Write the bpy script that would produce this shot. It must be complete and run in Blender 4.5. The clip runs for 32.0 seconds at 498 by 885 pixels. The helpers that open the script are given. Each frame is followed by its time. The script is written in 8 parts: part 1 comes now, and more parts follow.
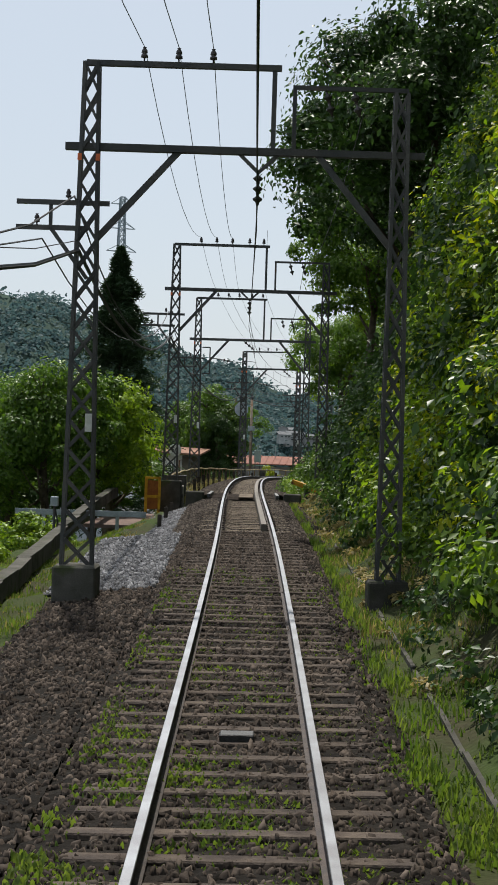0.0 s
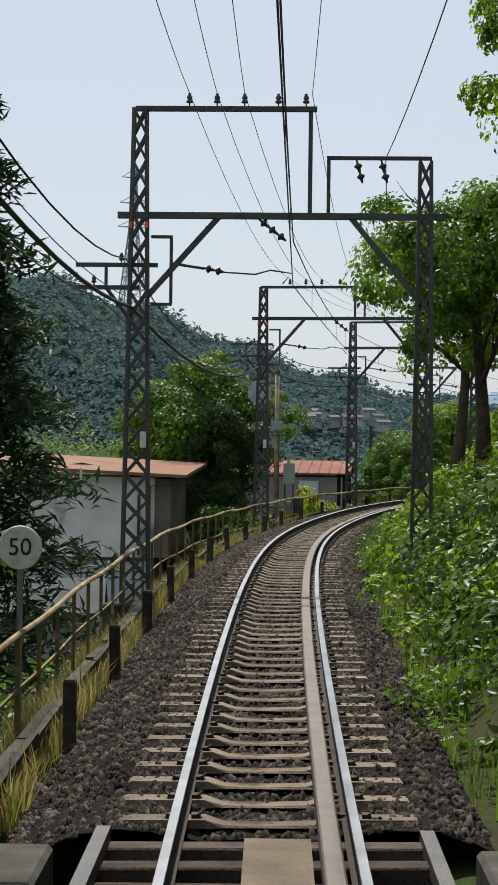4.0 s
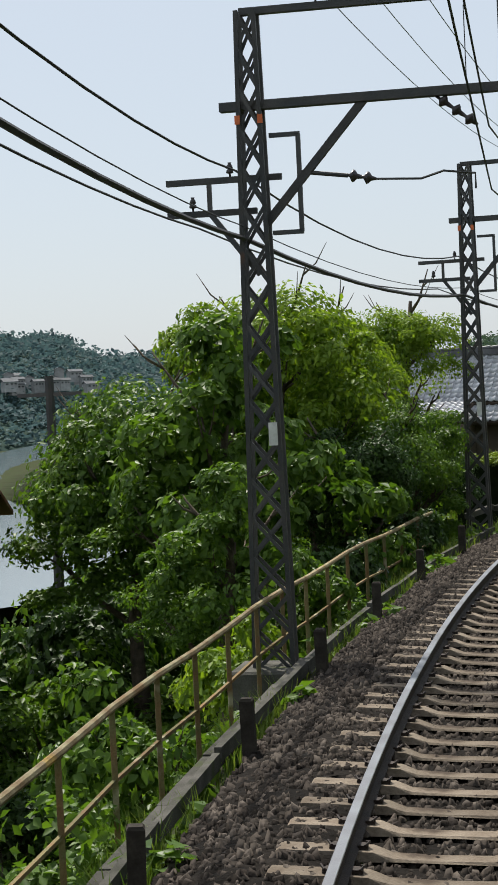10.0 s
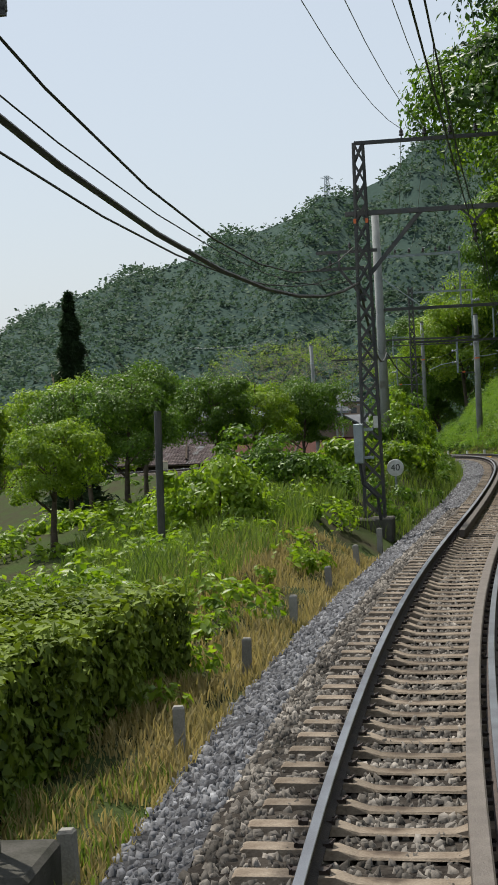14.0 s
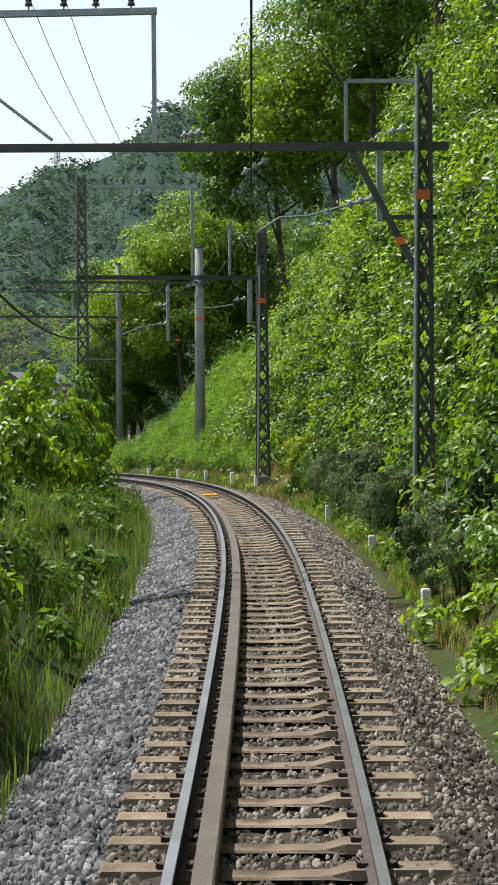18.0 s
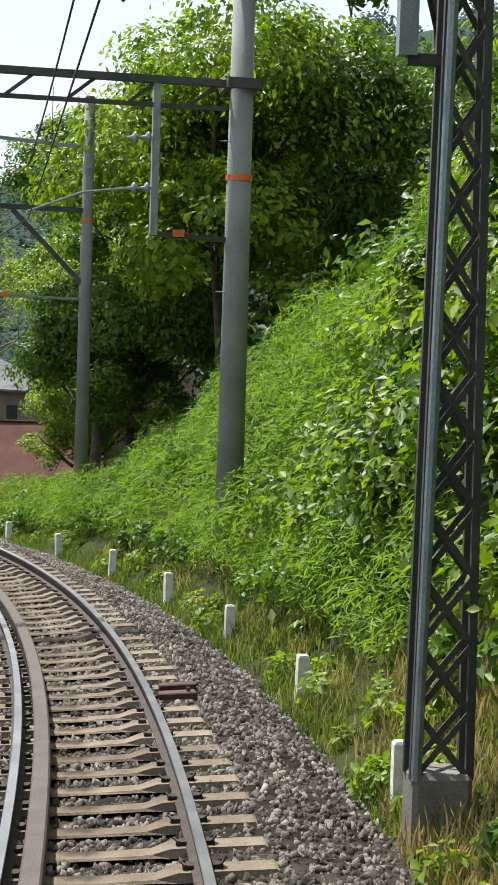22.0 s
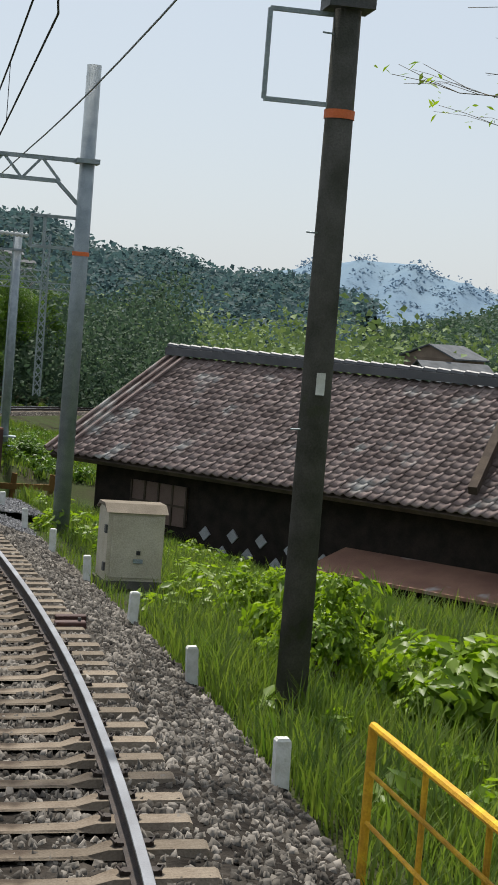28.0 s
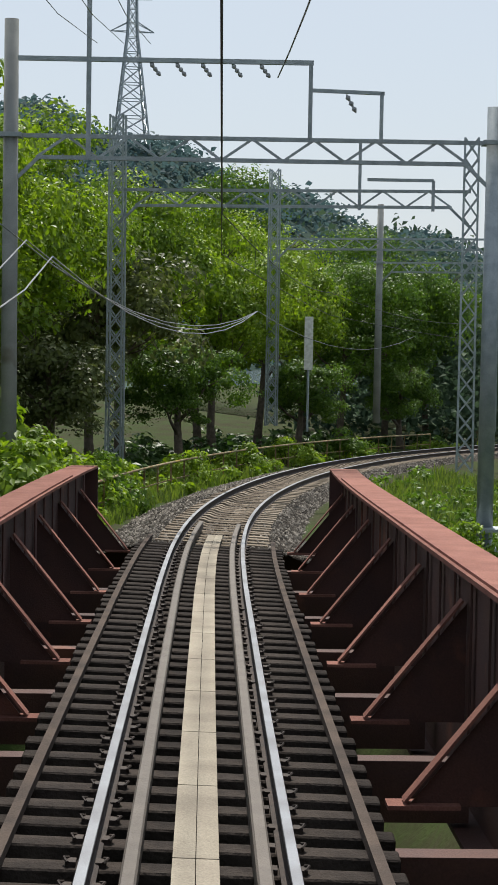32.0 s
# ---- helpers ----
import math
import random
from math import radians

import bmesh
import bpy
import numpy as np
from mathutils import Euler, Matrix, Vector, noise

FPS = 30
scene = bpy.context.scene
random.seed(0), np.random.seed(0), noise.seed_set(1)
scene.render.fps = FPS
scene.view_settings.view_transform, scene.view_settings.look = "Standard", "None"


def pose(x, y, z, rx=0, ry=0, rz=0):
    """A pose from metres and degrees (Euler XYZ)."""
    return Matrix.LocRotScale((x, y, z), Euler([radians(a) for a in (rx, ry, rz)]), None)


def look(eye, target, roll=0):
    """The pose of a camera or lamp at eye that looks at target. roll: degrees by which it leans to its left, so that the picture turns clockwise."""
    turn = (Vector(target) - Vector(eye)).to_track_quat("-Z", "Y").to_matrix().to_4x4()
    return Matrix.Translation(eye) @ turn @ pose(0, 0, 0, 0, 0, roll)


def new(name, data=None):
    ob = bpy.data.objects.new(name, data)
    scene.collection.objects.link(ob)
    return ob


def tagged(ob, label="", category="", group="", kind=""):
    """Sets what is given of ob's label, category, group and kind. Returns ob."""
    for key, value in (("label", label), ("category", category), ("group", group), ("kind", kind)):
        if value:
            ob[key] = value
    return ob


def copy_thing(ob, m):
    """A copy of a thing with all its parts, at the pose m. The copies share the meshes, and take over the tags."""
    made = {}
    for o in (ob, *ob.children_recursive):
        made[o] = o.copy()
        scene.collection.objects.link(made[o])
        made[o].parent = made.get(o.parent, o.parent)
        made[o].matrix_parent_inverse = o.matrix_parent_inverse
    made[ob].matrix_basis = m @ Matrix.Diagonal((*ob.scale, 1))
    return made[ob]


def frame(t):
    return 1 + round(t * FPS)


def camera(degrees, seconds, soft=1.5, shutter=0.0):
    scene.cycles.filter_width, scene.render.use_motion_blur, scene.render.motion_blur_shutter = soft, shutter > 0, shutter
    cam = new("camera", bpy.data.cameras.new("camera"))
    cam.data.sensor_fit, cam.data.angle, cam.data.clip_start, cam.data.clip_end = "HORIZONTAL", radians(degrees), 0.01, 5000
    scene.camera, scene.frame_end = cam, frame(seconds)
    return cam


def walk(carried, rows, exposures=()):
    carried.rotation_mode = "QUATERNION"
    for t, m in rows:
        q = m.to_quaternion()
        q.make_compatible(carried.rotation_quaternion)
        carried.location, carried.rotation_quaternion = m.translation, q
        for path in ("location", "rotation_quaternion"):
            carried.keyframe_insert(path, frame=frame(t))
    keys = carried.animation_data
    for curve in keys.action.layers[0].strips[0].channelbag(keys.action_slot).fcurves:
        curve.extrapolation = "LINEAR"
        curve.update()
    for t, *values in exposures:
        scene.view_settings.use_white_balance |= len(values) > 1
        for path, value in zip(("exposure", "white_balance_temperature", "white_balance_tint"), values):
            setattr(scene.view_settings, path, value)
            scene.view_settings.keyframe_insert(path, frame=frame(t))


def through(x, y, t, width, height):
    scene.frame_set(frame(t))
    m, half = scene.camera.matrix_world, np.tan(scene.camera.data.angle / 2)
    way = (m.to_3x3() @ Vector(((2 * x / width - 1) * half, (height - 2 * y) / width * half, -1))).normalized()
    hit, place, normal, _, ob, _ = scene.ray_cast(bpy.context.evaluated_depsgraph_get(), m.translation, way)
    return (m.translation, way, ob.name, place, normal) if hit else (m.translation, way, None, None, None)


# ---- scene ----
cam = camera(15.6, 32.0, 1.6)
# seconds, eye, point aimed at, lean
PATH = [
    (0, (-0.172, -0.760, 1.352), (-0.327, 9.239, 1.447), 1.78),
    (0.5, (-0.245, 5.424, 1.555), (-0.442, 15.422, 1.639), 1.23),
    (1, (-0.322, 11.563, 1.744), (-0.544, 21.561, 1.810), 0.75),
    (1.5, (-0.401, 17.651, 1.931), (-0.633, 27.649, 1.993), 0.44),
    (2, (-0.474, 23.668, 2.108), (-0.712, 33.665, 2.155), 0.25),
    (2.5, (-0.562, 29.580, 2.282), (-0.809, 39.577, 2.307), 0.09),
    (3, (-0.689, 35.349, 2.457), (-0.949, 45.345, 2.466), 0.08),
    (3.5, (-0.860, 40.979, 2.624), (-1.129, 50.975, 2.627), 0.48),
    (4, (-1.013, 46.554, 2.758), (-1.287, 56.551, 2.744), 0.71),
    (4.5, (-1.125, 52.125, 2.862), (-1.395, 62.121, 2.826), 0.81),
    (5, (-1.194, 57.711, 2.945), (-1.453, 67.708, 2.886), 0.79),
    (5.5, (-1.228, 63.314, 3.009), (-1.467, 73.311, 2.926), 0.62),
    (6, (-1.232, 68.919, 3.056), (-1.444, 78.917, 2.945), 0.28),
    (6.5, (-1.207, 74.506, 3.091), (-1.372, 84.504, 2.948), -0.14),
    (7, (-1.126, 80.067, 3.118), (-1.236, 90.065, 2.954), -0.60),
    (7.5, (-0.916, 85.604, 3.123), (-0.934, 95.602, 2.923), -1.13),
    (8, (-0.545, 91.100, 3.092), (-0.358, 101.096, 2.850), -1.94),
    (8.5, (-0.077, 96.527, 3.016), (0.357, 106.514, 2.759), -2.27),
    (9, (0.493, 101.866, 2.977), (1.191, 111.838, 2.718), -2.49),
    (9.5, (1.247, 107.136, 2.992), (2.243, 117.083, 2.732), -2.73),
    (10, (2.236, 112.382, 2.994), (3.535, 122.294, 2.744), -2.68),
    (10.5, (3.477, 117.675, 2.965), (5.055, 127.547, 2.730), -2.54),
    (11, (4.903, 123.037, 2.929), (6.792, 132.854, 2.702), -3.07),
    (11.5, (6.503, 128.401, 2.911), (8.783, 138.135, 2.692), -3.54),
    (12, (8.269, 133.726, 2.913), (10.962, 143.354, 2.697), -3.37),
    (12.5, (10.198, 138.981, 2.915), (13.259, 148.499, 2.705), -3.14),
    (13, (12.313, 144.148, 2.917), (15.714, 153.549, 2.713), -3.21),
    (13.5, (14.613, 149.212, 2.896), (18.382, 158.472, 2.672), -3.13),
    (14, (17.099, 154.163, 2.867), (21.201, 163.279, 2.599), -2.76),
    (14.5, (19.735, 159.014, 2.860), (24.122, 167.995, 2.549), -2.28),
    (15, (22.455, 163.769, 2.841), (27.114, 172.611, 2.510), -2.06),
    (15.5, (25.238, 168.429, 2.801), (30.131, 177.144, 2.457), -1.93),
    (16, (28.081, 173.005, 2.739), (33.145, 181.620, 2.381), -1.71),
    (16.5, (30.984, 177.523, 2.661), (36.172, 186.064, 2.288), -1.42),
    (17, (33.948, 182.019, 2.575), (39.223, 190.506, 2.191), -1.07),
    (17.5, (36.964, 186.525, 2.491), (42.307, 194.969, 2.099), -0.71),
    (18, (40.013, 191.056, 2.418), (45.423, 199.456, 2.023), -0.38),
    (18.5, (43.060, 195.597, 2.360), (48.519, 203.966, 1.960), -0.18),
    (19, (46.056, 200.131, 2.320), (51.546, 208.480, 1.917), 0.04),
    (19.5, (49.001, 204.639, 2.249), (54.507, 212.977, 1.845), -0.15),
    (20, (51.906, 209.091, 2.167), (57.409, 217.431, 1.764), -0.26),
    (20.5, (54.752, 213.474, 2.098), (60.218, 221.838, 1.691), -0.10),
    (21, (57.488, 217.799, 2.058), (62.863, 226.221, 1.630), 0.53),
    (21.5, (60.067, 222.134, 2.013), (65.260, 230.668, 1.558), 1.26),
    (22, (62.521, 226.544, 1.919), (67.510, 235.197, 1.432), 1.76),
    (22.5, (64.887, 231.041, 1.801), (69.646, 239.821, 1.281), 2.29),
    (23, (67.102, 235.608, 1.672), (71.586, 244.529, 1.119), 2.80),
    (23.5, (69.094, 240.163, 1.500), (73.241, 249.242, 0.893), 3.40),
    (24, (70.835, 244.632, 1.318), (74.636, 253.862, 0.708), 3.59),
    (24.5, (72.311, 249.067, 1.144), (75.750, 258.437, 0.537), 3.50),
    (25, (73.546, 253.495, 0.981), (76.618, 262.992, 0.380), 3.61),
    (25.5, (74.560, 257.935, 0.819), (77.248, 267.548, 0.221), 3.96),
    (26, (75.379, 262.394, 0.622), (77.660, 272.112, 0.030), 4.40),
    (26.5, (76.030, 266.897, 0.445), (77.913, 276.700, -0.153), 4.79),
    (27, (76.564, 271.435, 0.269), (78.035, 281.307, -0.346), 4.91),
    (27.5, (76.964, 276.007, 0.090), (78.019, 285.931, -0.540), 4.86),
    (28, (77.187, 280.609, -0.089), (77.826, 290.568, -0.731), 4.63),
    (28.5, (77.191, 285.242, -0.255), (77.415, 295.218, -0.905), 4.17),
    (29, (76.963, 289.906, -0.403), (76.778, 299.883, -1.053), 3.37),
    (29.5, (76.546, 294.608, -0.566), (75.995, 304.572, -1.201), 2.88),
    (30, (75.977, 299.373, -0.766), (75.105, 309.315, -1.394), 2.57),
    (30.5, (75.293, 304.211, -0.986), (74.136, 314.125, -1.610), 2.17),
    (31, (74.565, 309.117, -1.187), (73.239, 319.009, -1.801), 1.76),
    (31.5, (73.810, 314.078, -1.373), (72.355, 323.953, -1.983), 1.37),
    (32, (73.043, 319.088, -1.565), (71.461, 328.943, -2.176), 0.97),
]
# on the bridge the car sways a little to the left of the line: metres at the eye and ahead of it
SWAY = {31.5: (0.07, 0.055), 32: (0.19, 0.15)}


def swayed(t, p, k):
    d = SWAY.get(t, (0, 0))[k]
    return (p[0] - 0.987 * d, p[1] - 0.155 * d, p[2])


walk(cam, [(t, look(swayed(t, eye, 0), swayed(t, target, 1), roll)) for t, eye, target, roll in PATH],
     [(0, 0.2), (3.5, 0.2), (6, 0.22), (15.5, 0.25), (17.5, 0.7), (21, 0.75), (23, 0.8), (24.1, 0.75), (25.1, 0.33), (26.5, 0.25), (28.5, 0.18), (30, 0.16), (32, 0.22)])

# ---- light ----
SUN_AZ, SUN_EL = radians(-8), radians(57)   # azimuth from +y towards +x
world = bpy.data.worlds.new("sky")
scene.world = world
world.use_nodes = True
wn = world.node_tree
wn.nodes.clear()
sky = wn.nodes.new("ShaderNodeTexSky")
sky.sky_type, sky.sun_disc = "NISHITA", False
sky.sun_elevation, sky.sun_rotation = SUN_EL, SUN_AZ
sky.air_density, sky.dust_density, sky.ozone_density = 1.0, 1.5, 2.0
bg = wn.nodes.new("ShaderNodeBackground")
bg.inputs["Strength"].default_value = 0.085
wo = wn.nodes.new("ShaderNodeOutputWorld")
haze = wn.nodes.new("ShaderNodeMix")      # a thin bright haze all over the sky
haze.data_type = "RGBA"
haze.inputs["Factor"].default_value = 0.68
haze.inputs["B"].default_value = (7.3, 8.0, 8.75, 1)
wn.links.new(sky.outputs[0], haze.inputs["A"])
wn.links.new(haze.outputs["Result"], bg.inputs[0])
wn.links.new(bg.outputs[0], wo.inputs[0])
sun_data = bpy.data.lights.new("sun", "SUN")
sun_data.energy, sun_data.angle, sun_data.color = 5.0, radians(1.5), (1.0, 0.95, 0.87)
sun = new("sun", sun_data)
sun.matrix_world = look((0, 0, 0), (-math.sin(SUN_AZ) * math.cos(SUN_EL), -math.cos(SUN_AZ) * math.cos(SUN_EL), -math.sin(SUN_EL)))

# ---- the track's line: station in metres along it, lateral to the right, height over the rail top ----
EYE = 2.55
# how far the track's middle lies to the right of the eye's line: station, metres
SHIFT = np.array(((-25, -0.05), (10, -0.05), (34, -0.06), (46, 0.03), (70, -0.07), (86, -0.16), (93, -0.24), (102, -0.27), (118, -0.27), (134, -0.25), (145, -0.2), (156, -0.16), (178, -0.08), (192, -0.03), (211, -0.02), (222, 0.02), (232, -0.08), (248, -0.12), (256, -0.14), (263, -0.03), (277, 0.08), (290, 0.02), (305, 0.0), (328, -0.07), (338, -0.2), (350, -0.14))).T
pts = [(eye[0], eye[1], eye[2] - EYE, -roll) for _, eye, _, roll in PATH]
line = [np.array(p, float) for p in pts]
d0 = (line[4] - line[0])[:2]
d0 /= np.linalg.norm(d0)
for k in range(1, 6):
    line.insert(0, np.array([*(pts[0][:2] - d0 * 5 * k), pts[0][2], 0.0]))
head = math.atan2(line[-1][1] - line[-3][1], line[-1][0] - line[-3][0]) + radians(2.2)
p = line[-1].copy()
run = 0.0
while run < 150:                       # past the last view: the bridge, then a long right-hand curve
    p = p.copy()
    run += 5.0
    if run == 15:
        head -= radians(0.8)
    if run > 31:
        head -= radians(0.395 * 5)
    p[:2] += 5 * np.array([math.cos(head), math.sin(head)])
    p[2] -= 0.16
    p[3] = min(3.0, max(p[3], 1.4) + 0.2)
    line.append(p)
line = np.array(line)
for _ in range(2):
    line[1:-1] = 0.25 * line[:-2] + 0.5 * line[1:-1] + 0.25 * line[2:]
KS = np.r_[0, np.cumsum(np.hypot(*np.diff(line[:, :2], axis=0).T))] - 25.0
fine = np.arange(-25, KS[-1] - 0.5, 0.5)


def spline(ks, v, s):
    m = np.gradient(v, ks)
    i = np.clip(np.searchsorted(ks, s) - 1, 0, len(ks) - 2)
    h = ks[i + 1] - ks[i]
    u = (s - ks[i]) / h
    return ((2 * u**3 - 3 * u**2 + 1) * v[i] + (u**3 - 2 * u**2 + u) * h * m[i] + (-2 * u**3 + 3 * u**2) * v[i + 1] + (u**3 - u**2) * h * m[i + 1])


LX, LY, LZ, LC = (spline(KS, line[:, k], fine) for k in range(4))
DX, DY = np.gradient(LX), np.gradient(LY)
DN = np.hypot(DX, DY)
DX, DY = DX / DN, DY / DN
OFF = np.interp(fine, *SHIFT)
OFF = np.convolve(np.pad(OFF, 20, mode="edge"), np.ones(41) / 41, mode="valid")
LX, LY = LX + DY * OFF, LY - DX * OFF
END = fine[-1]


def station(s):
    """Centre of the track at s: x, y, z, ahead x, ahead y, cant in radians (arrays too)."""
    return tuple(np.interp(s, fine, a) for a in (LX, LY, LZ, DX, DY)) + (np.radians(np.interp(s, fine, LC)),)


def W(s, lat, h=0.0):
    x, y, z, ax, ay, _ = station(s)
    return Vector((x + ay * lat, y - ax * lat, z + h))


def WN(s, lat, h):
    x, y, z, ax, ay, _ = station(s)
    return np.stack([x + ay * lat, y - ax * lat, z + h + 0 * x], -1)


def place(s, lat=0.0, h=0.0, turn=0.0, canted=False):
    """Pose at a station: x to the right of the track, y ahead."""
    x, y, z, ax, ay, c = (float(v) for v in station(s))
    m = Matrix.Translation((x, y, z)) @ Matrix.Rotation(math.atan2(ay, ax) - math.pi / 2, 4, "Z")
    if canted:
        m = m @ Matrix.Rotation(c, 4, "Y")
    return m @ Matrix.Translation((lat, 0, h)) @ Matrix.Rotation(radians(turn), 4, "Z")


# ---- mesh tools ----
class Mesh:
    """Gathers verts and faces."""

    def __init__(self):
        self.v, self.f = [], []

    def box(self, c, size, m=None):
        n = len(self.v)
        for dz in (-0.5, 0.5):
            for dx, dy in ((-0.5, -0.5), (0.5, -0.5), (0.5, 0.5), (-0.5, 0.5)):
                q = Vector((dx * size[0], dy * size[1], dz * size[2]))
                self.v.append(tuple((m @ q if m else q) + Vector(c)))
        self.f += [tuple(n + k for k in q) for q in ((3, 2, 1, 0), (4, 5, 6, 7), (0, 1, 5, 4), (1, 2, 6, 5), (2, 3, 7, 6), (3, 0, 4, 7))]
        return self

    def beam(self, a, b, w, h=None, up=(0, 0, 1)):
        a, b = Vector(a), Vector(b)
        d = b - a
        y = d.normalized()
        u = Vector(up)
        if abs(y.dot(u)) > 0.98:
            u = Vector((1, 0, 0))
        x = y.cross(u).normalized()
        z = x.cross(y)
        m = Matrix((x, y, z)).transposed()
        return self.box((a + b) / 2, (w, d.length, h or w), m)

    def tube(self, line, r, n=6, cap=True):
        line = [Vector(q) for q in line]
        rs = r if hasattr(r, "__len__") else [r] * len(line)
        base = len(self.v)
        for i, q in enumerate(line):
            d = (line[min(i + 1, len(line) - 1)] - line[max(i - 1, 0)]).normalized()
            u = Vector((0, 0, 1)) if abs(d.z) < 0.9 else Vector((1, 0, 0))
            x = d.cross(u).normalized()
            z = x.cross(d)
            for k in range(n):
                a = 2 * math.pi * k / n
                self.v.append(tuple(q + (x * math.cos(a) + z * math.sin(a)) * rs[i]))
        for i in range(len(line) - 1):
            for k in range(n):
                a, b = base + i * n + k, base + i * n + (k + 1) % n
                self.f.append((a, b, b + n, a + n))
        if cap:
            self.f.append(tuple(base + k for k in reversed(range(n))))
            self.f.append(tuple(base + (len(line) - 1) * n + k for k in range(n)))
        return self

    def lathe(self, c, prof, n=10, axis=None):
        """prof: radius, height pairs from the bottom up; axis: a 3x3 turn."""
        base = len(self.v)
        for r, z in prof:
            for k in range(n):
                a = 2 * math.pi * k / n
                q = Vector((r * math.cos(a), r * math.sin(a), z))
                self.v.append(tuple((axis @ q if axis else q) + Vector(c)))
        for i in range(len(prof) - 1):
            for k in range(n):
                a, b = base + i * n + k, base + i * n + (k + 1) % n
                self.f.append((a, b, b + n, a + n))
        self.f.append(tuple(base + k for k in reversed(range(n))))
        self.f.append(tuple(base + (len(prof) - 1) * n + k for k in range(n)))
        return self

    def sweep(self, rings, closed=True, cap=True):
        """Joins rings of points."""
        base, n = len(self.v), len(rings[0])
        for r in rings:
            self.v += [tuple(q) for q in r]
        for i in range(len(rings) - 1):
            for k in range(n if closed else n - 1):
                a, b = base + i * n + k, base + i * n + (k + 1) % n
                self.f.append((a, b, b + n, a + n))
        if cap and closed:
            self.f.append(tuple(base + k for k in reversed(range(n))))
            self.f.append(tuple(base + (len(rings) - 1) * n + k for k in range(n)))
        return self

    def poly(self, *q):
        n = len(self.v)
        self.v += [tuple(p) for p in q]
        self.f.append(tuple(range(n, n + len(q))))
        return self

    def data(self, name, material, smooth=False, bevel=0.0):
        me = bpy.data.meshes.new(name)
        me.from_pydata(self.v, [], self.f)
        if bevel:
            bm = bmesh.new()
            bm.from_mesh(me)
            bmesh.ops.bevel(bm, geom=bm.edges, offset=bevel, segments=1, affect="EDGES", clamp_overlap=True)
            bm.to_mesh(me)
            bm.free()
        me.materials.append(material)
        if smooth:
            me.shade_smooth()
        me.update()
        return me


def array_mesh(name, verts, faces, material, smooth=False):
    """A mesh from arrays: verts (n, 3), faces (m, 3 or 4)."""
    me = bpy.data.meshes.new(name)
    verts, faces = np.ascontiguousarray(verts, np.float32), np.ascontiguousarray(faces, np.int32)
    me.vertices.add(len(verts))
    me.vertices.foreach_set("co", verts.ravel())
    k = faces.shape[1]
    me.loops.add(faces.size)
    me.loops.foreach_set("vertex_index", faces.ravel())
    me.polygons.add(len(faces))
    me.polygons.foreach_set("loop_start", np.arange(len(faces), dtype=np.int32) * k)
    me.update(calc_edges=True)
    me.materials.append(material)
    if smooth:
        me.shade_smooth()
    return me


def thing(name, m=None, label="", category="", group="", kind="", data=None):
    ob = new(name, data)
    if m is not None:
        ob.matrix_world = m
    return tagged(ob, label, category, group, kind)


def part(name, mesh, material, parent, label="", smooth=False, bevel=0.0, m=None):
    ob = new(name, mesh.data(name, material, smooth, bevel) if isinstance(mesh, Mesh) else mesh)
    ob.parent = parent
    if m is not None:
        ob.matrix_basis = m
    if label:
        tagged(ob, label)
    return ob


rng = np.random.default_rng(7)


def leaf_cloud(name, centers, size, material, tilt=0.6, face=None, long=1.5, spread=0.45):
    """Folded leaves (two triangles sharing a midrib) at the centers; face: the side towards which they look."""
    n = len(centers)
    nrm = rng.normal(size=(n, 3)) * tilt + (np.array(face if face is not None else (0, 0, 1.0)))
    nrm /= np.linalg.norm(nrm, axis=1)[:, None]
    d = rng.normal(size=(n, 3))
    d -= (d * nrm).sum(1)[:, None] * nrm
    d /= np.linalg.norm(d, axis=1)[:, None] + 1e-9
    side = np.cross(nrm, d)
    sz = (size * (0.6 + 0.8 * rng.random(n)))[:, None]
    a = centers - d * sz * 0.5 * long
    b = centers + d * sz * 0.5 * long - nrm * sz * 0.15
    l = centers + side * sz * spread + nrm * sz * 0.12
    r = centers - side * sz * spread + nrm * sz * 0.12
    v = np.stack([a, r, b, l], 1).reshape(-1, 3)
    i = np.arange(n)[:, None] * 4
    f = np.concatenate([i + [0, 1, 2], i + [0, 2, 3]], 1).reshape(-1, 3)
    return array_mesh(name, v, f, material)


def blades(name, roots, height, width, material, lean=0.35):
    """Grass blades: two bent segments each, three triangles."""
    n = len(roots)
    a = rng.random(n) * 2 * math.pi
    d = np.stack([np.cos(a), np.sin(a), 0 * a], 1)
    side = np.stack([-np.sin(a), np.cos(a), 0 * a], 1)
    h = (height * (0.5 + 0.9 * rng.random(n)))[:, None] if np.isscalar(height) else (height * (0.5 + 0.9 * rng.random(n)))[:, None]
    w = width * (0.6 + 0.8 * rng.random(n))[:, None]
    b = lean * h * (0.3 + rng.random(n))[:, None]
    up = np.array([0, 0, 1.0])
    p0, p1 = roots - side * w, roots + side * w
    m0, m1 = roots + up * h * 0.6 + d * b * 0.35 - side * w * 0.8, roots + up * h * 0.6 + d * b * 0.35 + side * w * 0.8
    t = roots + up * h * 0.95 + d * b
    v = np.stack([p0, p1, m1, m0, t], 1).reshape(-1, 3)
    i = np.arange(n)[:, None] * 5
    f = np.concatenate([i + [0, 1, 2], i + [0, 2, 3], i + [3, 2, 4]], 1).reshape(-1, 3)
    return array_mesh(name, v, f, material)

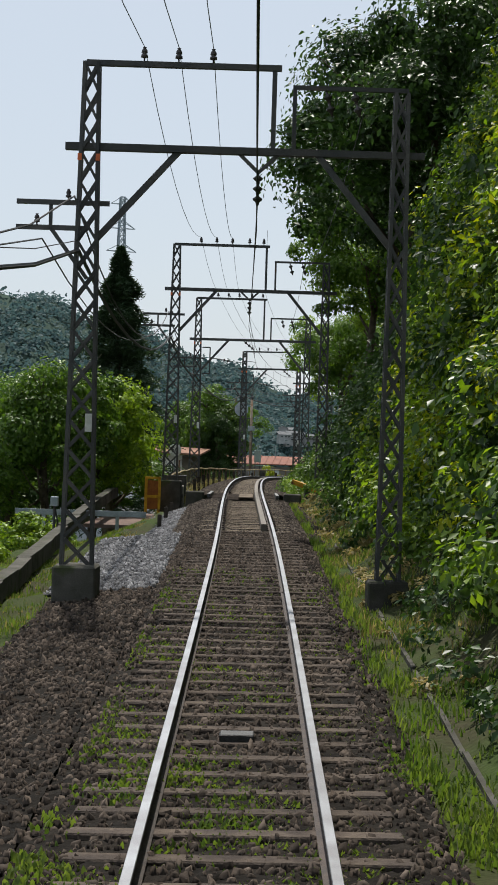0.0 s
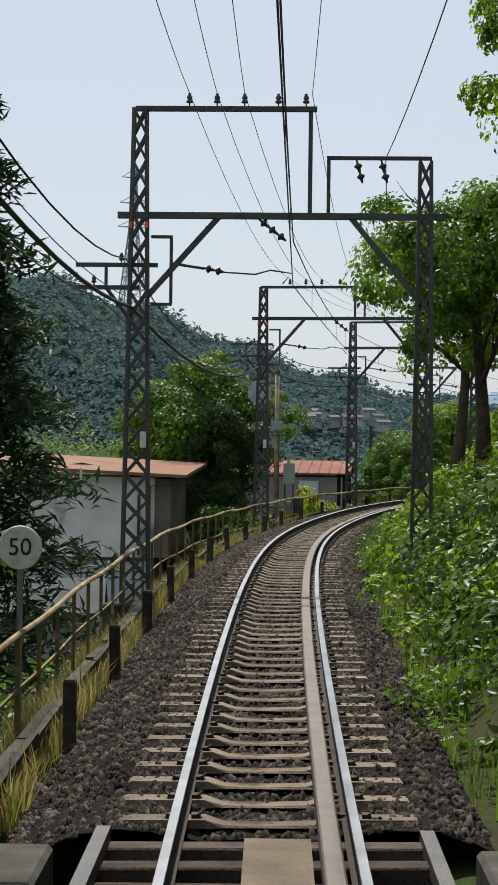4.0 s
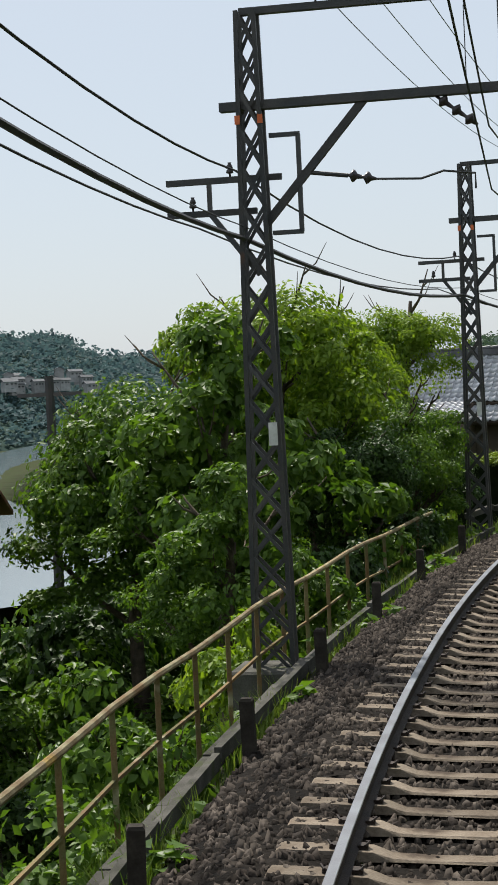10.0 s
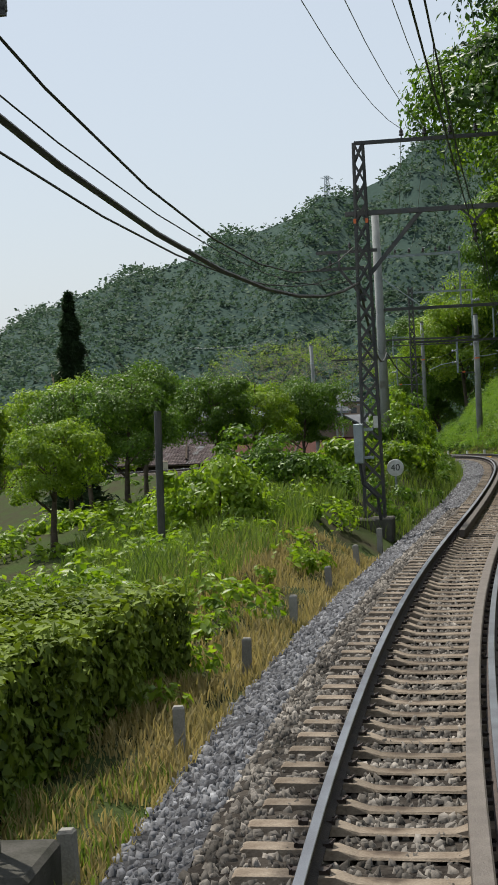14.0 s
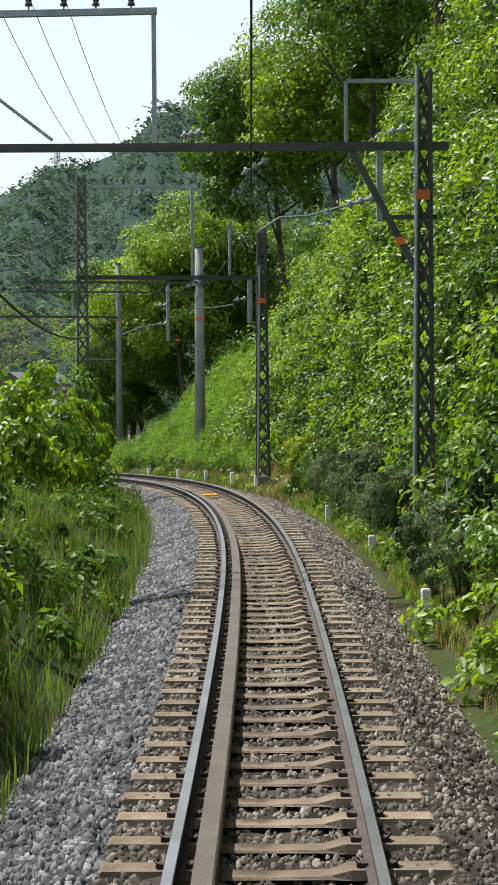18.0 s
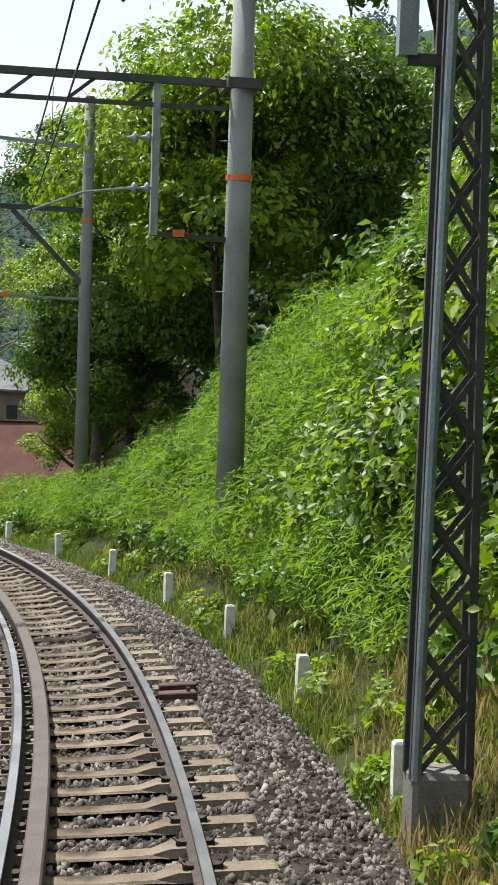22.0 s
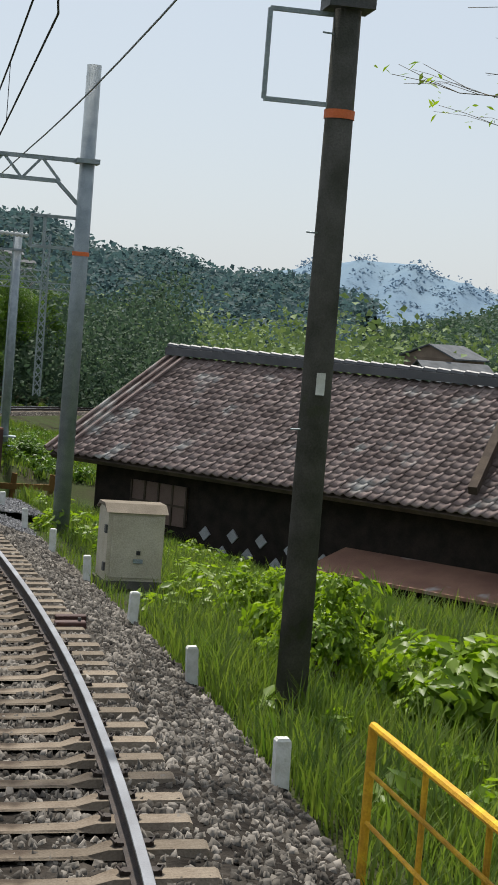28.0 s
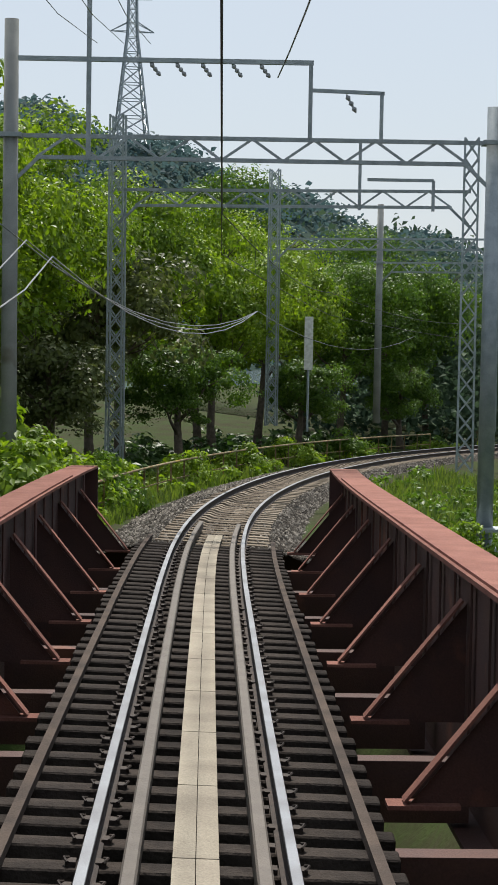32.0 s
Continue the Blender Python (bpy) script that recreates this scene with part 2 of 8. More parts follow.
# ---- materials ----
def mat(name, color, rough=0.7, metal=0.0, vary=0.25, scale=6.0, color2=None, fine=60.0, bump=0.3, spec=0.4, stain=None, stain_at=0.55, per="obj", amount=0.5):
    """Two scales of variation between color and color2, bump, and stains with a shape of their own."""
    m = bpy.data.materials.new(name)
    m.use_nodes = True
    t = m.node_tree
    N, L = t.nodes, t.links
    b = N["Principled BSDF"]
    b.inputs["Roughness"].default_value, b.inputs["Metallic"].default_value = rough, metal
    b.inputs["Specular IOR Level"].default_value = spec if rough < 0.55 or metal > 0 else min(spec, 0.06)
    co = N.new("ShaderNodeTexCoord")
    n1, n2 = N.new("ShaderNodeTexNoise"), N.new("ShaderNodeTexNoise")
    for n, s, d in ((n1, scale, 5), (n2, fine, 3)):
        n.inputs["Scale"].default_value, n.inputs["Detail"].default_value = s, d
        L.new(co.outputs["Object"], n.inputs["Vector"])
    c2 = color2 or tuple(c * (1 - vary) for c in color)
    mix = N.new("ShaderNodeMix")
    mix.data_type = "RGBA"
    mix.inputs["A"].default_value, mix.inputs["B"].default_value = (*color, 1), (*c2, 1)
    ramp = N.new("ShaderNodeMapRange")
    ramp.inputs["From Min"].default_value, ramp.inputs["From Max"].default_value = 0.35, 0.65
    L.new(n1.outputs["Fac"], ramp.inputs["Value"])
    L.new(ramp.outputs[0], mix.inputs["Factor"])
    mix2 = N.new("ShaderNodeMix")
    mix2.data_type, mix2.blend_type = "RGBA", "OVERLAY"
    mix2.inputs["Factor"].default_value = amount
    L.new(mix.outputs["Result"], mix2.inputs["A"])
    L.new(n2.outputs["Color"], mix2.inputs["B"])
    bw = N.new("ShaderNodeRGBToBW")
    L.new(n2.outputs["Color"], bw.inputs[0])
    L.new(bw.outputs[0], mix2.inputs["B"])
    hue = N.new("ShaderNodeHueSaturation")
    rnd = N.new("ShaderNodeObjectInfo") if per == "obj" else N.new("ShaderNodeNewGeometry")
    mr = N.new("ShaderNodeMapRange")
    mr.inputs["To Min"].default_value, mr.inputs["To Max"].default_value = 1 - vary, 1 + vary
    L.new(rnd.outputs["Random" if per == "obj" else "Random Per Island"], mr.inputs["Value"])
    L.new(mr.outputs[0], hue.inputs["Value"])
    L.new(mix2.outputs["Result"], hue.inputs["Color"])
    last = hue.outputs[0]
    if stain:
        n3 = N.new("ShaderNodeTexNoise")
        n3.inputs["Scale"].default_value, n3.inputs["Detail"].default_value = scale * 0.6, 8
        L.new(co.outputs["Object"], n3.inputs["Vector"])
        r3 = N.new("ShaderNodeMapRange")
        r3.inputs["From Min"].default_value, r3.inputs["From Max"].default_value = stain_at, stain_at + 0.1
        L.new(n3.outputs["Fac"], r3.inputs["Value"])
        m3 = N.new("ShaderNodeMix")
        m3.data_type = "RGBA"
        m3.inputs["B"].default_value = (*stain, 1)
        L.new(last, m3.inputs["A"])
        L.new(r3.outputs[0], m3.inputs["Factor"])
        last = m3.outputs["Result"]
    L.new(last, b.inputs["Base Color"])
    if bump:
        bp = N.new("ShaderNodeBump")
        bp.inputs["Strength"].default_value, bp.inputs["Distance"].default_value = bump, 0.02
        L.new(n2.outputs["Fac"], bp.inputs["Height"])
        L.new(bp.outputs[0], b.inputs["Normal"])
    return m


def leaf_mat(name, color, color2, through=0.35, gloss=0.45):
    """Leaves: two hues by leaf, patches by place, light shining through."""
    m = bpy.data.materials.new(name)
    m.use_nodes = True
    t = m.node_tree
    N, L = t.nodes, t.links
    b = N["Principled BSDF"]
    b.inputs["Roughness"].default_value = gloss
    b.inputs["Specular IOR Level"].default_value = 0.22
    g = N.new("ShaderNodeNewGeometry")
    co = N.new("ShaderNodeTexCoord")
    n1 = N.new("ShaderNodeTexNoise")
    n1.inputs["Scale"].default_value = 0.9
    L.new(co.outputs["Object"], n1.inputs["Vector"])
    add = N.new("ShaderNodeMath")
    add.operation = "MULTIPLY_ADD"
    add.inputs[1].default_value, add.inputs[2].default_value = 0.55, -0.02
    L.new(g.outputs["Random Per Island"], add.inputs[0])
    mr = N.new("ShaderNodeMapRange")
    mr.inputs["From Min"].default_value, mr.inputs["From Max"].default_value = 0.3, 0.7
    mr.inputs["To Max"].default_value = 0.45
    L.new(n1.outputs["Fac"], mr.inputs["Value"])
    su = N.new("ShaderNodeMath")
    L.new(add.outputs[0], su.inputs[0])
    L.new(mr.outputs[0], su.inputs[1])
    mix = N.new("ShaderNodeMix")
    mix.data_type = "RGBA"
    mix.inputs["A"].default_value, mix.inputs["B"].default_value = (*color, 1), (*color2, 1)
    L.new(su.outputs[0], mix.inputs["Factor"])
    L.new(mix.outputs["Result"], b.inputs["Base Color"])
    tr = N.new("ShaderNodeBsdfTranslucent")
    hs = N.new("ShaderNodeHueSaturation")
    hs.inputs["Saturation"].default_value, hs.inputs["Value"].default_value = 1.1, 1.5
    L.new(mix.outputs["Result"], hs.inputs["Color"])
    L.new(hs.outputs[0], tr.inputs["Color"])
    ms = N.new("ShaderNodeMixShader")
    ms.inputs[0].default_value = through
    L.new(b.outputs[0], ms.inputs[1])
    L.new(tr.outputs[0], ms.inputs[2])
    L.new(ms.outputs[0], N["Material Output"].inputs["Surface"])
    return m


RAIL_SIDE = mat("rail_side", (0.05, 0.036, 0.029), 0.8, 0.1, scale=8, color2=(0.026, 0.02, 0.018))
RAIL_TOP = mat("rail_top", (0.27, 0.28, 0.3), 0.4, 0.9, vary=0.1, scale=2.2, color2=(0.19, 0.19, 0.2), fine=90, bump=0.08, amount=0.3)
GUARD = mat("guard_rail_rust", (0.085, 0.072, 0.06), 0.65, 0.25, scale=5, color2=(0.115, 0.098, 0.083), amount=0.4)
SLEEPER_WOOD = mat("sleeper_wood", (0.10, 0.08, 0.065), 0.9, scale=5, color2=(0.055, 0.045, 0.04), fine=40, bump=0.6)
SLEEPER_CONC = mat("sleeper_concrete", (0.225, 0.188, 0.146), 0.9, scale=4, color2=(0.145, 0.115, 0.087), fine=50, bump=0.4, vary=0.22, stain=(0.075, 0.058, 0.045), stain_at=0.6)
STONE_BROWN = mat("ballast_brown", (0.08, 0.067, 0.056), 0.9, scale=3, color2=(0.034, 0.028, 0.024), fine=30, per="isl", vary=0.6)
STONE_GREY = mat("ballast_grey", (0.17, 0.173, 0.182), 0.85, scale=3, color2=(0.075, 0.076, 0.083), fine=30, per="isl", vary=0.55)
# ballast beds far darker than their stones: shade in the gaps is painted
BED_BROWN = mat("brown_bed_gap_shade", (0.018, 0.015, 0.0125), 0.95, scale=2, color2=(0.008, 0.007, 0.006), fine=22, bump=1.0, amount=0.9)
BED_GREY = mat("grey_bed_gap_shade", (0.055, 0.055, 0.058), 0.95, scale=2, color2=(0.024, 0.024, 0.026), fine=22, bump=1.0, amount=0.9)
SOIL = mat("soil_and_moss", (0.036, 0.034, 0.018), 0.95, scale=0.8, color2=(0.032, 0.05, 0.013), fine=14, bump=0.8, amount=0.7)
STEEL_DARK = mat("dark_painted_steel", (0.055, 0.058, 0.06), 0.55, 0.3, scale=3, color2=(0.085, 0.08, 0.075), stain=(0.12, 0.06, 0.035), stain_at=0.68)
STEEL_GREY = mat("galvanised_steel", (0.33, 0.37, 0.39), 0.5, 0.5, scale=4, color2=(0.24, 0.28, 0.3), vary=0.12)
CONCRETE = mat("weathered_concrete", (0.27, 0.26, 0.235), 0.9, scale=2, color2=(0.17, 0.165, 0.15), stain=(0.07, 0.07, 0.06), stain_at=0.6)
CONC_DARK = mat("mossy_dark_concrete", (0.10, 0.095, 0.085), 0.95, scale=3, color2=(0.055, 0.055, 0.045), stain=(0.06, 0.075, 0.03), stain_at=0.6)
POLE_CONC = mat("concrete_pole", (0.30, 0.31, 0.30), 0.8, scale=1.2, color2=(0.2, 0.21, 0.205), stain=(0.15, 0.135, 0.11), stain_at=0.62, vary=0.12)
PORCELAIN = mat("porcelain", (0.30, 0.32, 0.34), 0.25, vary=0.15, bump=0.0)
PORCELAIN_DK = mat("brown_porcelain", (0.06, 0.05, 0.05), 0.25, vary=0.2, bump=0.0)
PORCELAIN_WH = mat("white_porcelain", (0.62, 0.63, 0.62), 0.2, vary=0.08, bump=0.0)
WIRE = mat("dark_wire", (0.03, 0.03, 0.032), 0.6, 0.2, bump=0)
WIRE_PALE = mat("aluminium_wire", (0.3, 0.31, 0.32), 0.5, 0.5, bump=0)
ORANGE = mat("orange_marking", (0.75, 0.17, 0.05), 0.5, vary=0.1)
WHITE = mat("white_paint", (0.74, 0.74, 0.71), 0.55, vary=0.08, scale=8, color2=(0.55, 0.55, 0.5), amount=0.25)
BLACK = mat("black_paint", (0.02, 0.02, 0.02), 0.5, vary=0.1)
RED = mat("red_paint", (0.6, 0.06, 0.04), 0.5, vary=0.1)
YELLOW = mat("yellow_paint", (0.62, 0.36, 0.03), 0.55, scale=6, color2=(0.42, 0.22, 0.03), stain=(0.16, 0.08, 0.04), stain_at=0.64)
RUST_GREEN = mat("rusty_rail_paint", (0.16, 0.15, 0.07), 0.7, scale=5, color2=(0.2, 0.12, 0.06), stain=(0.36, 0.33, 0.22), stain_at=0.6)
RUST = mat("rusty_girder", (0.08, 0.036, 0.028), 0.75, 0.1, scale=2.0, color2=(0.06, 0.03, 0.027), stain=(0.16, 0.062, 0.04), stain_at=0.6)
# paler, pinker than the webs; for top flanges and bracket edges
RUST_PINK = mat("pale_red_girder_top", (0.22, 0.105, 0.083), 0.8, scale=3, color2=(0.17, 0.078, 0.062), stain=(0.2, 0.09, 0.06), stain_at=0.66)
BARK = mat("bark", (0.13, 0.105, 0.08), 0.9, scale=6, color2=(0.07, 0.058, 0.045), fine=40, bump=1.0)
BARK_PALE = mat("pale_bark", (0.3, 0.27, 0.22), 0.9, scale=6, color2=(0.18, 0.16, 0.13), fine=40, bump=0.8)
LEAF_MID = leaf_mat("leaf_mid", (0.034, 0.078, 0.012), (0.14, 0.235, 0.032), 0.36)
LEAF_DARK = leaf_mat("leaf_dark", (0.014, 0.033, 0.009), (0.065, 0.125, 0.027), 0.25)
LEAF_BRIGHT = leaf_mat("leaf_bright", (0.075, 0.145, 0.015), (0.26, 0.36, 0.045), 0.42)
LEAF_YELLOW = leaf_mat("leaf_yellow", (0.16, 0.22, 0.02), (0.36, 0.38, 0.04), 0.4)
LEAF_GREY = leaf_mat("grey_green_leaf", (0.05, 0.078, 0.03), (0.14, 0.18, 0.075), 0.3, 0.6)
LEAF_OLIVE = leaf_mat("leaf_olive", (0.06, 0.085, 0.025), (0.13, 0.15, 0.05), 0.3)
CONIFER = leaf_mat("conifer_needles", (0.02, 0.042, 0.018), (0.05, 0.085, 0.035), 0.15, 0.6)
GRASS = leaf_mat("grass_blades", (0.06, 0.115, 0.018), (0.18, 0.23, 0.045), 0.35, 0.5)
GRASS_DRY = leaf_mat("dry_grass", (0.2, 0.17, 0.06), (0.36, 0.29, 0.13), 0.3, 0.6)
BAMBOO = leaf_mat("bamboo_grass", (0.08, 0.16, 0.02), (0.22, 0.34, 0.05), 0.4, 0.6)

GRASS_YELLOW = leaf_mat("yellow_flowering_grass", (0.2, 0.2, 0.03), (0.42, 0.36, 0.05), 0.35, 0.6)
STONE_TAN = mat("ballast_tan", (0.2, 0.182, 0.16), 0.9, scale=3, color2=(0.075, 0.068, 0.06), fine=30, per="isl", vary=0.6)
# tan bed darkened likewise, with the shade between stones in its colour
BED_TAN = mat("tan_bed_gap_shade", (0.05, 0.043, 0.036), 0.95, scale=2, color2=(0.016, 0.0135, 0.0115), fine=22, bump=1.0, amount=0.9)
STONE_DARK = mat("ballast_dark_brown", (0.075, 0.06, 0.049), 0.9, scale=3, color2=(0.038, 0.03, 0.025), fine=30, per="isl", vary=0.6)
HEDGE_LEAF = leaf_mat("hedge_leaf", (0.03, 0.055, 0.012), (0.21, 0.28, 0.035), 0.2, 0.75)

# ---- ground: one sheet along the track that runs out to the horizon ----
LATS = (-60, -30, -15, -9, -6, -4.2, -3.2, -2.4, -1.9, 1.9, 2.4, 3.2, 4.2, 6, 9, 15, 30, 60)
PROFILE = (
    (-25, (-14, -9, -4, -1.6, -0.8, -0.5, -0.45, -0.42, -0.4, -0.35, -0.1, 0.5, 5.0, 8.5, 10, 11, 13, 16)),
    (19.92, (-14, -9, -4, -1.6, -0.8, -0.5, -0.45, -0.42, -0.4, -0.35, -0.1, 0.8, 6.8, 11.0, 12, 13, 14, 16)),
    (38.1, (-14, -9, -4.5, -2.0, -0.9, -0.6, -0.5, -0.45, -0.42, -0.35, -0.1, 0.7, 6.0, 10.0, 11.5, 12, 13, 16)),
    (45.21, (-14, -9, -5.5, -3.5, -2.2, -1.2, -0.8, -0.5, -0.45, -0.4, -0.2, 0.2, 3.0, 6.0, 8, 11, 13, 16)),
    (60.9, (-14, -12.5, -6, -4.5, -3.4, -2.2, -1.4, -0.8, -0.5, -0.35, 0.0, 0.8, 3.0, 6.0, 8, 11, 13, 16)),
    (76.79, (-14, -12.5, -6, -4.8, -3.6, -2.4, -1.5, -0.9, -0.5, -0.3, 0.2, 0.8, 1.8, 4.0, 6, 9, 12, 16)),
    (103.9, (-14, -12.5, -6.5, -5, -3.6, -2.4, -1.5, -0.8, -0.5, -0.3, 0.2, 0.9, 1.8, 3.5, 6, 9, 12, 16)),
    (134.3, (-14, -12.5, -7.5, -6, -4.2, -2.6, -1.5, -0.8, -0.5, -0.3, 0.2, 0.9, 1.8, 3.5, 6, 9, 12, 16)),
    (149.2, (-14, -12.5, -4.6, -3.4, -2.4, -1.6, -1.0, -0.6, -0.45, -0.3, 0.2, 0.9, 1.8, 3.5, 6, 9, 12, 16)),
    (166.9, (-14, -7, -2.8, -1.8, -1.0, -0.6, -0.45, -0.4, -0.4, -0.3, 0.2, 0.9, 1.8, 3.5, 6, 9, 12, 16)),
    (186.5, (-14, -7, -2.6, -1.0, -0.2, 0.2, 0.1, -0.3, -0.4, -0.3, 0.1, 0.5, 1.6, 3.8, 7, 10, 14, 18)),
    (199.2, (-14, -7, -1.0, 0.2, 0.6, 0.7, 0.4, -0.2, -0.4, -0.35, 0.0, 0.5, 4.0, 8.5, 11, 13, 15, 20)),
    (216.8, (-14, -7, -1.0, 0.3, 0.9, 1.0, 0.6, -0.1, -0.4, -0.35, -0.2, 0.5, 5.8, 11.0, 13, 15, 17, 20)),
    (247.6, (-14, -7, -3.0, -0.8, 0.0, 0.3, 0.0, -0.3, -0.4, -0.35, -0.15, 0.5, 5.6, 11.0, 13, 15, 17, 20)),
    (259.7, (-14, -7, -4.0, -2.0, -1.0, -0.6, -0.5, -0.45, -0.4, -0.35, 0.0, 1.0, 3.6, 7.5, 10, 13, 16, 20)),
    (274.4, (-14, -7, -4.0, -2.0, -1.0, -0.6, -0.5, -0.45, -0.4, -0.35, 0.0, 0.9, 1.9, 3.8, 6, 9, 12, 16)),
    (283.9, (-14, -7, -4.0, -2.0, -1.0, -0.6, -0.5, -0.45, -0.4, -0.35, -0.25, 0.1, 0.3, 0.2, -0.5, -2.2, -4.5, -6)),
    (295.3, (-14, -7, -4.0, -2.0, -1.0, -0.6, -0.5, -0.45, -0.4, -0.35, -0.3, -0.25, -0.2, -0.3, -0.6, -2.2, -4.6, -6)),
    (310.6, (-14, -7, -4.0, -2.0, -1.0, -0.6, -0.5, -0.45, -0.4, -0.4, -0.45, -0.55, -0.65, -0.9, -1.5, -2.9, -5, -6)),
    (321.0, (-14, -7, -4.0, -2.0, -1.0, -0.6, -0.5, -0.45, -0.4, -0.4, -0.45, -0.55, -0.65, -0.9, -1.35, -1.75, -3.5, -6)),
    (344.0, (-8, -6, -4.0, -2.0, -1.4, -1.0, -0.7, -0.5, -0.4, -0.4, -0.42, -0.5, -0.8, -1.3, -1.9, -2.6, -4, -6)),
    (347.5, (-8, -6, -5, -5, -5, -5, -5, -5, -5, -5, -3.0, -1.1, -1.2, -1.6, -2.1, -2.7, -4, -6)),
    (367.0, (-8, -6, -5, -5, -5, -5, -5, -5, -5, -5, -4.5, -3.6, -3.0, -2.7, -2.6, -2.7, -4, -6)),
    (373.0, (-4, -3, -1.5, -0.8, -0.6, -0.5, -0.5, -0.45, -0.4, -0.4, -0.5, -0.7, -0.9, -1.2, -1.5, -2.5, -4, -6)),
    (456.2, (2, 0, -0.4, -0.4, -0.4, -0.4, -0.4, -0.4, -0.4, -0.4, -0.5, -0.6, -0.8, -1.0, -1.2, -1.6, -2, -3)),
)
PS = np.array([r[0] for r in PROFILE], float)
PH = np.array([r[1] for r in PROFILE], float)
LA = np.array(LATS, float)


def ground_h(s, lat):
    """Height of the ground over the rail top (arrays)."""
    s, lat = np.broadcast_arrays(np.asarray(s, float), np.asarray(lat, float))
    i = np.clip(np.searchsorted(PS, s) - 1, 0, len(PS) - 2)
    u = np.clip((s - PS[i]) / (PS[i + 1] - PS[i]), 0, 1)
    u = u * u * (3 - 2 * u)
    j = np.clip(np.searchsorted(LA, lat) - 1, 0, len(LA) - 2)
    w = np.clip((lat - LA[j]) / (LA[j + 1] - LA[j]), 0, 1)
    a = PH[i, j] * (1 - w) + PH[i, j + 1] * w
    b = PH[i + 1, j] * (1 - w) + PH[i + 1, j + 1] * w
    return a * (1 - u) + b * u


def GP(s, lat, lift=0.0):
    return WN(np.asarray(s, float), np.asarray(lat, float), ground_h(s, lat) + lift)


def ground_sheet():
    ss = np.r_[np.arange(-20, 150, 1.5), np.arange(150, min(460, END), 1.5)]
    ll = np.r_[-60, -45, -30, -22, np.arange(-15, -5.9, 1.5), np.arange(-5.5, -1.8, 0.45), 0, np.arange(1.9, 5.6, 0.45), np.arange(6, 15.1, 1.5), 22, 30, 45, 60]
    g, l = np.meshgrid(ss, ll, indexing="ij")
    v = GP(g, l)
    rough = rng.normal(size=g.shape) * np.where(np.abs(l) > 2.2, 0.06, 0.0)
    v[..., 2] += rough
    inner = np.abs(l) < 1.9
    v[..., 2][inner] -= 0.12
    n, m = g.shape
    idx = np.arange(n * m).reshape(n, m)
    f = [np.stack([idx[:-1, :-1], idx[:-1, 1:], idx[1:, 1:], idx[1:, :-1]], -1).reshape(-1, 4)]
    edge = np.r_[idx[0, :-1], idx[:-1, -1], idx[-1, :0:-1], idx[:0:-1, 0]]
    verts, last = [v.reshape(-1, 3)], edge
    mid = np.array([30.0, 180.0])
    k = n * m
    for grow, z in ((1.35, -13.0), (3.0, -15.0), (16.0, -15.5)):
        q = v.reshape(-1, 3)[edge].copy()
        q[:, :2] = mid + (q[:, :2] - mid) * grow
        q[:, 2] = z if grow > 2 else 0.4 * q[:, 2] + 0.6 * z
        new_i = np.arange(k, k + len(edge))
        verts.append(q)
        f.append(np.stack([last, np.roll(last, -1), np.roll(new_i, -1), new_i], -1))
        last, k = new_i, k + len(edge)
    me = array_mesh("ground", np.concatenate(verts), np.concatenate(f), SOIL, True)
    return thing("ground", None, "mossy soil with low grass beside the railway", "ground", kind="structure", data=me)


ground_sheet()


# ---- the track ----
def canted(s, lat, h):
    x, y, z, ax, ay, c = station(s)
    rx, ry = ay, -ax
    return np.stack([x + rx * (lat * np.cos(c) + h * np.sin(c)), y + ry * (lat * np.cos(c) + h * np.sin(c)), z - lat * np.sin(c) + h * np.cos(c)], -1)


def run_profile(mesh, s0, s1, prof, step=1.0):
    """Sweeps a section of (lat, h) along the canted track."""
    ss = np.arange(s0, s1 + 0.01, step)
    mesh.sweep([[tuple(canted(np.float64(s), a, b)) for a, b in prof] for s in ss])
    return mesh


track = thing("railway_track", None, "single narrow-gauge track of steel rails on sleepers", "railway track", kind="structure")
for side in (-1, 1):
    c = side * 0.566
    rail_p = [(c - 0.06, -0.153), (c + 0.06, -0.153), (c + 0.06, -0.14), (c + 0.012, -0.122), (c + 0.009, -0.045), (c + 0.033, -0.034), (c + 0.033, -0.006), (c - 0.033, -0.006), (c - 0.033, -0.034), (c - 0.009, -0.045), (c - 0.012, -0.122), (c - 0.06, -0.14)]
    top_p = [(c - 0.033, -0.006), (c + 0.033, -0.006), (c + 0.029, 0.0), (c - 0.029, 0.0)]
    rail = part("rail", run_profile(Mesh(), -20, min(450, END - 2), rail_p), RAIL_SIDE, track)
    part("running_surface", run_profile(Mesh(), -20, min(450, END - 2), top_p), RAIL_TOP, rail, "polished steel rail head")


def guard(s0, s1, c, h=0.0, material=None, w=0.062):
    p = [(c - w, -0.14), (c + w, -0.14), (c + w, h - 0.012), (c + w - 0.012, h), (c - w + 0.012, h), (c - w, h - 0.012)]
    part("guard_rail", run_profile(Mesh(), s0, s1, p), material or GUARD, track, "dull brown guard rail inside the running rail")


guard(38.9, 203, 0.40)
guard(193.9, 340.8, -0.38)
guard(341.2, 373.7, -0.32, w=0.045)
guard(341.2, 373.7, 0.40, w=0.045)


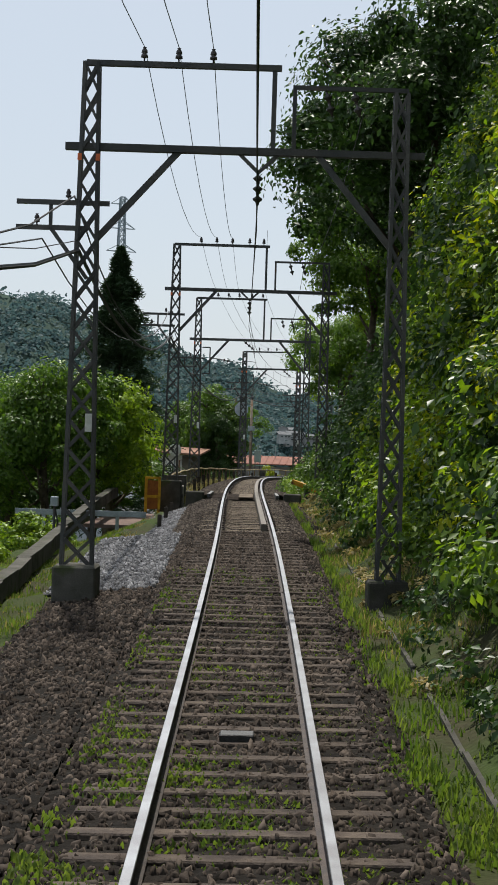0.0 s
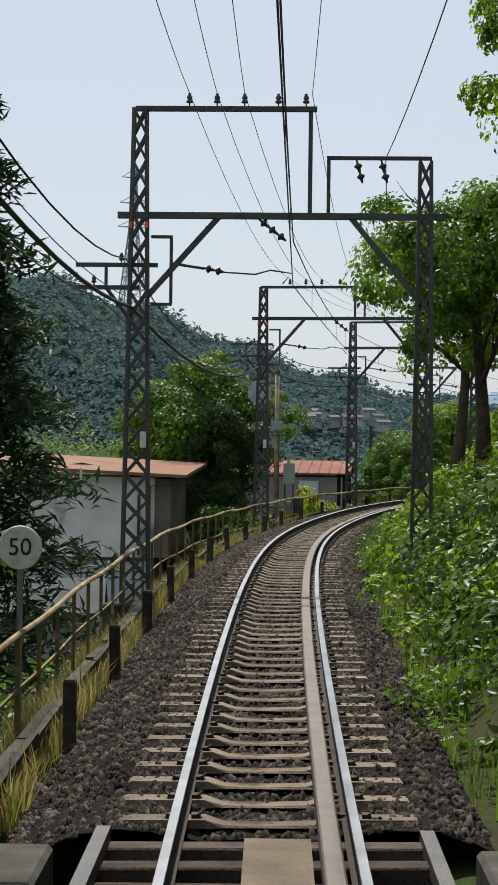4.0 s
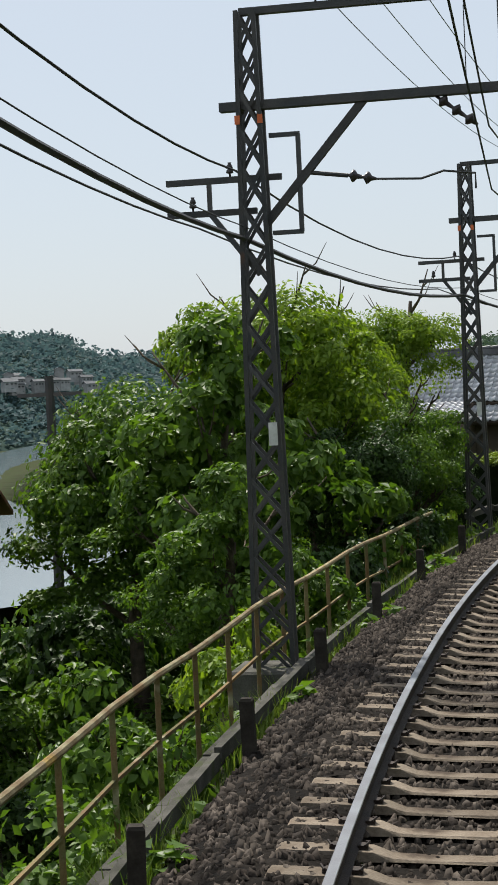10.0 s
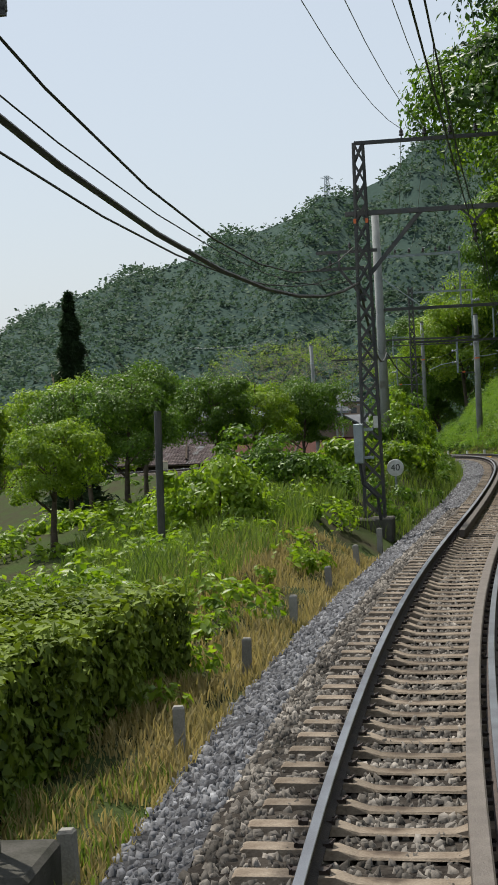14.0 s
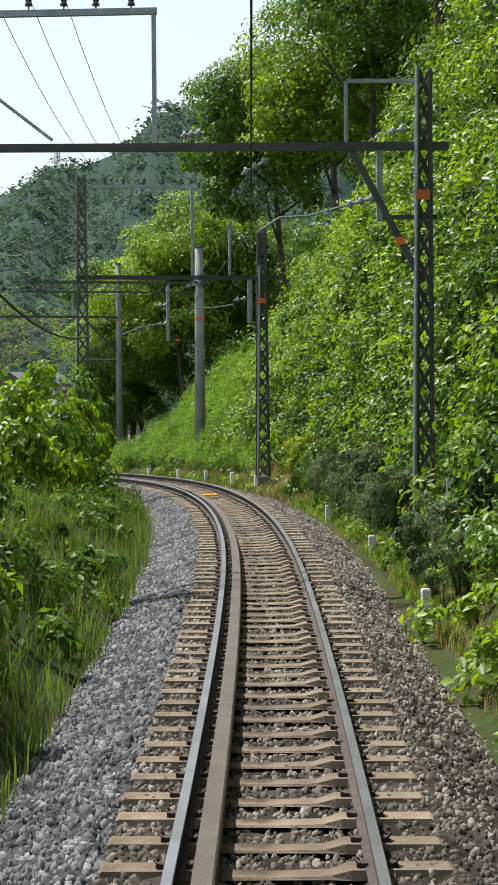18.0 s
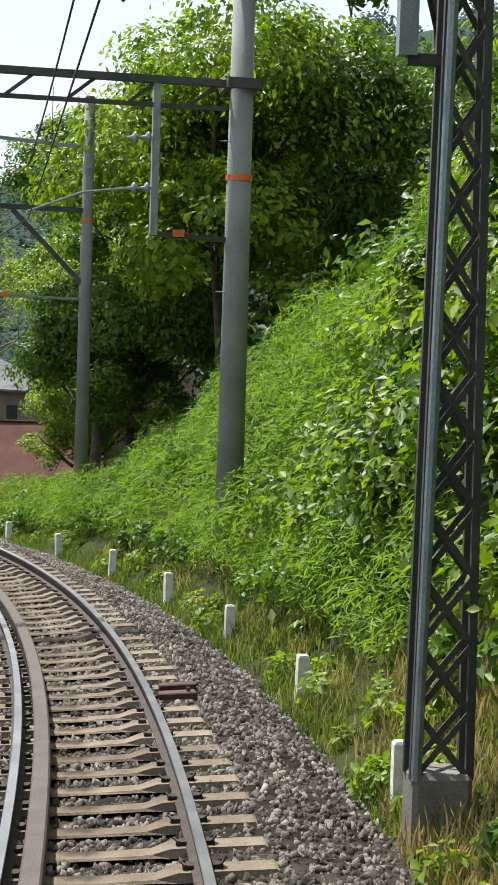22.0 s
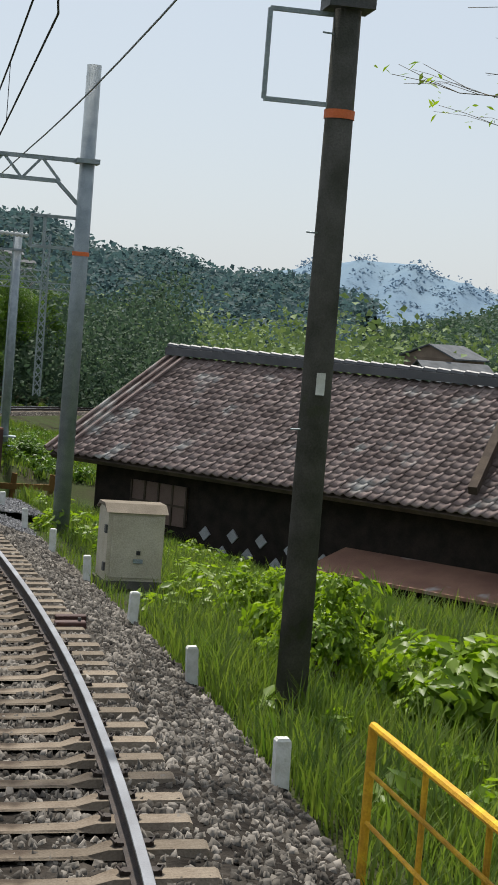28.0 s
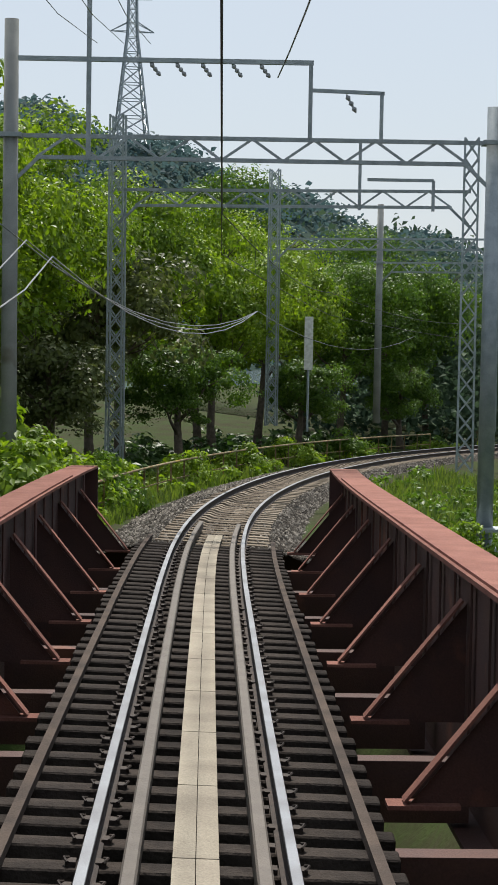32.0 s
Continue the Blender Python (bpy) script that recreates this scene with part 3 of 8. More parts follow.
def sleeper_concrete():
    # waisted concrete block: raised rail seats and a lower, dished middle
    xs = ((-1.0, 0.0), (-0.98, 0.012), (-0.42, 0.012), (-0.3, -0.025), (0.0, -0.032), (0.3, -0.025), (0.42, 0.012), (0.98, 0.012), (1.0, 0.0))
    rings = []
    for x, h in xs:
        w = 0.12 if abs(x) > 0.4 else 0.095
        rings.append([(x, -w, -0.20), (x, w, -0.20), (x, w * 0.8, -0.158 + h), (x, -w * 0.8, -0.158 + h)])
    return Mesh().sweep(rings)


def sleeper_wood(half=1.05):
    m = Mesh().box((0, 0, -0.215), (2 * half, 0.2, 0.13))
    return m


SL_C = sleeper_concrete().data("sleeper", SLEEPER_CONC)
SL_W = sleeper_wood().data("sleeper", SLEEPER_WOOD, bevel=0.012)
CLIP = Mesh()
for c in (-0.566, 0.566):
    for e in (-1, 1):
        CLIP.box((c + e * 0.085, 0, -0.135), (0.06, 0.09, 0.03))
        CLIP.tube([(c + e * 0.1, -0.05, -0.12), (c + e * 0.125, 0.0, -0.105), (c + e * 0.1, 0.05, -0.12)], 0.009, 5)
CLIP = CLIP.data("rail_clip", RAIL_SIDE)


def lay_sleepers(name, s0, s1, gap, data, label, clips=False):
    holder = thing(name, None, label, "sleepers", kind="structure")
    s = s0
    while s < s1:
        ob = new("sleeper", data)
        ob.parent = holder
        ob.matrix_basis = place(s, 0, 0, rng.normal() * 0.5, True) @ Matrix.Translation((rng.normal() * 0.012, 0, rng.normal() * 0.004))
        if clips and rng.random() < 1.1:
            q = new("rail_clips", CLIP)
            q.parent = ob
        s += gap * (1 + rng.normal() * 0.02)
    return holder


lay_sleepers("timber_sleepers", -6, 38.6, 0.62, SL_W, "old dark timber sleepers sunk in brown ballast")
lay_sleepers("concrete_sleepers", 39.0, 53.8, 0.6, SL_C, "pale worn concrete sleepers in brown ballast", True)
lay_sleepers("culvert_sleepers", 54.1, 59.1, 0.5, SL_W, "dark timber sleepers on the small open bridge")
lay_sleepers("concrete_sleepers", 59.4, 207.1, 0.6, SL_C, "pale worn concrete sleepers in brown ballast", True)
lay_sleepers("concrete_sleepers", 207.2, 341.4, 0.6, SL_C, "pale worn concrete sleepers in brown ballast", True)
lay_sleepers("bridge_sleepers", 342.1, 369.8, 0.5, sleeper_wood(1.25).data("sleeper", mat("bridge_sleeper_wood", (0.045, 0.037, 0.032), 0.9, scale=5, color2=(0.025, 0.021, 0.019), fine=40, bump=0.6), bevel=0.012), "dark timber bridge sleepers with rail clips", True)
lay_sleepers("concrete_sleepers", 370.4, 442.7, 0.6, SL_C, "pale worn concrete sleepers in brown ballast")


def ballast(name, s0, s1, lat0, lat1, material, stones, label, density=130, slope=True, size=0.03, level=-0.19, dish=0.04, shoulder=0.0):
    """The bed with a sloping shoulder, and loose stones lying on it."""
    cell = 0.085 if density > 100 else 0.3
    ss = np.linspace(s0, s1, int((s1 - s0) / cell) + 1)
    ll = np.linspace(lat0, lat1, max(4, int((lat1 - lat0) / (cell * 0.8))))
    g, l = np.meshgrid(ss, ll, indexing="ij")

    def top(g, l):
        a = np.abs(l)
        return np.where(a < 1.12, level, level - (a - 1.12) * (0.3 if slope else 0.1)) - dish * (a < 0.5) + shoulder * np.clip((a - 0.66) / 0.1, 0, 1) * np.clip((1.5 - a) / 0.3, 0, 1)

    bump_ = rng.normal(size=g.shape) * 0.009
    inside = np.zeros(g.shape)
    inside[1:-1, 1:-1] = 1
    v = canted(g + inside * rng.normal(size=g.shape) * cell * 0.22, l + inside * rng.normal(size=g.shape) * cell * 0.2, top(g, l) + bump_)
    n, m = g.shape
    idx = np.arange(n * m).reshape(n, m)
    f = np.concatenate([np.stack([idx[:-1, :-1], idx[:-1, 1:], idx[1:, 1:]], -1).reshape(-1, 3), np.stack([idx[:-1, :-1], idx[1:, 1:], idx[1:, :-1]], -1).reshape(-1, 3)])
    bed = thing(name, None, label, "ballast", kind="stuff", data=array_mesh(name, v.reshape(-1, 3), f, material))
    k = int((s1 - s0) * (lat1 - lat0) * density)
    s, l = s0 + rng.random(k) * (s1 - s0), lat0 + rng.random(k) * (lat1 - lat0)
    c = canted(s, l, top(s, l) + 0.004)
    r = size * (0.5 + 0.95 * rng.random(k) ** 1.4)[:, None]
    base = rng.random(k) * 6.28
    wide = 0.62 + 0.5 * rng.random(k)
    lean_x, lean_y = rng.normal(size=k) * 0.35, rng.normal(size=k) * 0.35
    low, high = [], []
    for j in range(4):
        a = base + j * 1.571 + rng.normal(size=k) * 0.22
        e = np.where(j % 2 == 0, 1.0, wide) * (0.8 + 0.4 * rng.random(k))
        x, y = np.cos(a) * e, np.sin(a) * e
        low.append(c + np.stack([x * 1.1, y * 1.1, 0 * x - 0.3], 1) * r)
        f2 = 0.6 + 0.3 * rng.random(k)
        high.append(c + np.stack([x * f2, y * f2, 0.5 + 0.25 * rng.random(k) + x * lean_x + y * lean_y], 1) * r)
    v = np.stack([*low, *high], 1).reshape(-1, 3)
    i = np.arange(k)[:, None] * 8
    f = np.concatenate([i + [4, 5, 6, 7], i + [0, 1, 5, 4], i + [1, 2, 6, 5], i + [2, 3, 7, 6], i + [3, 0, 4, 7]], 1).reshape(-1, 4)
    part("stones", array_mesh("stones", v, f, stones), None, bed)


BR = "brown stained ballast stones between and beside the sleepers"
GR = "clean grey ballast stones on the shoulder of the track"
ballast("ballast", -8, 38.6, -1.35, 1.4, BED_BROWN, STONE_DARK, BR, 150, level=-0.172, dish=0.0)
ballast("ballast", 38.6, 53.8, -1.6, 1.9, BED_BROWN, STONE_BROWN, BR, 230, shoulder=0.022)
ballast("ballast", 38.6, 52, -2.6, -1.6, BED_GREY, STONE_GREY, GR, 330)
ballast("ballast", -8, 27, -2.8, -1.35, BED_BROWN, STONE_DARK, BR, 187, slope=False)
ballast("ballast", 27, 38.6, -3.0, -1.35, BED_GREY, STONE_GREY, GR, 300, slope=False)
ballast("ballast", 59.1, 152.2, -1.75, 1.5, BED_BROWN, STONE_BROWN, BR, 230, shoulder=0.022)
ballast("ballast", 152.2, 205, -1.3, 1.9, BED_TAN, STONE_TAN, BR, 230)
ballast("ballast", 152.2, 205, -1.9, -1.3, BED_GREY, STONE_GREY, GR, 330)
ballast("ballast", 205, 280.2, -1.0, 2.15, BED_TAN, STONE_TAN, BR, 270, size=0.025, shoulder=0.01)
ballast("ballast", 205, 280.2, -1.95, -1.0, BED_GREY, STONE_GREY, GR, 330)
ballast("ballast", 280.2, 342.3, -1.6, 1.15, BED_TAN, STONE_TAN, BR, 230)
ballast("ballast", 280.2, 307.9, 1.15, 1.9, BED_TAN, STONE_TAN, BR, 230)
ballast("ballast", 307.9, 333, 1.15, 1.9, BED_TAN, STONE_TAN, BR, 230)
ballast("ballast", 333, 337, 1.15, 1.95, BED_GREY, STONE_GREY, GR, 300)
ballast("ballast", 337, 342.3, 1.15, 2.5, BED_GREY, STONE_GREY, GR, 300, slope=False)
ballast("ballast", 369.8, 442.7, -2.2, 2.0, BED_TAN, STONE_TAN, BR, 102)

# ---- overhead line ----
def lattice_mast(parent, x, h, w0, w1, depth=0.22, y=0.0, h0=0.0, material=None, pitch=0.42):
    """Two pairs of angle chords laced on the faces that look along the track."""
    material = material or STEEL_DARK
    for sx in (-1, 1):
        for sy in (-1, 1):
            part("chord", Mesh().beam((x + sx * w0 / 2, y + sy * depth / 2, h0), (x + sx * w1 / 2, y + sy * depth / 2, h), 0.05), material, parent)
    for sy in (-1, 1):
        n = int((h - h0) / pitch)
        for k in range(n):
            a, b = h0 + (h - h0) * k / n, h0 + (h - h0) * (k + 1) / n
            wa, wb = w0 + (w1 - w0) * k / n, w0 + (w1 - w0) * (k + 1) / n
            part("lacing_bar", Mesh().beam((x - wa / 2, y + sy * depth / 2, a), (x + wb / 2, y + sy * depth / 2, b), 0.012, 0.04), material, parent)
            part("lacing_bar", Mesh().beam((x + wa / 2, y + sy * (depth / 2 + 0.012), a), (x - wb / 2, y + sy * (depth / 2 + 0.012), b), 0.012, 0.04), material, parent)


def pin_insulator(parent, x, z, y=0.0, s=1.0, material=None):
    part("insulator", Mesh().lathe((x, y, z), [(0.012, 0), (0.012, 0.05 * s), (0.055 * s, 0.06 * s), (0.05 * s, 0.1 * s), (0.03 * s, 0.11 * s), (0.048 * s, 0.13 * s), (0.04 * s, 0.17 * s), (0.022 * s, 0.19 * s), (0.03 * s, 0.21 * s)], 8), material or PORCELAIN_DK, parent, smooth=True)


def disc_string(parent, a, b, n=3, r=0.09, material=None):
    """Discs on a rod from a to b."""
    a, b = Vector(a), Vector(b)
    d = (b - a)
    rot = d.to_track_quat("Z", "Y").to_matrix()
    L = d.length
    prof = [(0.015, 0)]
    for k in range(n):
        z = L * (k + 0.6) / (n + 0.2)
        prof += [(0.018, z - 0.05), (r, z - 0.01), (r * 0.85, z + 0.012), (0.03, z + 0.04)]
    prof += [(0.015, L)]
    part("insulator", Mesh().lathe(a, prof, 10, rot), material or PORCELAIN_DK, parent, smooth=True)


def base_block(parent, x, top, w=0.95, d=0.9, deep=1.0, material=None):
    part("concrete_base", Mesh().box((x, 0, top - deep / 2), (w, d, deep)), material or CONC_DARK, parent, "dark stained concrete base", bevel=0.03)


def gantry(s, xl=-2.35, xr=2.1, beam=6.1, top=7.6, up_to=0.45, pins=(-1.35, -0.9, -0.45, 0.1, 0.4), base=-0.1, rbase=0.3, frame_r=True, pull=True, arms=True, mark=True, deep=1.0, rtop=None, big=0.95):
    g = thing("overhead_line_gantry", place(s), "dark riveted steel lattice gantry carrying the overhead wires", "gantry", "overhead line gantries")
    base_block(g, xl, base + 0.45, big, 0.9, deep + 0.5)
    lattice_mast(g, xl, top, 0.44, 0.2, h0=base + 0.4)
    part("beam", Mesh().beam((xl - 0.35, 0, beam), (xr + 0.35, 0, beam), 0.14, 0.1), STEEL_DARK, g)
    part("upper_beam", Mesh().beam((xl - 0.08, 0, top), (up_to + 0.1, 0, top), 0.1, 0.08), STEEL_DARK, g)
    part("drop_post", Mesh().beam((up_to, 0, top), (up_to, 0, beam), 0.07), STEEL_DARK, g)
    part("brace", Mesh().beam((xl + 0.12, 0, beam - 1.35), (xl + 1.3, 0, beam - 0.02), 0.07, 0.09), STEEL_DARK, g)
    part("brace", Mesh().beam((xr - 0.1, 0, beam - 1.35), (xr - 1.2, 0, beam - 0.02), 0.07, 0.09), STEEL_DARK, g)
    lattice_mast(g, xr, rtop or beam + 0.9, 0.32, 0.18, h0=rbase)
    base_block(g, xr, rbase + 0.05, 0.6, 0.6, 0.9)
    if frame_r:
        f = Mesh().beam((up_to + 0.3, 0, beam), (up_to + 0.3, 0, beam + 0.95), 0.06).beam((up_to + 0.27, 0, beam + 0.95), (xr + 0.1, 0, beam + 0.95), 0.06)
        part("feeder_frame", f, STEEL_DARK, g)
        for x in (up_to + 0.75, up_to + 1.15):
            disc_string(g, (x, 0, beam + 0.92), (x + 0.1, 0.02, beam + 0.55), 2, 0.07)
    for x in pins:
        pin_insulator(g, x, top + 0.04)
    if arms:
        for k, (z, x0, x1) in enumerate(((beam - 0.8, xl - 1.05, xl + 0.3), (beam - 1.17, xl - 1.05, xl))):
            part("crossarm", Mesh().beam((x0, 0.14, z), (x1, 0.14, z), 0.06, 0.07), STEEL_DARK, g)
            pin_insulator(g, x0 + (0.75 if k == 0 else 0.3), z + 0.03, 0.14, 0.8)
        part("arm_post", Mesh().beam((xl - 0.55, 0.14, beam - 1.17), (xl - 0.55, 0.14, beam - 0.8), 0.05), STEEL_DARK, g)
        part("arm_strut", Mesh().beam((xl - 0.55, 0.14, beam - 1.17), (xl, 0.14, beam - 1.9), 0.06), STEEL_DARK, g)
    if pull:
        fr = Mesh().beam((xl + 0.2, 0, beam - 0.35), (xl + 0.55, 0, beam - 0.35), 0.05).beam((xl + 0.53, 0, beam - 0.35), (xl + 0.53, 0, beam - 1.45), 0.05).beam((xl + 0.2, 0, beam - 1.45), (xl + 0.55, 0, beam - 1.45), 0.05)
        part("registration_frame", fr, STEEL_DARK, g)
        disc_string(g, (xl + 1.05, 0, beam - 0.85), (xl + 1.4, 0, beam - 0.92), 2, 0.075)
        part("registration_tube", Mesh().tube([(xl + 0.53, 0, beam - 0.78), (xl + 1.08, 0, beam - 0.86)], 0.025, 8), STEEL_DARK, g)
        part("steady_arm", Mesh().tube([(xl + 1.4, 0, beam - 0.92), (xl + 1.9, 0, beam - 0.95), (xl + 2.15, 0, beam - 0.88), (xl + 2.5, 0, beam - 0.93), (-0.05, 0, beam - 1.1)], 0.014, 6), STEEL_DARK, g)
        disc_string(g, (-0.45, 0, beam - 0.05), (0.0, 0, beam - 0.4), 3, 0.075)
    else:
        v = Mesh().beam((-0.32, 0, beam), (0, 0, beam - 0.3), 0.05).beam((0.32, 0, beam), (0, 0, beam - 0.3), 0.05)
        part("hanger_yoke", v, STEEL_DARK, g)
        disc_string(g, (0, 0, beam - 0.3), (0, 0, beam - 0.78), 3, 0.075)
    if mark:
        for sx in (-1, 1):
            part("orange_band", Mesh().box((xl + sx * 0.13, -0.14, beam - 0.17), (0.06, 0.012, 0.1)), ORANGE, g)
        part("number_plate_board", Mesh().box((xl + 0.12, -0.16, 2.2), (0.1, 0.015, 0.26)), WHITE, g, "small white identification board")
    return g


gantry(26.3, -2.45, 2.05, 6.2, 7.42, 0.2, (-1.7, -1.2, -0.7), -0.3, 0.0, pull=False, big=0.62)
gantry(57.9, -2.36, 2.42, 6.35, 7.78, 0.5, (-1.6, -1.1, -0.6, -0.05, 0.4), -0.2, 0.0, pull=False, deep=0.5, big=0.75)
gantry(76.9, -2.4, 2.25, 5.86, 7.6, 0.38, (-1.6, -1.15, -0.7, -0.15, 0.3), -0.9, 0.4, deep=2)
gantry(103.9, -2.68, 2.3, 6.12, 7.1, 0.2, (-1.85, -1.35, -0.85, -0.28, 0.2), -0.9, 0.4, deep=2)
gantry(120.2, -2.62, 2.3, 6.1, 7.13, 0.3, (-1.75, -1.2, -0.65, -0.1), -0.9, 0.4, deep=2)
gantry(133.7, -2.55, 2.3, 5.92, 6.98, 0.3, (-1.75, -1.2, -0.65, -0.1), -0.9, 0.4, deep=2)
gantry(150.0, -2.25, 2.3, 6.0, 7.12, 0.35, (-1.5, -1.0, -0.5, 0.1), -0.8, 0.4, deep=2)
gantry(167.7, -2.55, 2.4, 6.2, 7.37, 0.35, (-1.7, -1.2, -0.65, 0.0), -0.4, 0.4, big=1.05)
gantry(197.5, -2.45, 2.7, 6.75, 8.28, 0.75, (-1.5, -1.0, -0.45, 0.1), -0.35, 0.4, pull=False, big=0.8)



def round_pole(s, lat, top, base, r=0.18, label="tall round concrete pole beside the track", band=None, material=None, dz=0.0):
    g = thing("concrete_pole", place(s, lat, dz), label, "pole", "overhead line poles")
    part("pole", Mesh().tube([(0, 0, base - 0.6), (0, 0, (base + top) / 2), (0, 0, top)], [r, r * 0.9, r * 0.78], 20), material or POLE_CONC, g, smooth=True)
    part("cap", Mesh().lathe((0, 0, top - 0.02), [(r * 0.8, 0), (r * 0.8, 0.05), (r * 0.6, 0.09), (0.01, 0.1)], 16), CONC_DARK, g)
    if band:
        part("orange_band", Mesh().tube([(0, 0, band - 0.04), (0, 0, band + 0.04)], r * 0.93, 20, False), ORANGE, g)
    for z in (top * 0.25, top * 0.5, top * 0.75):
        part("step_bolt", Mesh().tube([(-r * 0.8, -0.05, z), (-r * 1.5, -0.08, z)], 0.009, 5), STEEL_GREY, g)
    part("clamp_band", Mesh().tube([(0, 0, top * 0.84), (0, 0, top * 0.84 + 0.06)], r * 0.92, 16, False), STEEL_GREY, g)
    return g


def grey_frame(g, x0, x1, z0, z1, w=0.06):
    for a, b in (((x0, 0, z0), (x1, 0, z0)), ((x0, 0, z1), (x1, 0, z1)), ((x0, 0, z0), (x0, 0, z1))):
        part("frame_bar", Mesh().beam(a, b, w), STEEL_GREY, g)


# gantry with a concrete pole on one side and a lattice mast on the other
g = thing("overhead_line_gantry", place(229.9), "steel beam gantry between a concrete pole and a lattice mast", "gantry", "overhead line gantries")
part("pole", Mesh().tube([(-4.75, 0, -0.5), (-4.82, 0, 10.2)], [0.2, 0.15], 16), POLE_CONC, g, smooth=True)
part("beam", Mesh().beam((-4.95, 0, 6.38), (3.0, 0, 6.38), 0.14, 0.12), STEEL_DARK, g)
part("upper_beam", Mesh().beam((-4.8, 0, 8.45), (-1.55, 0, 8.5), 0.1, 0.1), STEEL_GREY, g)
part("drop_post", Mesh().beam((-1.6, 0, 8.5), (-1.6, 0, 6.42), 0.07), STEEL_GREY, g)
part("brace", Mesh().beam((-4.75, 0, 7.7), (-3.2, 0, 6.5), 0.05), STEEL_GREY, g)
for x in (-4.1, -3.55, -3.0, -2.5, -1.95):
    pin_insulator(g, x, 8.52, s=1.1)
lattice_mast(g, 2.62, 7.57, 0.26, 0.18, h0=0.0)
part("conduit", Mesh().tube([(2.44, -0.16, 0.0), (2.5, -0.16, 7.6)], 0.035, 8), STEEL_GREY, g, "pale steel conduit clamped to the mast")
part("brace", Mesh().beam((2.6, 0, 4.25), (1.47, 0, 6.35), 0.1, 0.1), STEEL_DARK, g)
part("orange_band", Mesh().box((2.58, -0.19, 5.6), (0.22, 0.02, 0.14)), ORANGE, g)
part("orange_tag", Mesh().box((2.24, -0.06, 4.9), (0.14, 0.02, 0.12)), ORANGE, g)
grey_frame(g, 1.4, 2.55, 6.38, 7.4)
disc_string(g, (1.9, 0, 5.6), (1.35, 0, 5.45), 3, 0.08, PORCELAIN)
disc_string(g, (2.35, 0, 6.65), (2.05, 0, 6.6), 2, 0.08, PORCELAIN)
disc_string(g, (0.2, 0, 6.2), (-0.25, 0, 5.95), 3, 0.08, PORCELAIN)
disc_string(g, (-0.85, 0, 6.6), (-1.2, 0, 6.55), 3, 0.08, PORCELAIN)
part("hanger_post", Mesh().beam((1.92, 0, 6.38), (1.92, 0, 5.22), 0.09), STEEL_GREY, g)
part("arm", Mesh().beam((1.92, 0, 5.27), (2.82, 0, 5.27), 0.07), STEEL_DARK, g)
part("steady_arm", Mesh().tube([(1.35, 0, 5.45), (0.8, 0, 5.3), (0.35, 0, 5.28), (0.0, 0, 5.05)], 0.022, 6), STEEL_GREY, g)

g = thing("overhead_line_gantry", place(254.6), "steel beam gantry between two lattice masts", "gantry", "overhead line gantries")
base_block(g, -3.12, 1.05, 0.7, 0.7, 1.6, CONCRETE)
lattice_mast(g, -3.12, 9.0, 0.34, 0.2, h0=1.0)
lattice_mast(g, 2.15, 7.5, 0.36, 0.2, h0=0.2)
part("conduit", Mesh().tube([(1.98, -0.16, 0.2), (2.06, -0.16, 6.4)], 0.035, 8), STEEL_GREY, g, "pale steel conduit clamped to the mast")
base_block(g, 2.15, 0.24, 0.38, 0.38, 0.5, CONCRETE)
part("beam", Mesh().beam((-3.3, 0, 6.08), (2.75, 0, 6.08), 0.14, 0.12), STEEL_DARK, g)
part("upper_beam", Mesh().beam((-3.15, 0, 8.7), (0.15, 0, 8.7), 0.1, 0.1), STEEL_GREY, g)
part("drop_post", Mesh().beam((0.1, 0, 8.7), (0.1, 0, 6.1), 0.08), STEEL_GREY, g)
for x in (-2.45, -1.9, -1.3, -0.75, -0.2):
    pin_insulator(g, x, 8.74, s=1.1)
part("riser", Mesh().beam((1.2, 0, 6.1), (1.2, 0, 7.7), 0.07), STEEL_GREY, g)
part("hanger_post", Mesh().beam((1.79, 0, 6.1), (1.79, 0, 4.74), 0.12), STEEL_GREY, g)
part("arm", Mesh().beam((1.79, 0, 4.72), (2.2, 0, 4.72), 0.07), STEEL_DARK, g)
part("orange_band", Mesh().box((2.12, -0.19, 5.4), (0.24, 0.02, 0.14)), ORANGE, g)
disc_string(g, (1.75, 0, 5.48), (1.3, 0, 5.42), 2, 0.09, PORCELAIN)
part("steady_arm", Mesh().tube([(1.3, 0, 5.3), (0.7, 0, 5.2), (0.2, 0, 5.2), (0.0, 0, 5.0)], 0.025, 6), STEEL_GREY, g)
disc_string(g, (0.4, 0, 5.95), (-0.1, 0, 5.8), 3, 0.1, PORCELAIN)

# concrete poles of the second curve
g = round_pole(268.5, 2.84, 8.4, 0.9, 0.2, "thick round concrete pole with an orange band on the bank", 5.8)
part("beam", Mesh().beam((0, 0, 4.92), (-1.25, 0, 4.98), 0.07), STEEL_DARK, g)
part("orange_tag", Mesh().box((-0.85, -0.05, 4.99), (0.16, 0.03, 0.1)), ORANGE, g)
part("hanger_post", Mesh().beam((-1.2, 0, 4.95), (-1.2, 0, 7.05), 0.1), STEEL_GREY, g)
for z in (5.6, 6.3):
    disc_string(g, (-1.2, 0, z), (-1.6, 0, z - 0.02), 2, 0.09, PORCELAIN)
part("steady_arm", Mesh().tube([(-1.6, 0, 5.58), (-2.2, 0, 5.5), (-2.95, 0, 5.2)], 0.022, 6), STEEL_GREY, g)
part("cross_beam", Mesh().beam((0.2, 0, 7.1), (-6.5, 0, 7.1), 0.13, 0.1), STEEL_DARK, g)
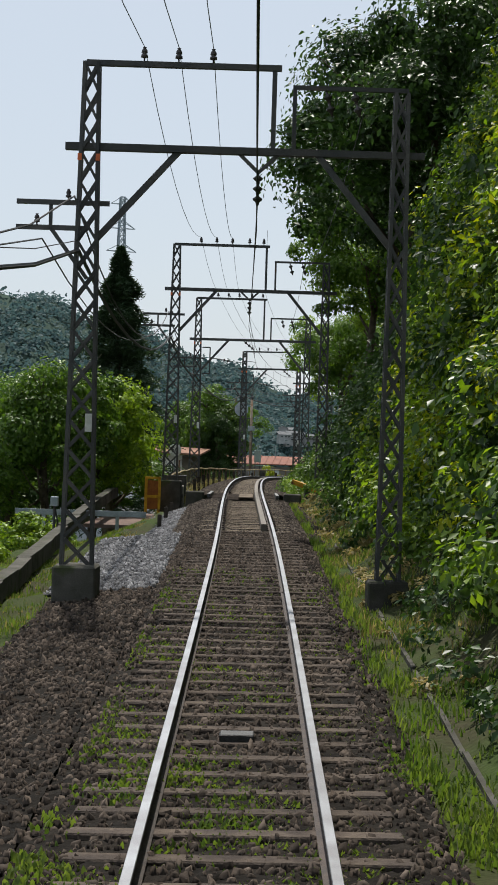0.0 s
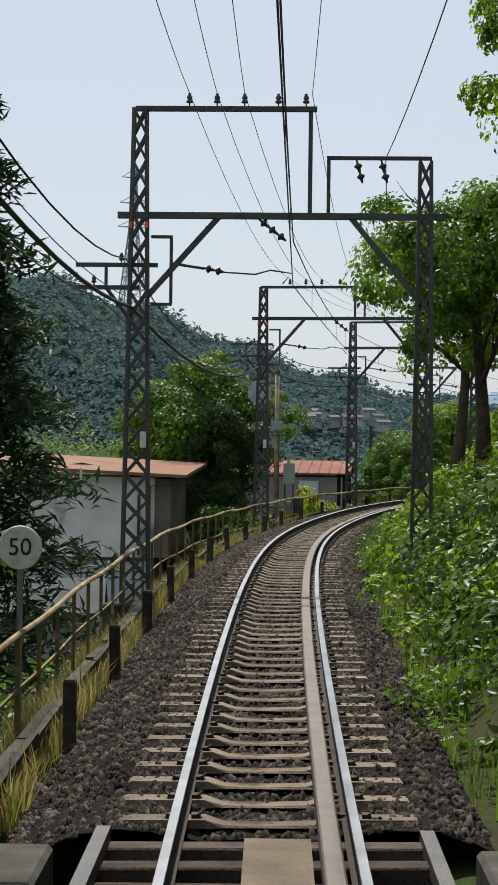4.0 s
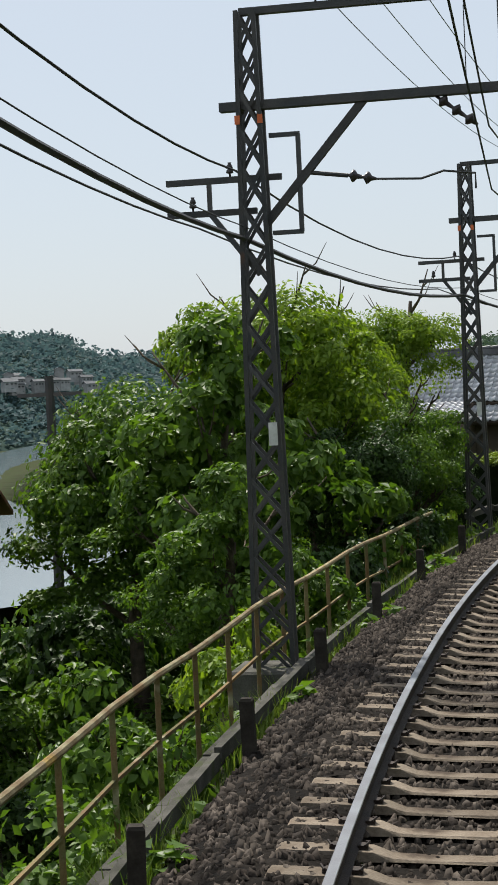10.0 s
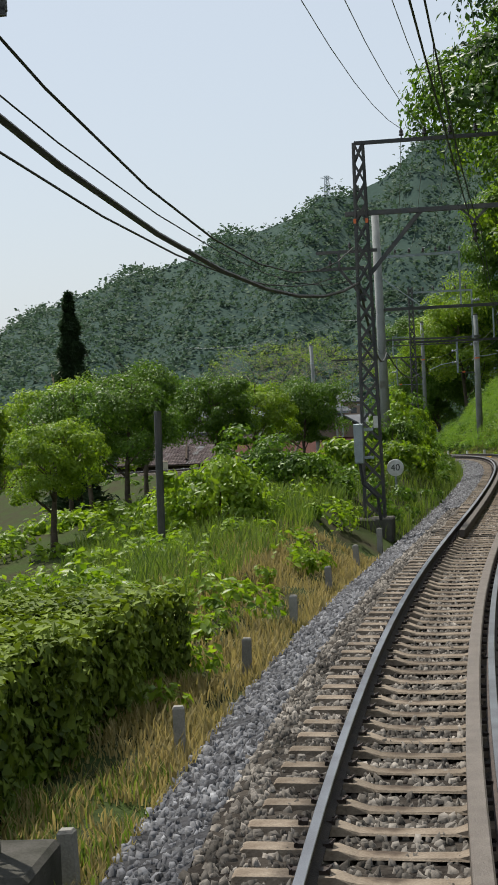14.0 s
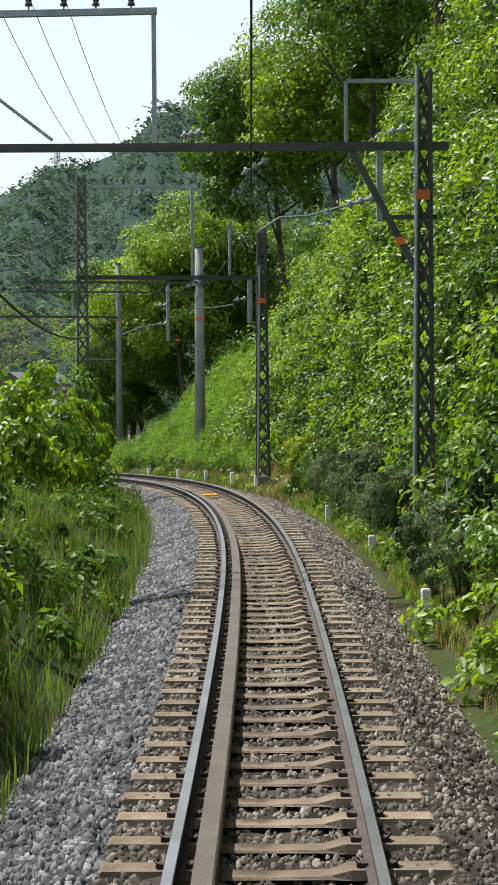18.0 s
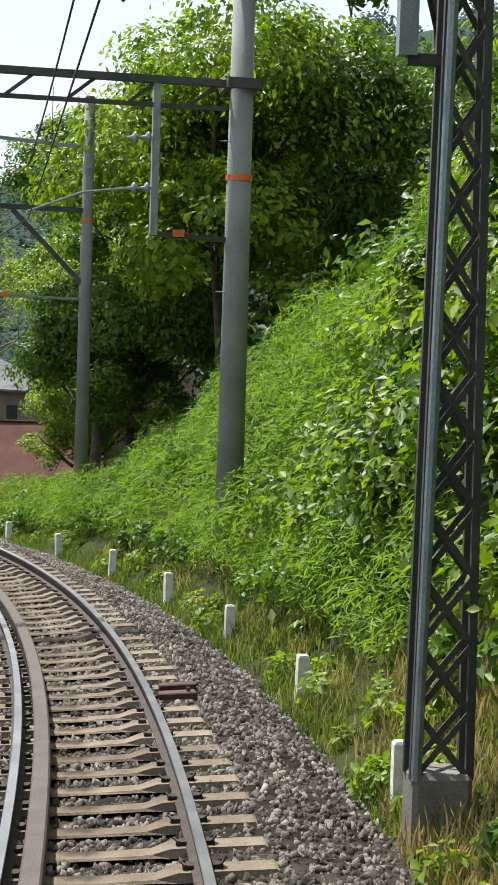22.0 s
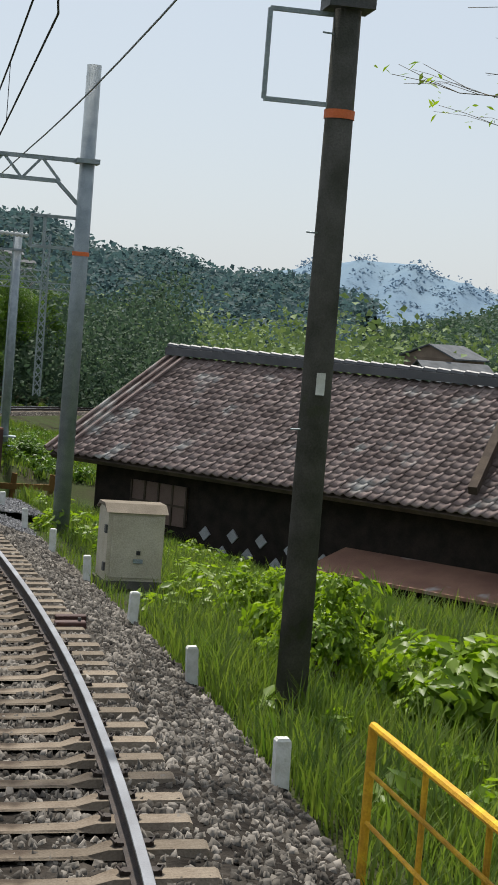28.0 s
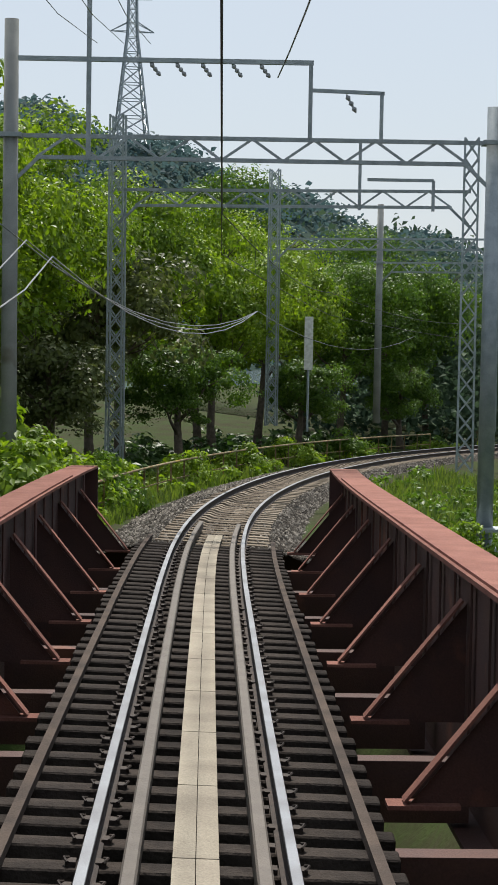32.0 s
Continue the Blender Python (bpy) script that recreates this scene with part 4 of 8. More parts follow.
part("lower_chord", Mesh().beam((-0.2, 0, 6.75), (-6.5, 0, 6.75), 0.07, 0.06), STEEL_DARK, g)
for k in range(7):
    part("lattice_bar", Mesh().beam((-0.35 - k * 0.85, 0, 7.08), (-0.75 - k * 0.85, 0, 6.76), 0.05), STEEL_DARK, g)
part("cap_bracket", Mesh().box((0, 0, 7.1), (0.48, 0.48, 0.14)), STEEL_DARK, g)
g = round_pole(281.0, 3.3, 9.0, 1.6, 0.14, "round grey concrete pole carrying a steel frame", 6.5)
part("beam", Mesh().beam((0, 0, 6.7), (-6.5, 0, 6.7), 0.12, 0.1), STEEL_DARK, g)
part("brace", Mesh().beam((0, 0, 5.1), (-1.6, 0, 6.65), 0.09, 0.09), STEEL_DARK, g)
part("foot_bar", Mesh().beam((0, 0, 4.85), (-1.95, 0, 4.88), 0.06), STEEL_GREY, g)
part("hanger_post", Mesh().beam((-1.9, 0, 6.7), (-1.9, 0, 4.85), 0.08), STEEL_GREY, g)
part("orange_tag", Mesh().box((-1.7, -0.05, 4.9), (0.14, 0.03, 0.09)), ORANGE, g)
part("upper_frame", Mesh().beam((0, 0, 8.0), (-2.1, 0, 8.1), 0.07).beam((-2.1, 0, 8.13), (-2.1, 0, 6.7), 0.07), STEEL_GREY, g)
disc_string(g, (-1.9, 0, 5.75), (-2.3, 0, 5.73), 2, 0.08, PORCELAIN)


def arm_pole(s, lat, top, base, band, frame_z=None, r=0.17):
    g = round_pole(s, lat, top, base, r, "round concrete pole with insulated bracket arms", band)
    for z0, z1, L in ((6.04, 6.1, 2.9), (5.29, 5.9, 2.4)):
        disc_string(g, (-r * 0.9, 0, z0), (-0.62, 0, z0 + (z1 - z0) * 0.2), 6, 0.06, PORCELAIN_WH)
        part("bracket_tube", Mesh().tube([(-0.6, 0, z0 + (z1 - z0) * 0.2), (-L, 0, z1)], 0.028, 8), STEEL_DARK, g)
    part("steady_arm", Mesh().tube([(-2.0, 0, 5.75), (-1.7, 0, 5.6), (-2.7, 0, 5.35)], 0.018, 6), STEEL_GREY, g)
    return g


g = arm_pole(299.5, 2.62, 9.0, -0.2, 4.29)
g.matrix_world = g.matrix_world @ Matrix.Rotation(radians(-1.6), 4, "Y")
sg = thing("warning_sign", place(299.2, 2.36, 0.28, -8) @ Matrix.Rotation(radians(-6), 4, "Y"), "weathered white track warning board with a red border", "sign")
part("board", Mesh().box((0, 0, 0.22), (0.26, 0.012, 0.62)), WHITE, sg)
part("red_border", Mesh().box((0, -0.008, 0.52), (0.25, 0.006, 0.02)).box((0, -0.008, 0.08), (0.25, 0.006, 0.02)).box((-0.115, -0.008, 0.3), (0.02, 0.006, 0.46)).box((0.115, -0.008, 0.3), (0.02, 0.006, 0.46)), RED, sg)
part("red_stroke", Mesh().beam((-0.1, -0.009, 0.5), (0.1, -0.009, 0.1), 0.02, 0.006), RED, sg)
part("black_arrow", Mesh().box((0, -0.009, -0.02), (0.2, 0.006, 0.035)), BLACK, sg)
part("bracket", Mesh().box((0.02, 0.06, 0.15), (0.05, 0.12, 0.5)), STEEL_DARK, sg)

g = round_pole(316.0, 2.62, 7.1, -0.9, 0.15, "dark weathered concrete pole with steel collars", 4.62, CONC_DARK, 0.45)
for z in (5.6, 6.35):
    part("collar", Mesh().box((0, 0, z), (0.42, 0.42, 0.1)), STEEL_DARK, g)
part("truss_arm", Mesh().beam((0, 0, 6.35), (-5, 0, 6.35), 0.06).beam((-0.3, 0, 5.65), (-0.75, 0, 6.0), 0.07).beam((-0.75, 0, 6.0), (-5, 0, 6.0), 0.06), STEEL_GREY, g)
for k in range(10):
    part("truss_diagonal", Mesh().beam((-0.75 - k * 0.42, 0, 6.35 if k % 2 else 6.0), (-1.17 - k * 0.42, 0, 6.0 if k % 2 else 6.35), 0.045), STEEL_GREY, g)
grey_frame(g, -0.7, 0, 4.7, 5.5, 0.04)
part("white_plate", Mesh().box((0, -0.16, 2.2), (0.08, 0.01, 0.2)), WHITE, g)


def truss_gantry(s, xl, xr, tl, tr, z, base_l, base_r, upper=None, group="overhead line gantries", depth=0.42, n=14, steel=False):
    g = thing("truss_gantry", place(s) if not isinstance(s, Matrix) else s, "grey steel truss gantry across the track", "gantry", group)
    for x, t, b in ((xl, tl, base_l), (xr, tr, base_r)):
        if steel:
            lattice_mast(g, x, t, 0.42, 0.36, 0.36, 0, b, STEEL_GREY, 0.5)
        else:
            part("pole", Mesh().tube([(x, 0, b), (x, 0, t)], [0.17, 0.14], 16), STEEL_GREY if x == xr else POLE_CONC, g, smooth=True)
            part("collar", Mesh().box((x, 0, z), (0.44, 0.44, 0.09)), STEEL_GREY, g)
    for zz in (z, z - depth):
        part("chord", Mesh().beam((xl + (0.5 if zz < z else 0), 0, zz), (xr - (0.5 if zz < z else 0), 0, zz), 0.08), STEEL_GREY, g)
    for k in range(n):
        a, b = xl + 0.5 + (xr - xl - 1) * k / n, xl + 0.5 + (xr - xl - 1) * (k + 1) / n
        part("diagonal", Mesh().beam((a, 0, z if k % 2 else z - depth), (b, 0, z - depth if k % 2 else z), 0.05), STEEL_GREY, g)
    for x, e in ((xl, 1), (xr, -1)):
        part("knee", Mesh().beam((x, 0, z - 0.95), (x + e * 0.55, 0, z - depth), 0.07), STEEL_GREY, g)
    return g


g = truss_gantry(335.0, -3.6, 2.53, 8.5, 8.6, 6.76, -0.4, -0.45)
part("orange_band", Mesh().tube([(2.53, 0, 4.95), (2.53, 0, 5.03)], 0.165, 16, False), ORANGE, g)
for x in (1.55, 1.8):
    part("bracket_post", Mesh().beam((x, 0, 5.07), (x, 0, 5.67), 0.06), STEEL_GREY, g)
for z in (5.07, 5.66):
    part("bracket_bar", Mesh().beam((1.52, 0, z), (2.5, 0, z), 0.06), STEEL_GREY, g)
disc_string(g, (1.52, 0, 5.25), (0.95, 0, 5.27), 6, 0.055, PORCELAIN_WH)
part("registration_tube", Mesh().tube([(0.95, 0, 5.27), (-1.0, 0, 5.4)], 0.028, 8), STEEL_DARK, g)
part("steady_arm", Mesh().tube([(0.5, 0, 5.22), (0.45, 0, 5.05), (0.0, 0, 5.12), (-0.6, 0, 4.9)], 0.02, 6), STEEL_GREY, g)
disc_string(g, (-0.5, 0, 6.15), (-0.5, 0, 5.6), 4, 0.075)

e32, b32 = Vector((73.04, 319.09)), 9.12
def beyond(px, d, z=-4.8, turn=0.0):
    """A spot d metres ahead of the bridge's end, px thousandths of a turn to the right."""
    b = radians(b32) - px / 3216
    q = e32 + Vector((-math.sin(b), math.cos(b))) * d
    return Matrix.Translation((q.x, q.y, z)) @ Matrix.Rotation(radians(b32 + turn), 4, "Z")
g = truss_gantry(beyond(0, 36, -5.55), -4.82, 4.67, 10.0, 8.45, 7.75, -0.6, -0.6)
part("riser", Mesh().beam((-3.3, 0, 7.3), (-3.3, 0, 11.0), 0.09), STEEL_GREY, g)
part("upper_beam", Mesh().beam((-4.75, 0, 9.25), (1.1, 0, 9.25), 0.09), STEEL_GREY, g)
part("drop_post", Mesh().beam((1.05, 0, 9.25), (1.05, 0, 7.75), 0.08), STEEL_GREY, g)
part("side_frame", Mesh().beam((1.05, 0, 8.72), (2.5, 0, 8.68), 0.07).beam((2.45, 0, 8.7), (2.45, 0, 7.75), 0.07), STEEL_GREY, g)
part("lower_frame", Mesh().beam((2.05, 0, 7.75), (2.05, 0, 6.4), 0.06).beam((3.5, 0, 7.0), (3.5, 0, 6.4), 0.06).beam((2.2, 0, 7.0), (3.5, 0, 7.0), 0.06), STEEL_GREY, g)
for x in (-2.1, -1.6, -1.1, -0.5, 0.05):
    disc_string(g, (x, 0, 9.2), (x + 0.2, 0, 8.95), 3, 0.05, PORCELAIN)
disc_string(g, (1.75, 0, 8.65), (1.95, 0, 8.3), 3, 0.055, PORCELAIN)
part("foot_frame", Mesh().box((4.67, -0.2, 0.15), (0.9, 0.6, 0.06)).box((4.67, -0.2, -0.25), (0.9, 0.6, 0.06)), STEEL_GREY, g)
# the station yard's gantries further on
truss_gantry(beyond(0, 49, -4.8, -8), -3.7, 5.8, 9.0, 8.4, 7.0, -0.4, -0.4, steel=True)
truss_gantry(beyond(60, 74, -5.0, -14), -0.4, 8.5, 10.0, 9.4, 7.2, -0.4, -0.4, steel=True)
truss_gantry(beyond(230, 82, -5.0, -18), 0.0, 7.0, 9.2, 8.0, 6.6, -0.6, -0.6)
bd = thing("white_board", beyond(107, 72, -5.0), "narrow tall white board on a steel post", "sign")
part("board", Mesh().box((0, 0, 3.0), (0.34, 0.05, 2.1)), WHITE, bd)
part("post", Mesh().tube([(0, 0.06, -0.5), (0, 0.06, 3.9)], 0.05, 8), STEEL_GREY, bd)

# ---- plants ----
def crown_points(n_clump, per, flat=0.8, hollow=0.45, clump=0.28, low=0.35):
    """Leaf centres and facings: domed sprays of leaves set unevenly round a crown of unit radius."""
    d = rng.normal(size=(n_clump, 3))
    d /= np.linalg.norm(d, axis=1)[:, None]
    d[:, 2] = np.where(d[:, 2] < -low, -d[:, 2], d[:, 2])
    lump = 1 + 0.22 * np.sin(3 * d[:, 0] + 2 * d[:, 2] + rng.random() * 6) + 0.16 * np.sin(5 * d[:, 1] + rng.random() * 6)
    r = (hollow + (1 - hollow) * rng.random(n_clump) ** 0.6) * lump * 0.85
    c = d * r[:, None] * np.array([1, 1, flat])
    size = clump * (0.45 + 0.9 * rng.random(n_clump) ** 1.5)
    e = rng.normal(size=(n_clump * per, 3)) + np.repeat(d, per, 0) * 0.7 + np.array([0, 0, 0.55])
    e /= np.linalg.norm(e, axis=1)[:, None]
    s = np.repeat(size, per)[:, None]
    p = np.repeat(c, per, 0) + e * s * (0.55 + 0.6 * rng.random((n_clump * per, 1))) * np.array([1.15, 1.15, 0.7])
    return p, e + np.array([0, 0, 0.35])


def leafy(name, n_clump, per, size, material, flat=0.8, hollow=0.45, clump=0.28, low=0.35, long=1.6):
    p, e = crown_points(n_clump, per, flat, hollow, clump, low)
    return leaf_cloud(name, p, size, material, 0.4, e, long)


CROWNS = {
    "mid": [leafy("crown", 60, 290, 0.032, LEAF_MID) for _ in range(3)],
    "dark": [leafy("crown", 60, 290, 0.032, LEAF_DARK) for _ in range(3)],
    "bright": [leafy("crown", 60, 290, 0.032, LEAF_BRIGHT) for _ in range(3)],
    "olive": [leafy("crown", 55, 180, 0.043, LEAF_OLIVE)],
    "maple": [leafy("crown", 48, 170, 0.05, LEAF_MID, 0.85, 0.3, 0.2)],
    "bush": [leafy("foliage", 30, 130, 0.07, LEAF_MID, 0.8, 0.5, 0.34) for _ in range(2)],
    "bushdark": [leafy("foliage", 30, 130, 0.07, LEAF_DARK, 0.8, 0.5, 0.34)],
    "bushbright": [leafy("foliage", 30, 130, 0.07, LEAF_BRIGHT, 0.8, 0.5, 0.34) for _ in range(2)],
    "bushyellow": [leafy("foliage", 30, 130, 0.07, LEAF_YELLOW, 0.8, 0.5, 0.34)],
    "bushgrey": [leafy("foliage", 40, 200, 0.045, LEAF_GREY, 0.85, 0.35, 0.3) for _ in range(2)],
    "bushbig": [leafy("foliage", 26, 70, 0.12, LEAF_BRIGHT, 0.8, 0.5, 0.4)],
}
FINE = {k: [leafy("crown", 75, 380, 0.024, m) for _ in range(2)] for k, m in (("mid", LEAF_MID), ("dark", LEAF_DARK), ("bright", LEAF_BRIGHT))}
SKIRTS = {k: leafy("crown", 34, 200, 0.04, m) for k, m in (("mid", LEAF_MID), ("dark", LEAF_DARK), ("bright", LEAF_BRIGHT), ("olive", LEAF_OLIVE), ("maple", LEAF_MID))}


def limbs_mesh(h, r, n=6, spread=0.5, start=0.35, lean=(0.0, 0.0), twigs=0):
    """A tapered trunk with limbs that fork once."""
    m = Mesh()
    pts = []
    for k in range(6):
        u = k / 5
        pts.append(Vector((lean[0] * u * h + 0.03 * h * math.sin(4 * u), lean[1] * u * h + 0.02 * h * math.sin(5 * u + 1), u * h)))
    m.tube(pts, [r * (1.25 if k == 0 else 1 - 0.15 * k) for k in range(6)], 8)
    for k in range(n):
        u = start + (0.95 - start) * k / max(1, n - 1)
        i = min(4, int(u * 5))
        p = pts[i].lerp(pts[i + 1], u * 5 - i)
        a = k * 2.4 + rng.random()
        d = Vector((math.cos(a), math.sin(a), 0.55 + 0.4 * rng.random()))
        L = h * spread * (1.05 - 0.4 * u)
        q1, q2 = p + d * L * 0.5, p + d * L + Vector((0, 0, 0.06 * h))
        rr = r * 0.45 * (1.1 - 0.5 * u)
        m.tube([p, q1, q2], [rr, rr * 0.65, rr * 0.25], 6)
        for e in range(2 + twigs):
            a2 = a + (e - 0.5 - twigs / 2) * 0.8 + rng.normal() * 0.2
            d2 = Vector((math.cos(a2), math.sin(a2), 0.3 + 0.5 * rng.random()))
            b = q1.lerp(q2, rng.random() * 0.8)
            m.tube([b, b + d2 * L * 0.3, b + d2 * L * 0.55 + Vector((0, 0, 0.03 * h))], [rr * 0.45, rr * 0.28, rr * 0.1], 5)
    return m


def tree(s, lat, height, crown, kind="mid", label="", trunk=0.35, cz=0.68, flat=None, base=None, bark=None, lean=(0, 0), name="tree"):
    h0 = float(ground_h(s, lat)) if base is None else base
    t = thing(name, place(s, lat, h0 - 0.1, rng.random() * 360), label or "broadleaf tree in fresh green leaf on the slope", "tree")
    part("trunk", limbs_mesh(height * 0.86, trunk * 0.5, 7, crown / height * 0.8, 0.35, lean), bark or BARK, t, smooth=True)
    pick = FINE if crown > 3.1 and kind in FINE else CROWNS
    v = pick[kind][int(rng.integers(len(pick[kind])))]
    m = Matrix.Translation((lean[0] * height * 0.6, lean[1] * height * 0.6, height * cz - crown * 0.15)) @ Matrix.Rotation(rng.random() * 6, 4, "Z") @ Matrix.Diagonal((crown, crown, flat or min(height * 0.5, crown * 1.2), 1))
    part("crown", v, None, t, m=m)
    m2 = Matrix.Translation((crown * 0.3, 0, height * (cz - 0.22))) @ Matrix.Rotation(rng.random() * 6, 4, "Z") @ Matrix.Diagonal((crown * 0.8, crown * 0.8, min(height * 0.28, crown * 0.8), 1))
    part("crown", SKIRTS[kind], None, t, m=m2)
    return t


def bush(s, lat, r, h, kind="bush", label="", base=None, name="bush"):
    h0 = float(ground_h(s, lat)) if base is None else base
    b = thing(name, place(s, lat, h0 - 0.05, rng.random() * 360), label or "leafy green bush beside the track", "bush")
    st = Mesh()
    for k in range(5):
        a = k * 1.3
        st.tube([(0.05 * math.cos(a), 0.05 * math.sin(a), -0.1), (r * 0.3 * math.cos(a), r * 0.3 * math.sin(a), h * 0.45), (r * 0.5 * math.cos(a), r * 0.5 * math.sin(a), h * 0.75)], [0.025, 0.018, 0.008], 5)
    part("stem", st, BARK, b)
    v = CROWNS[kind][int(rng.integers(len(CROWNS[kind])))]
    part("foliage", v, None, b, m=Matrix.Translation((0, 0, h * 0.25)) @ Matrix.Diagonal((r, r, h, 1)))
    return b


def waves(s, z, k=1.0):
    return 0.5 * np.sin(0.9 * k * s + 1.3 * z) + 0.3 * np.sin(2.1 * k * s - 1.9 * z + 1) + 0.25 * np.sin(4.3 * k * s + 2.7 * z) + 0.2 * np.sin(3.1 * z - 1.1 * k * s)


def cover(name, s0, s1, lat0, lat1, density, size, material, label, lump=0.35, side=1, tilt=0.45, category="foliage", gaps=-0.65, long=1.6, up=0.8, per=70):
    """Leaves clothing the slope between two lines: overlapping domed sprays, thin where they recede."""
    a, b = np.meshgrid(np.linspace(s0, s1, 40), np.linspace(lat0, lat1, 40), indexing="ij")
    hh = ground_h(a, b)
    steep = np.sqrt(1 + np.gradient(hh, np.linspace(lat0, lat1, 40), axis=1) ** 2)
    area = float(steep.mean() * (s1 - s0) * abs(lat1 - lat0))
    n = int(area * density * 1.25 / per)
    u = rng.random(n)
    cum = np.cumsum(steep.mean(0))
    cum = np.r_[0, cum[:-1]] / cum[-2]
    lat = np.interp(u, np.clip(cum, 0, 1), np.linspace(lat0, lat1, 40))
    s = s0 + rng.random(n) * (s1 - s0)
    h = ground_h(s, lat)
    w = waves(s, h + lat * 0.7) + 0.35 * rng.normal(size=n)
    keep = w > gaps
    s, lat, h, w = s[keep], lat[keep], h[keep], w[keep]
    out = lump * (0.2 + 0.5 * np.clip(w, -0.4, 1.2))
    p = WN(s, lat - side * out * 0.7, h + out * 0.7)
    _, _, _, ax, ay, _ = station(s)
    face = np.stack([-side * ay, side * ax, 0 * ax + up], 1)
    face /= np.linalg.norm(face, axis=1)[:, None]
    r = np.repeat((0.22 + 0.75 * lump) * (0.35 + 0.8 * rng.random(len(s))), per)[:, None]
    e = rng.normal(size=(len(s) * per, 3)) + np.repeat(face, per, 0) * 1.1
    e /= np.linalg.norm(e, axis=1)[:, None]
    q = np.repeat(p, per, 0) + e * r * (0.5 + 0.6 * rng.random((len(r), 1))) * np.array([1, 1, 0.8])
    return thing(name, None, label, category, kind="stuff", data=leaf_cloud(name, q, size, material, tilt, e + np.array([0, 0, 0.4]), long))


def grass(name, s0, s1, lat0, lat1, density, height, material, label, width=0.006, lean=0.5, patch=0.0):
    n = int((s1 - s0) * abs(lat1 - lat0) * density)
    s, lat = s0 + rng.random(n) * (s1 - s0), lat0 + rng.random(n) * (lat1 - lat0)
    w = waves(s * 1.3, lat * 2.3) + 0.3 * rng.normal(size=n)
    k = w > patch
    s, lat, w = s[k], lat[k], w[k]
    inner = np.abs(lat) < 1.5
    h = np.where(inner, -0.2, ground_h(s, lat) - 0.02)
    return thing(name, None, label, "grass", kind="stuff", data=blades(name, WN(s, lat, h), height * (0.75 + 0.35 * np.clip(w, -1, 1)), width, material, lean))


LEAF_IVY = leaf_mat("ivy_leaf", (0.035, 0.075, 0.014), (0.12, 0.19, 0.035), 0.3)
IVY = "dense ivy and creepers hanging over the cutting"
# stretch one: the shaded cutting
cover("creepers", -8, 51.71, 2.6, 6.5, 130, 0.085, LEAF_IVY, IVY, 0.6)
cover("creepers", -8, 60, 3.2, 7.5, 60, 0.10, LEAF_DARK, IVY, 1.0)
cover("creepers", 4, 60, 2.2, 3.4, 60, 0.07, LEAF_DARK, IVY, 0.25)
# sunlight on this bank is put into the brighter leaves of these vines
cover("creepers", 6.125, 40, 2.8, 6.0, 130, 0.085, LEAF_BRIGHT, "bright climbing vines over the cutting", 0.8, gaps=-0.35)
cover("creepers", 10, 38, 2.9, 5.0, 45, 0.075, LEAF_YELLOW, "yellow-green vines over the cutting, sunlight put into the leaf colour", 0.95, gaps=0.0)
for s, lat, h, c, kd in ((12.25, 8.2, 8, 3.4, "mid"), (19, 8.4, 8.5, 3.6, "bright"), (28, 7.4, 8.8, 3.8, "bright"), (36, 5.4, 9.2, 4.0, "mid"), (43, 4.4, 9, 3.8, "dark"), (49.5, 4.6, 9.5, 3.6, "dark"), (56.5, 4.6, 9.5, 3.6, "dark"), (64.62, 4.4, 8, 3.2, "mid"), (78, 5.5, 8, 2.4, "bright"), (86, 3.8, 7.0, 2.4, "mid"), (94, 3.6, 7.5, 2.5, "bright"), (102.4, 6.5, 6.5, 2.6, "bright"), (115.9, 7.5, 6, 2.4, "mid")):
    tree(s, lat, h, c, kd, "tall broadleaf tree leaning over the cutting")
cover("creepers", 51.71, 80, 2.3, 7, 130, 0.085, LEAF_IVY, IVY, 0.55)
cover("bank_foliage", 64.62, 140.8, 1.75, 6, 75, 0.08, LEAF_BRIGHT, "fresh weeds and vines on the bank", 0.35)
cover("bank_foliage", 62, 112, 1.45, 2.6, 70, 0.06, LEAF_MID, "fresh weeds and vines on the bank", 0.3)
grass("verge_grass", 60.32, 140.8, 1.45, 3.6, 120, 0.32, GRASS, "long green grass on the bank")
grass("trackside_grass", -4, 52, -6.5, -2.75, 260, 0.13, GRASS, "short grass beside the track", 0.009, patch=-0.35)
grass("trackside_grass", -4, 52, -5.5, -2.5, 120, 0.1, GRASS_DRY, "short dry grass beside the track", 0.009, patch=0.0)
grass("trackside_grass", -4, 52, 1.3, 3.2, 330, 0.12, GRASS, "short grass beside the track", 0.009, patch=-0.1)
grass("trackside_grass", 20, 58, 1.5, 3.4, 180, 0.12, GRASS_DRY, "short dry grass beside the track", 0.009, patch=0.1)
cover("fallen_leaves", -4, 58, 1.75, 3.3, 70, 0.05, GRASS_DRY, "brown fallen leaves at the foot of the cutting", 0.012, up=3, category="leaves")
grass("moss_between_rails", -4, 30, -1.2, 1.25, 700, 0.05, GRASS, "moss and low weeds between the sleepers", 0.014, patch=0.02)
grass("moss_between_rails", -4, 14, -1.3, 2.6, 500, 0.06, GRASS, "moss and low weeds between the sleepers", 0.016, patch=0.1)
# left of the straight
for s, lat, r, h, kd in ((30.75, -7, 1.6, 1.6, "bushbright"), (34.89, -5.6, 1.0, 1.0, "bushbright"), (41.11, -9, 2.2, 2.2, "bush"), (39.04, -4.5, 0.8, 0.7, "bushbright"), (26.6, -6.5, 1.3, 1.3, "bushbright"), (20.41, -7, 1.6, 1.4, "bushbright"), (45.26, -5.2, 1.0, 1.2, "bush")):
    bush(s, lat, r, h, kd)
